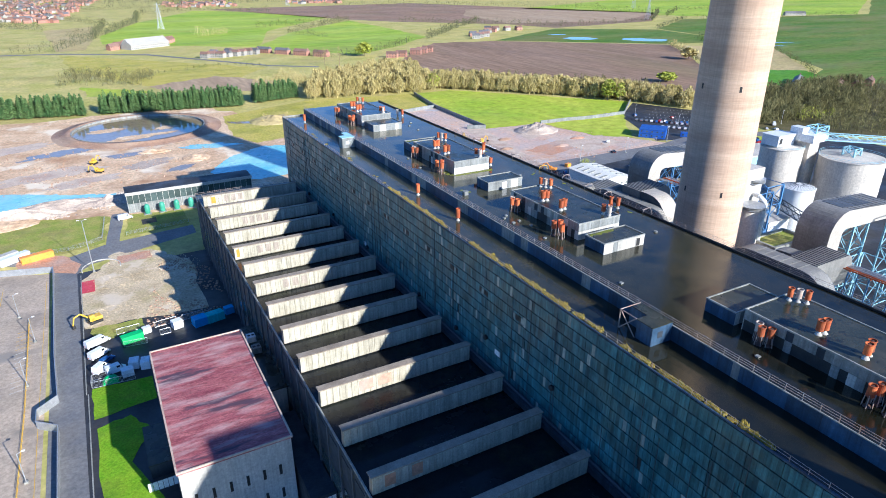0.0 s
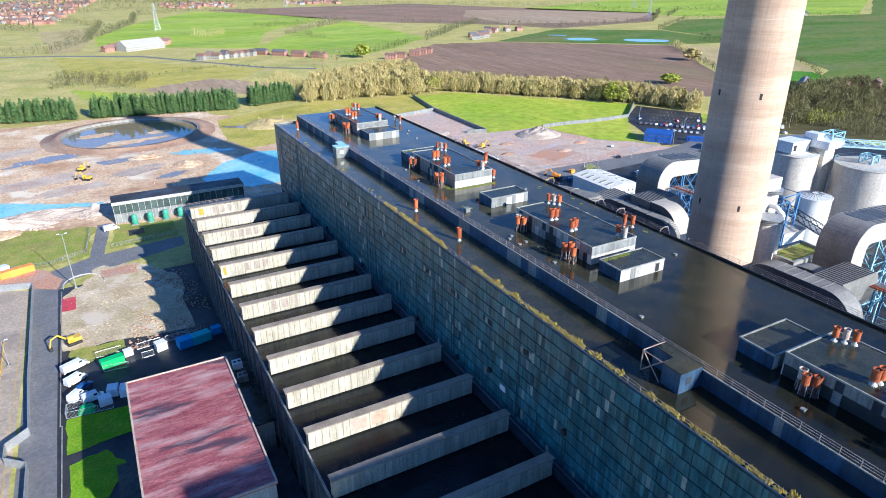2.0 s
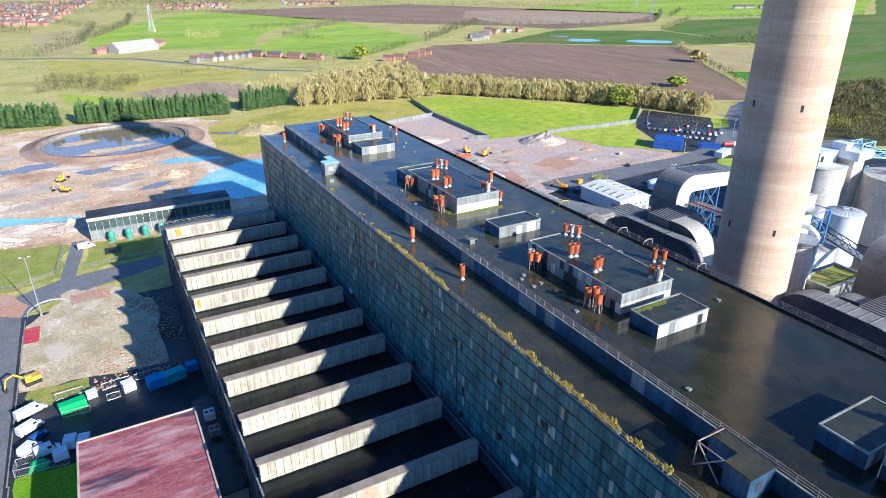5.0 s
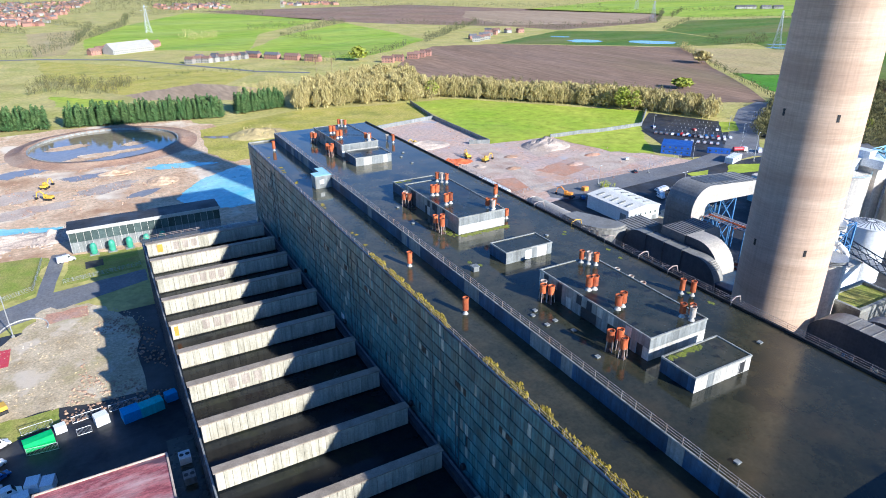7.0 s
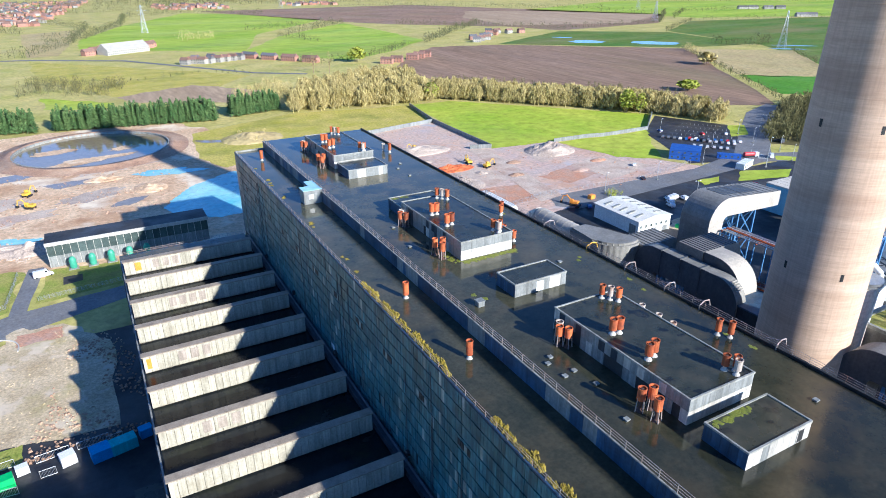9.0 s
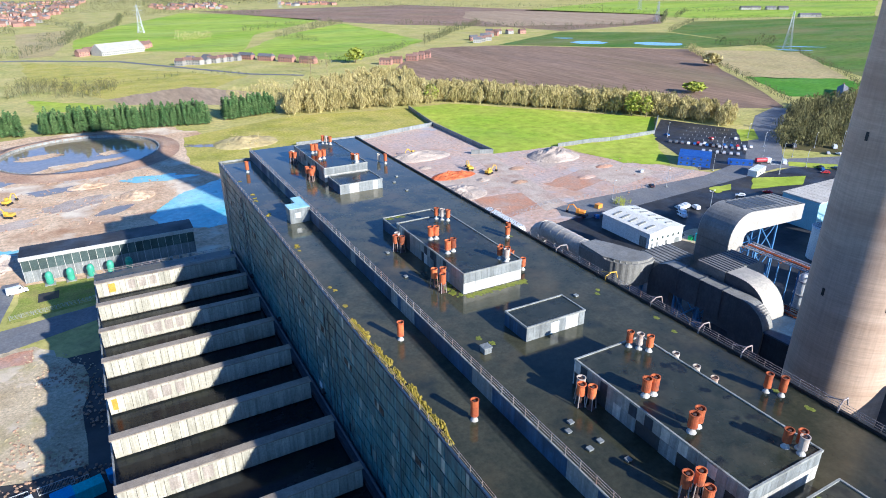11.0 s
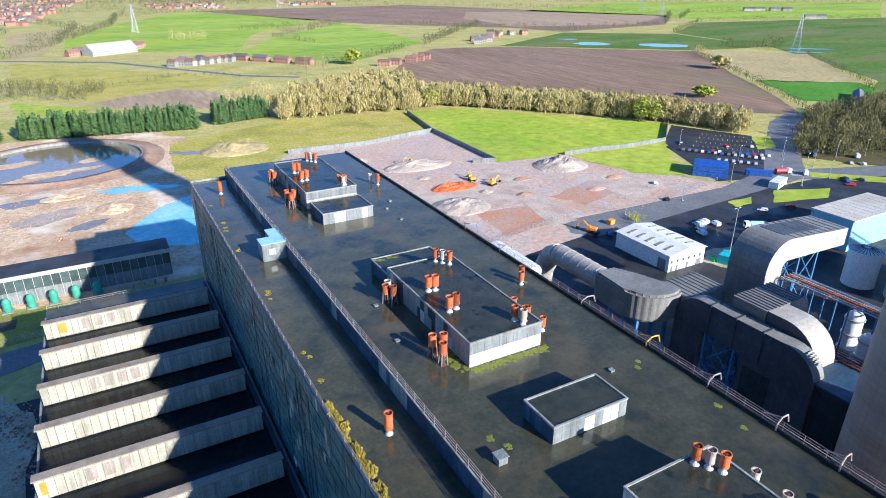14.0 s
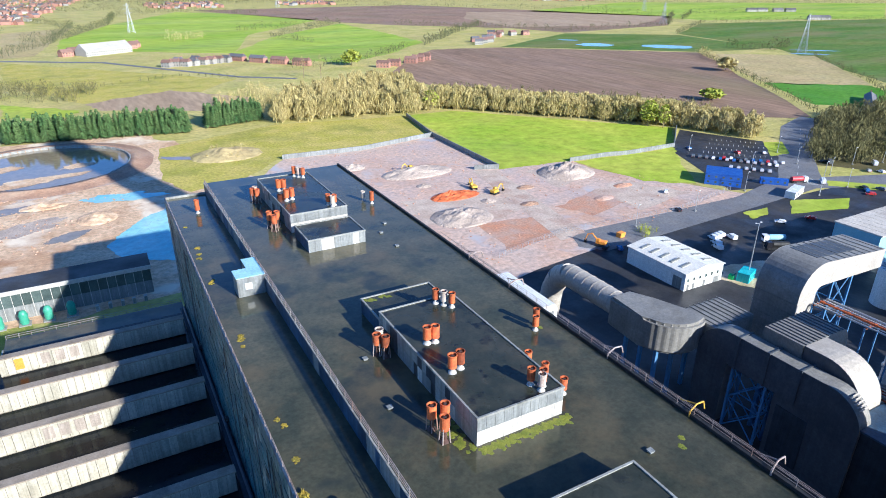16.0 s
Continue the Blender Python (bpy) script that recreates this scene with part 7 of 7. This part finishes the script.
for k in range(22):
    w = (AX1 - AX0) / 22
    x = AX0 + k * w
    bm = bmesh.new()
    box(bm, x + 0.05, x + w - 0.05, AY0 + 0.1, AY0 + 0.3, 4.4, AZ - 1.1)
    part("window", bm, M["glazing"], annex, "tall dark window")
    bm = bmesh.new()
    box(bm, x - 0.06, x + 0.06, AY0 - 0.02, AY0 + 0.3, 0.2, AZ - 1.1)
    part("mullion", bm, M["pent_light"], annex)
    bm = bmesh.new()
    box(bm, x + 0.06, x + w - 0.06, AY0 + 0.1, AY0 + 0.28, 0.2, 4.3)
    part("panel", bm, M["pent_grey"], annex)


def transformer(x, y):
    th = thing("coolant_tank", (x, y, 0), "pale green upright tank beside the block", "tank", "green tanks beside the block")
    bm = bmesh.new()
    lathe(bm, x, y, [(1.0, 0.3), (1.15, 0.8), (1.15, 3.6), (0.8, 4.4), (0.3, 4.7), (0, 4.7)], 20)
    smooth_by_angle(part("shell", bm, M["pale_green"], th))
    for z in (1.2, 3.0):
        bm = bmesh.new()
        lathe(bm, x, y, [(1.15, z), (1.27, z + 0.05), (1.27, z + 0.25), (1.15, z + 0.3)], 20)
        part("hoop", bm, M["pale_green"], th)
    bm = bmesh.new()
    box(bm, x - 1.6, x + 1.6, y - 1.6, y + 1.6, 0, 0.35, 0.04)
    part("plinth", bm, M["coping"], th)
for x in (5.5, 11.8, 18.0, 24.2, 30.2):
    transformer(x, 285.5)
for x in (37, 40.5, 44, 47.2, 50.5):
    th = thing("switch_cabinet", (x, 284.5, 0), "small pale switch cabinet on the yard", "cabinet")
    bm = bmesh.new()
    box(bm, x - 0.5, x + 0.5, 284.0, 285.0, 0, 2.0, 0.04)
    part("body", bm, M["pent_light"], th)
    bm = bmesh.new()
    box(bm, x - 0.4, x + 0.4, 283.95, 284.02, 0.2, 1.8)
    part("door", bm, M["pent_grey"], th)
deck = thing("link_roof", (21, 229, 0), "low wet link roof beside the turbine hall", "building")
bm = bmesh.new()
box(bm, 21.2, 57.5, 229.3, 236.5, 0, 20.5)
part("wall", bm, M["dark_wall"], deck)
bm = bmesh.new()
box(bm, 21.0, 57.5, 229.2, 236.7, 20.5, 20.8)
part("roof", bm, M["roof_wet"], deck)
bm = bmesh.new()
for z in (21.3, 21.8):
    tube(bm, (21.2, 236.4, z), (57.5, 236.4, z), 0.05, n=5)
for k in range(16):
    tube(bm, (21.2 + k * 2.4, 236.4, 20.8), (21.2 + k * 2.4, 236.4, 21.8), 0.05, n=5)
part("handrail", bm, M["rail"], deck)

# turbine hall west wall: pilasters, windows and bracketed pipes
rng = random.Random(44)
for k in range(42):
    y = 226 - k * 6.5
    bm = bmesh.new()
    box(bm, TX - 0.35, TX + 0.02, y - 0.3, y + 0.3, 0, TZ)
    part("pilaster", bm, M["duct_dark"], hall)
for k in range(41):
    y = 226 - k * 6.5 - 5.6
    for z0, z1, m in ((1.5, 6.0, "dark_wall"), (7.0, 12.5, "glazing"), (14.0, 20.2, "dark_wall")):
        bm = bmesh.new()
        box(bm, TX - 0.12, TX + 0.02, y, y + 4.7, z0, z1)
        part("wall_panel", bm, M[m], hall)
# broken panes and patches on the monitors
for k, x, w, m in ((0, 24.5, 1.5, "orange"), (4, 22.4, 0.9, "orange"), (0, 29, 1.6, "fin_cap"), (0, 31.5, 1.6, "fin_cap"), (0, 34, 1.6, "fin_cap"), (2, 30, 1.6, "fin_cap"), (2, 32.3, 1.6, "fin_cap"), (2, 34.6, 1.6, "fin_cap"), (2, 36.9, 1.6, "fin_cap"), (4, 28.5, 1.6, "fin_cap"), (4, 31, 1.6, "fin_cap"), (4, 33.4, 1.6, "fin_cap"), (6, 29, 1.6, "fin_cap"), (6, 31.6, 1.6, "fin_cap"), (6, 34, 1.6, "fin_cap"), (10, 30, 3, "slab_red"), (10, 34, 3, "slab_red"), (12, 24, 2, "slab_red"), (12, 29, 2, "slab_red")):
    y = 218.2 - 13 * k
    bm = bmesh.new()
    box(bm, x, x + w, y - 0.06, y + 0.06, TZ + 1.1, FZ - 0.6, 0.02)
    part("patch", bm, M["louvre" if m == "fin_cap" else m], hall, "weathered louvre patch")

# switch house slots, drain pipe and rear stair block
for k in range(6):
    for z0 in (2.5, 8.5):
        x = -3.6 + k * 3.2
        bm = bmesh.new()
        box(bm, x, x + 0.55, 88.98, 89.14, z0, z0 + 2.4)
        part("slot_window", bm, M["black"], red, "narrow dark slot window")
bm = bmesh.new()
for x0, x1, y0, y1 in ((-5.9, 15.7, 88.75, 89.05), (-5.9, 15.7, 134.05, 134.35), (-5.95, -5.6, 89.05, 134.05), (15.4, 15.75, 89.05, 134.05)):
    box(bm, x0, x1, y0, y1, 16.9, 17.25)
part("roof_edge", bm, M["slab_white"], red)
for k in range(9):
    y = 91 + k * 4.8
    bm = bmesh.new()
    box(bm, -5.72, -5.58, y, y + 0.25, 0, 16.5)
    part("pilaster", bm, M["coping"], red)
blk = thing("link_block", (15.8, 100, 0), "flat-roofed dark link block between buildings", "building")
bm = bmesh.new()
box(bm, 15.9, 21.0, 114, 146, 0, 10.5)
part("wall", bm, M["white_wall"], blk)
bm = bmesh.new()
box(bm, 15.85, 21.1, 113.9, 146.1, 10.5, 10.8)
part("roof", bm, M["roof_felt"], blk)
for y in (137, 131):
    bm = bmesh.new()
    box(bm, 17.4, 19.6, y, y + 2.4, 10.8, 12.4, 0.06)
    u = part("cooling_unit", bm, M["pent_grey"] if y == 131 else M["white_metal"], blk, "boxy roof cooling unit")
    for xx in (17.9, 19.0):
        bm = bmesh.new()
        lathe(bm, xx + 0.05, y + 1.2, [(0.42, 12.38), (0.42, 12.45), (0.0, 12.45)], 16)
        part("fan_grille", bm, M["black"], u)
gl = thing("glazed_stair", (16, 90, 0), "dark stair block with rows of white windows", "building")
bm = bmesh.new()
box(bm, 16.0, 21.0, 80, 108, 0, 8)
part("wall", bm, M["dark_wall"], gl)
for r in range(3):
    for k in range(5):
        bm = bmesh.new()
        box(bm, 16.2 + k * 0.95, 17.0 + k * 0.95, 79.94, 80.04, 1.4 + r * 2.3, 2.6 + r * 2.3)
        part("window", bm, M["white_metal"], gl)
an2 = thing("lean_to", (-10, 112, 0), "dark lean-to with white fence panels", "shed")
bm = bmesh.new()
box(bm, -10.6, -6.0, 110, 124, 0, 3.6)
part("wall", bm, M["dark_wall"], an2)
bm = bmesh.new()
box(bm, -10.8, -5.95, 109.8, 124.2, 3.6, 3.8)
part("roof", bm, M["roof_felt"], an2)
for k in range(6):
    bm = bmesh.new()
    box(bm, -11.6 + k * 1.0, -10.7 + k * 1.0, 106.2, 106.4, 0, 2.2)
    part("fence_panel", bm, M["white_metal"], an2)

# ---- yard things ----
for x, y, turn, c, L in ((-18.8, 175.6, 28, "van_white", 7.0), (-18.6, 168.6, 36, "van_white", 5.9), (-14.8, 157.8, 14, "van_white", 5.2)):
    park(x, y, turn, c, True, L, "white van parked on the wet yard")
park(-16.8, 164.6, 38, "car_blue", False, None, "blue car parked between vans")
park(-18.4, 160.4, 48, "car_white", True, 5.0, "white pickup van on the wet yard")
park(-4.0, 283, 12, "van_white", True, 6.2, "white van with a dark stripe beside the block")


def container(x, y, turn, L, W, Hh, m, label, name="container"):
    th = thing(name, (x, y, 0), label, "container")
    R = Matrix.Translation((x, y, 0)) @ Matrix.Rotation(radians(turn), 4, "Z")
    bm = bmesh.new()
    box(bm, -L / 2, L / 2, -W / 2, W / 2, 0.12, Hh, 0.05)
    bmesh.ops.transform(bm, matrix=R, verts=bm.verts)
    part("body", bm, M[m], th)
    for s in (-1, 1):
        for k in range(int(L / 0.9)):
            bm = bmesh.new()
            xx = -L / 2 + 0.5 + k * 0.9
            box(bm, xx, xx + 0.35, s * W / 2 - 0.04, s * W / 2 + 0.05, 0.3, Hh - 0.2)
            bmesh.ops.transform(bm, matrix=R, verts=bm.verts)
            part("rib", bm, M[m], th)
    bm = bmesh.new()
    for xx in (-L / 2 + 0.05, L / 2 - 0.25):
        box(bm, xx, xx + 0.2, -W / 2 + 0.02, W / 2 - 0.02, 0, 0.14)
    bmesh.ops.transform(bm, matrix=R, verts=bm.verts)
    part("skid", bm, M["black"], th)
    bm = bmesh.new()
    box(bm, L / 2 - 0.02, L / 2 + 0.05, -0.03, 0.03, 0.3, Hh - 0.2)
    bmesh.ops.transform(bm, matrix=R, verts=bm.verts)
    part("door_bar", bm, M["galv"], th)
    return th


container(-9.6, 172.6, 12, 6.0, 2.4, 2.5, "green_paint", "bright green skip container")
container(-5.4, 175.8, 12, 2.4, 1.8, 2.0, "van_white", "small white tank box")
container(3.2, 174.6, 15, 3.0, 2.6, 2.6, "van_white", "small white site cabin")
container(9.6, 173.0, 12, 4.0, 3.4, 2.8, "tarp_blue", "bright blue sheeted container")
container(14.2, 173.6, 12, 5.4, 3.0, 2.8, "teal", "dark turquoise container in shade")
container(19.0, 176.0, 12, 2.8, 2.2, 2.4, "tarp_blue", "small blue sheeted box beside the hall")
container(-10.2, 158.0, 80, 3.0, 2.6, 2.4, "van_white", "small white cabin on the yard")
container(-12.2, 154.6, 8, 3.0, 2.4, 2.2, "pent_grey" if False else "van_white", "square white container on wet ground")
container(-7.4, 156.6, 80, 3.4, 2.4, 2.4, "van_white", "white box beside the red roof building")
container(-44, 254.5, 34, 11, 2.6, 2.7, "van_white", "long white container on grass")
container(-47, 257.5, 34, 9, 2.6, 2.6, "white_wall", "long cream container on grass")
container(-36.5, 252.5, 18, 11, 2.6, 2.6, "orange", "long orange container on grass")
container(219, 252, 10, 3.0, 2.2, 2.0, "orange", "small orange box on the slab")

# covered green load with its cage of fence panels
cov = thing("covered_load", (-16.5, 153.5, 0), "bright green tarpaulin over a rounded load", "tarpaulin")
bm = bmesh.new()
n = 12
g = {}
for i in range(n + 1):
    for j in range(n + 1):
        u, v = 2 * i / n - 1, 2 * j / n - 1
        g[i, j] = bm.verts.new((-16.5 + u * 2.0, 153.6 + v * 1.5, 0.1 + 1.7 * max(0.0, (1 - u ** 4) * (1 - v ** 4)) * (1 + 0.15 * noise.noise(Vector((u * 2, v * 2, 1))))))
for i in range(n):
    for j in range(n):
        bm.faces.new((g[i, j], g[i + 1, j], g[i + 1, j + 1], g[i, j + 1]))
part("sheet", bm, M["green_paint"], cov, smooth=True)


def mesh_panel(x0, y0, x1, y1, label="temporary steel mesh fence panel", h=2.0):
    th = thing("fence_panel", (x0, y0, 0), label, "fence", "temporary fence panels")
    bm = bmesh.new()
    for a, b in (((x0, y0, 0.1), (x0, y0, h)), ((x1, y1, 0.1), (x1, y1, h)), ((x0, y0, h), (x1, y1, h)), ((x0, y0, 0.2), (x1, y1, 0.2))):
        tube(bm, a, b, 0.06, n=5)
    part("frame", bm, M["galv"], th)
    bm = bmesh.new()
    for k in range(1, 12):
        f = k / 12
        tube(bm, (x0 + (x1 - x0) * f, y0 + (y1 - y0) * f, 0.2), (x0 + (x1 - x0) * f, y0 + (y1 - y0) * f, h), 0.025, n=3, cap=False)
    part("mesh", bm, M["galv"], th)
    for x, y in ((x0, y0), (x1, y1)):
        bm = bmesh.new()
        box(bm, x - 0.35, x + 0.35, y - 0.12, y + 0.12, 0, 0.15, 0.02)
        part("foot", bm, M["black"], th)


for a, b in (((-21, 152.4), (-17.6, 152.0)), ((-21, 152.6), (-20.8, 155.8)), ((-20.7, 156), (-17.4, 156.2)), ((-17.4, 152), (-14, 151.8)), ((-14, 151.8), (-10.6, 151.6)), ((-13.5, 178.5), (-10.2, 178.8)), ((-10.2, 178.8), (-7, 179)), ((-3, 177.5), (0.2, 177.9)), ((0.2, 177.9), (3.4, 178.2)), ((5, 178), (8.2, 178.3)), ((8.2, 178.3), (11.4, 178.6)), ((-12, 170), (-9, 169.6)), ((-9, 169.6), (-5.8, 169.3)), ((-2, 172), (1, 172.2)), ((11, 177.2), (14.2, 177.6))):
    mesh_panel(*a, *b)


def digger(x, y, turn, m, label):
    th = thing("excavator", (x, y, 0), label, "excavator")
    R = Matrix.Translation((x, y, 0)) @ Matrix.Rotation(radians(turn), 4, "Z")
    def add(nm, mat, fn, parent=None):
        bm = bmesh.new()
        fn(bm)
        bmesh.ops.transform(bm, matrix=R, verts=bm.verts)
        return part(nm, bm, M[mat], parent or th)
    for s in (-1, 1):
        add("track", "black", lambda bm: box(bm, -2.0, 2.0, s * 1.15 - 0.3, s * 1.15 + 0.3, 0.05, 0.95, 0.25))
    add("house", m, lambda bm: box(bm, -2.1, 1.3, -1.3, 1.3, 1.1, 2.2, 0.12))
    c = add("cab", m, lambda bm: box(bm, 0.2, 1.7, 0.2, 1.3, 1.2, 3.1, 0.1))
    add("cab_window", "car_glass", lambda bm: box(bm, 1.66, 1.74, 0.3, 1.2, 1.9, 2.9), c)
    add("boom", m, lambda bm: (tube(bm, (1.2, -0.3, 1.8), (3.6, -0.3, 4.2), 0.3, 0.25, n=6), tube(bm, (3.6, -0.3, 4.2), (5.4, -0.3, 3.6), 0.25, 0.22, n=6)))
    a = add("arm", m, lambda bm: tube(bm, (5.4, -0.3, 3.8), (6.2, -0.3, 1.2), 0.2, n=6))
    add("bucket", "black", lambda bm: box(bm, 5.6, 6.6, -0.9, 0.3, 0.2, 1.2, 0.2), a)


digger(-19, 190.5, 200, "plant_yellow", "yellow excavator standing on the rough yard")
digger(-13, 386, 60, "plant_yellow", "yellow excavator on the spoil ground")
digger(-11, 366, 150, "plant_yellow", "yellow excavator on pale sand")
digger(186, 372, 200, "plant_yellow", "yellow excavator on a rubble heap")
digger(204, 319, 20, "plant_yellow", "yellow machine beside scrap metal")
digger(199, 330, 80, "plant_yellow", "yellow excavator beside a scrap heap")
digger(206, 249, 120, "orange", "orange machine at the yard edge")

# concrete kerb round the floodlight, kiosk and bay markings
for k in range(26):
    a = radians(-10 + k * 8)
    bm = bmesh.new()
    box(bm, -0.5, 0.5, -0.15, 0.15, 0, 0.35, 0.03)
    bmesh.ops.transform(bm, matrix=Matrix.Translation((-15.5 + 6.5 * math.cos(a), 233 + 7.5 * math.sin(a), 0.06)) @ Matrix.Rotation(a + math.pi / 2, 4, "Z"), verts=bm.verts)
    tagged(new("kerb_stone", finish("kerb_stone", bm, M["white_wall"])), "loose pale kerb stone along the road", "kerb stone", "pale kerb stones")
def stripe(x0, y0, x1, y1, w, m="road_paint", label="white painted line on tarmac", z=0.145, name="road_line"):
    d = Vector((x1 - x0, y1 - y0)).normalized()
    s = Vector((-d.y, d.x)) * w / 2
    bm = bmesh.new()
    v = [bm.verts.new((p.x, p.y, z)) for p in (Vector((x0, y0)) - s, Vector((x1, y1)) - s, Vector((x1, y1)) + s, Vector((x0, y0)) + s)]
    bm.faces.new(v)
    solo(name, bm, M[m], label, kind="structure")
for r in range(5):                        # bays in the car park
    ox, oy = 350 + r * 9.5, 333 - r * 0.6 + r * 6.5
    for k in range(14):
        x, y = ox + k * 1.75, oy - k * 2.1 - 10
        if inside((x, y), [(312, 273), (330, 266), (364, 283), (400, 324), (382, 364), (340, 334)]) and inside((x + 3.2, y + 2.6), [(312, 273), (330, 266), (364, 283), (400, 324), (382, 364), (340, 334)]):
            stripe(x, y, x + 3.2, y + 2.6, 0.18)
for k in range(14):
    stripe(-40, 160 + k * 2.6, -36, 161 + k * 2.6, 0.15, "yellow_paint" if k > 8 else "road_paint", "painted bay line on concrete", 0.09)
for k in range(10):
    f = k / 10
    stripe(345 + 118 * f, 262 + 76 * f, 350 + 118 * f, 265.2 + 76 * f, 0.2)
for k in range(7):
    stripe(348 + k * 1.0, 258 + k * 1.3, 352 + k * 1.0, 255.2 + k * 1.3, 0.45, label="white zebra crossing bar")
for x in (-33, -46):
    stripe(x, 100, x, 230, 0.12, "yellow_paint", "faded yellow line on concrete", 0.085)
kerb_pts = [(-22.2, 60), (-22.6, 150), (-23.3, 229)]
for (x0, y0), (x1, y1) in zip(kerb_pts, kerb_pts[1:]):
    n = int((y1 - y0) / 12)
    for k in range(n):
        ya, yb = y0 + (y1 - y0) * k / n, y0 + (y1 - y0) * (k + 1) / n
        bm = bmesh.new()
        box(bm, x0 + 0.1, x0 + 0.35, ya, yb - 0.03, 0, 0.2)
        solo("kerb", bm, M["coping"], "pale kerb along the site road", kind="structure")

# ---- sheets of the long facade, the last and largest set of pieces ----
rows, z0f = 11, 22.6
hr = (ZL - 0.05 - z0f) / rows
wp = 0.78
cols_n = int((YN - YS) / wp)
rng = random.Random(77)


def sheet_mesh(name, material):
    bm = bmesh.new()
    box(bm, -0.06, 0.06, 0.01, wp - 0.01, 0.12, hr - 0.08)
    return finish(name, bm, material)


near = {False: sheet_mesh("facade_sheet", M["facade_panel"]), True: sheet_mesh("facade_sheet_pale", M["facade_pale"])}
far_dark, far_pale = bmesh.new(), bmesh.new()
made = 0
for c in range(cols_n):
    y = YN - (c + 1) * wp
    joint = 0.09 if c % 6 == 0 else 0.01
    run = noise.noise(Vector((c * 0.31, 5.0, 0)))
    for r in range(rows):
        z = z0f + r * hr
        pale = rng.random() < 0.035 + 0.06 * max(0, noise.noise(Vector((c * 0.12, r * 0.4, 2.0))))
        out = rng.uniform(-0.02, 0.03)
        if rng.random() < 0.006:
            continue                     # a missing sheet
        if 48 < y < 70 and made < 300:
            ob = new("facade_sheet", near[pale])
            ob.parent = boiler
            ob.location = Vector((FX + out, y, z)) - ORG[boiler]
            made += 1
        else:
            box(far_pale if pale else far_dark, FX - 0.06 + out, FX + 0.06 + out, y + 0.01, y + wp - joint, z + 0.12, z + hr - 0.08)
for b, m in ((far_dark, "facade_panel"), (far_pale, "facade_pale")):
    me = bpy.data.meshes.new("facade_sheets")
    b.to_mesh(me)
    b.free()
    me.materials.append(M[m])
    ob = new("facade_sheeting", me)
    ob.parent = boiler
    ob.location = -ORG[boiler]
    ob["kind"] = "stuff"
# windows with broken panes in one row of the facade
for k in range(13):
    y = 72 + k * 12.4
    z = z0f + 7 * hr
    for j in range(4):
        bm = bmesh.new()
        box(bm, FX - 0.12, FX - 0.03, y + j * 0.85, y + j * 0.85 + 0.75, z + 0.5 + (j % 2) * 0.15, z + 1.7)
        part("window_pane", bm, M["black"] if (j + k) % 3 else M["facade_pale"], boiler, "dark open window light" if (j + k) % 3 else "pale boarded window light")
# the same bands end on the north face
bm = bmesh.new()
for r in range(14):
    box(bm, FX + 0.2, RX - 0.1, YN - 0.02, YN + 0.06, 12 + r * 2.5, 14.4 + r * 2.5)
part("north_band", bm, M["facade_panel"], boiler)
# dark vents and one pale board low on the facade
for y, z in ((150.5, 24.8), (116, 25.0), (97, 25.2), (84.5, 29.5), (206, 25), (180, 25.4), (62, 31)):
    bm = bmesh.new()
    lathe(bm, 0, 0, [(0.55, 0), (0.6, 0.5), (0.35, 0.7)], 12)
    bmesh.ops.transform(bm, matrix=Matrix.Translation((FX - 0.06, y, z)) @ Matrix.Rotation(-math.pi / 2, 4, "Y"), verts=bm.verts)
    part("vent_cowl", bm, M["black"], boiler)
for y, z in ((80.2, 27.9), (152.5, 25.2)):
    bm = bmesh.new()
    box(bm, FX - 0.14, FX - 0.05, y - 0.9, y + 0.9, z - 0.6, z + 0.6)
    part("board", bm, M["white_metal"], boiler, "pale board on the facade")
rng = random.Random(9)
for k in range(36):
    y = rng.uniform(20, 228)
    bm = bmesh.new()
    tube(bm, (FX - 0.16, y, 24), (FX - 0.16, y, ZL - rng.uniform(0, 18)), 0.06, n=5)
    part("downpipe", bm, M["duct_dark"], boiler)
bm = bmesh.new()
tube(bm, (FX - 0.6, YS, 23.6), (FX - 0.6, 228, 23.6), 0.25, n=8)
part("pipe", bm, M["duct_dark"], boiler)
bm = bmesh.new()
box(bm, FX - 0.5, FX - 0.06, YS, 229, 22.2, 22.55)
part("ledge", bm, M["duct_dark"], boiler)
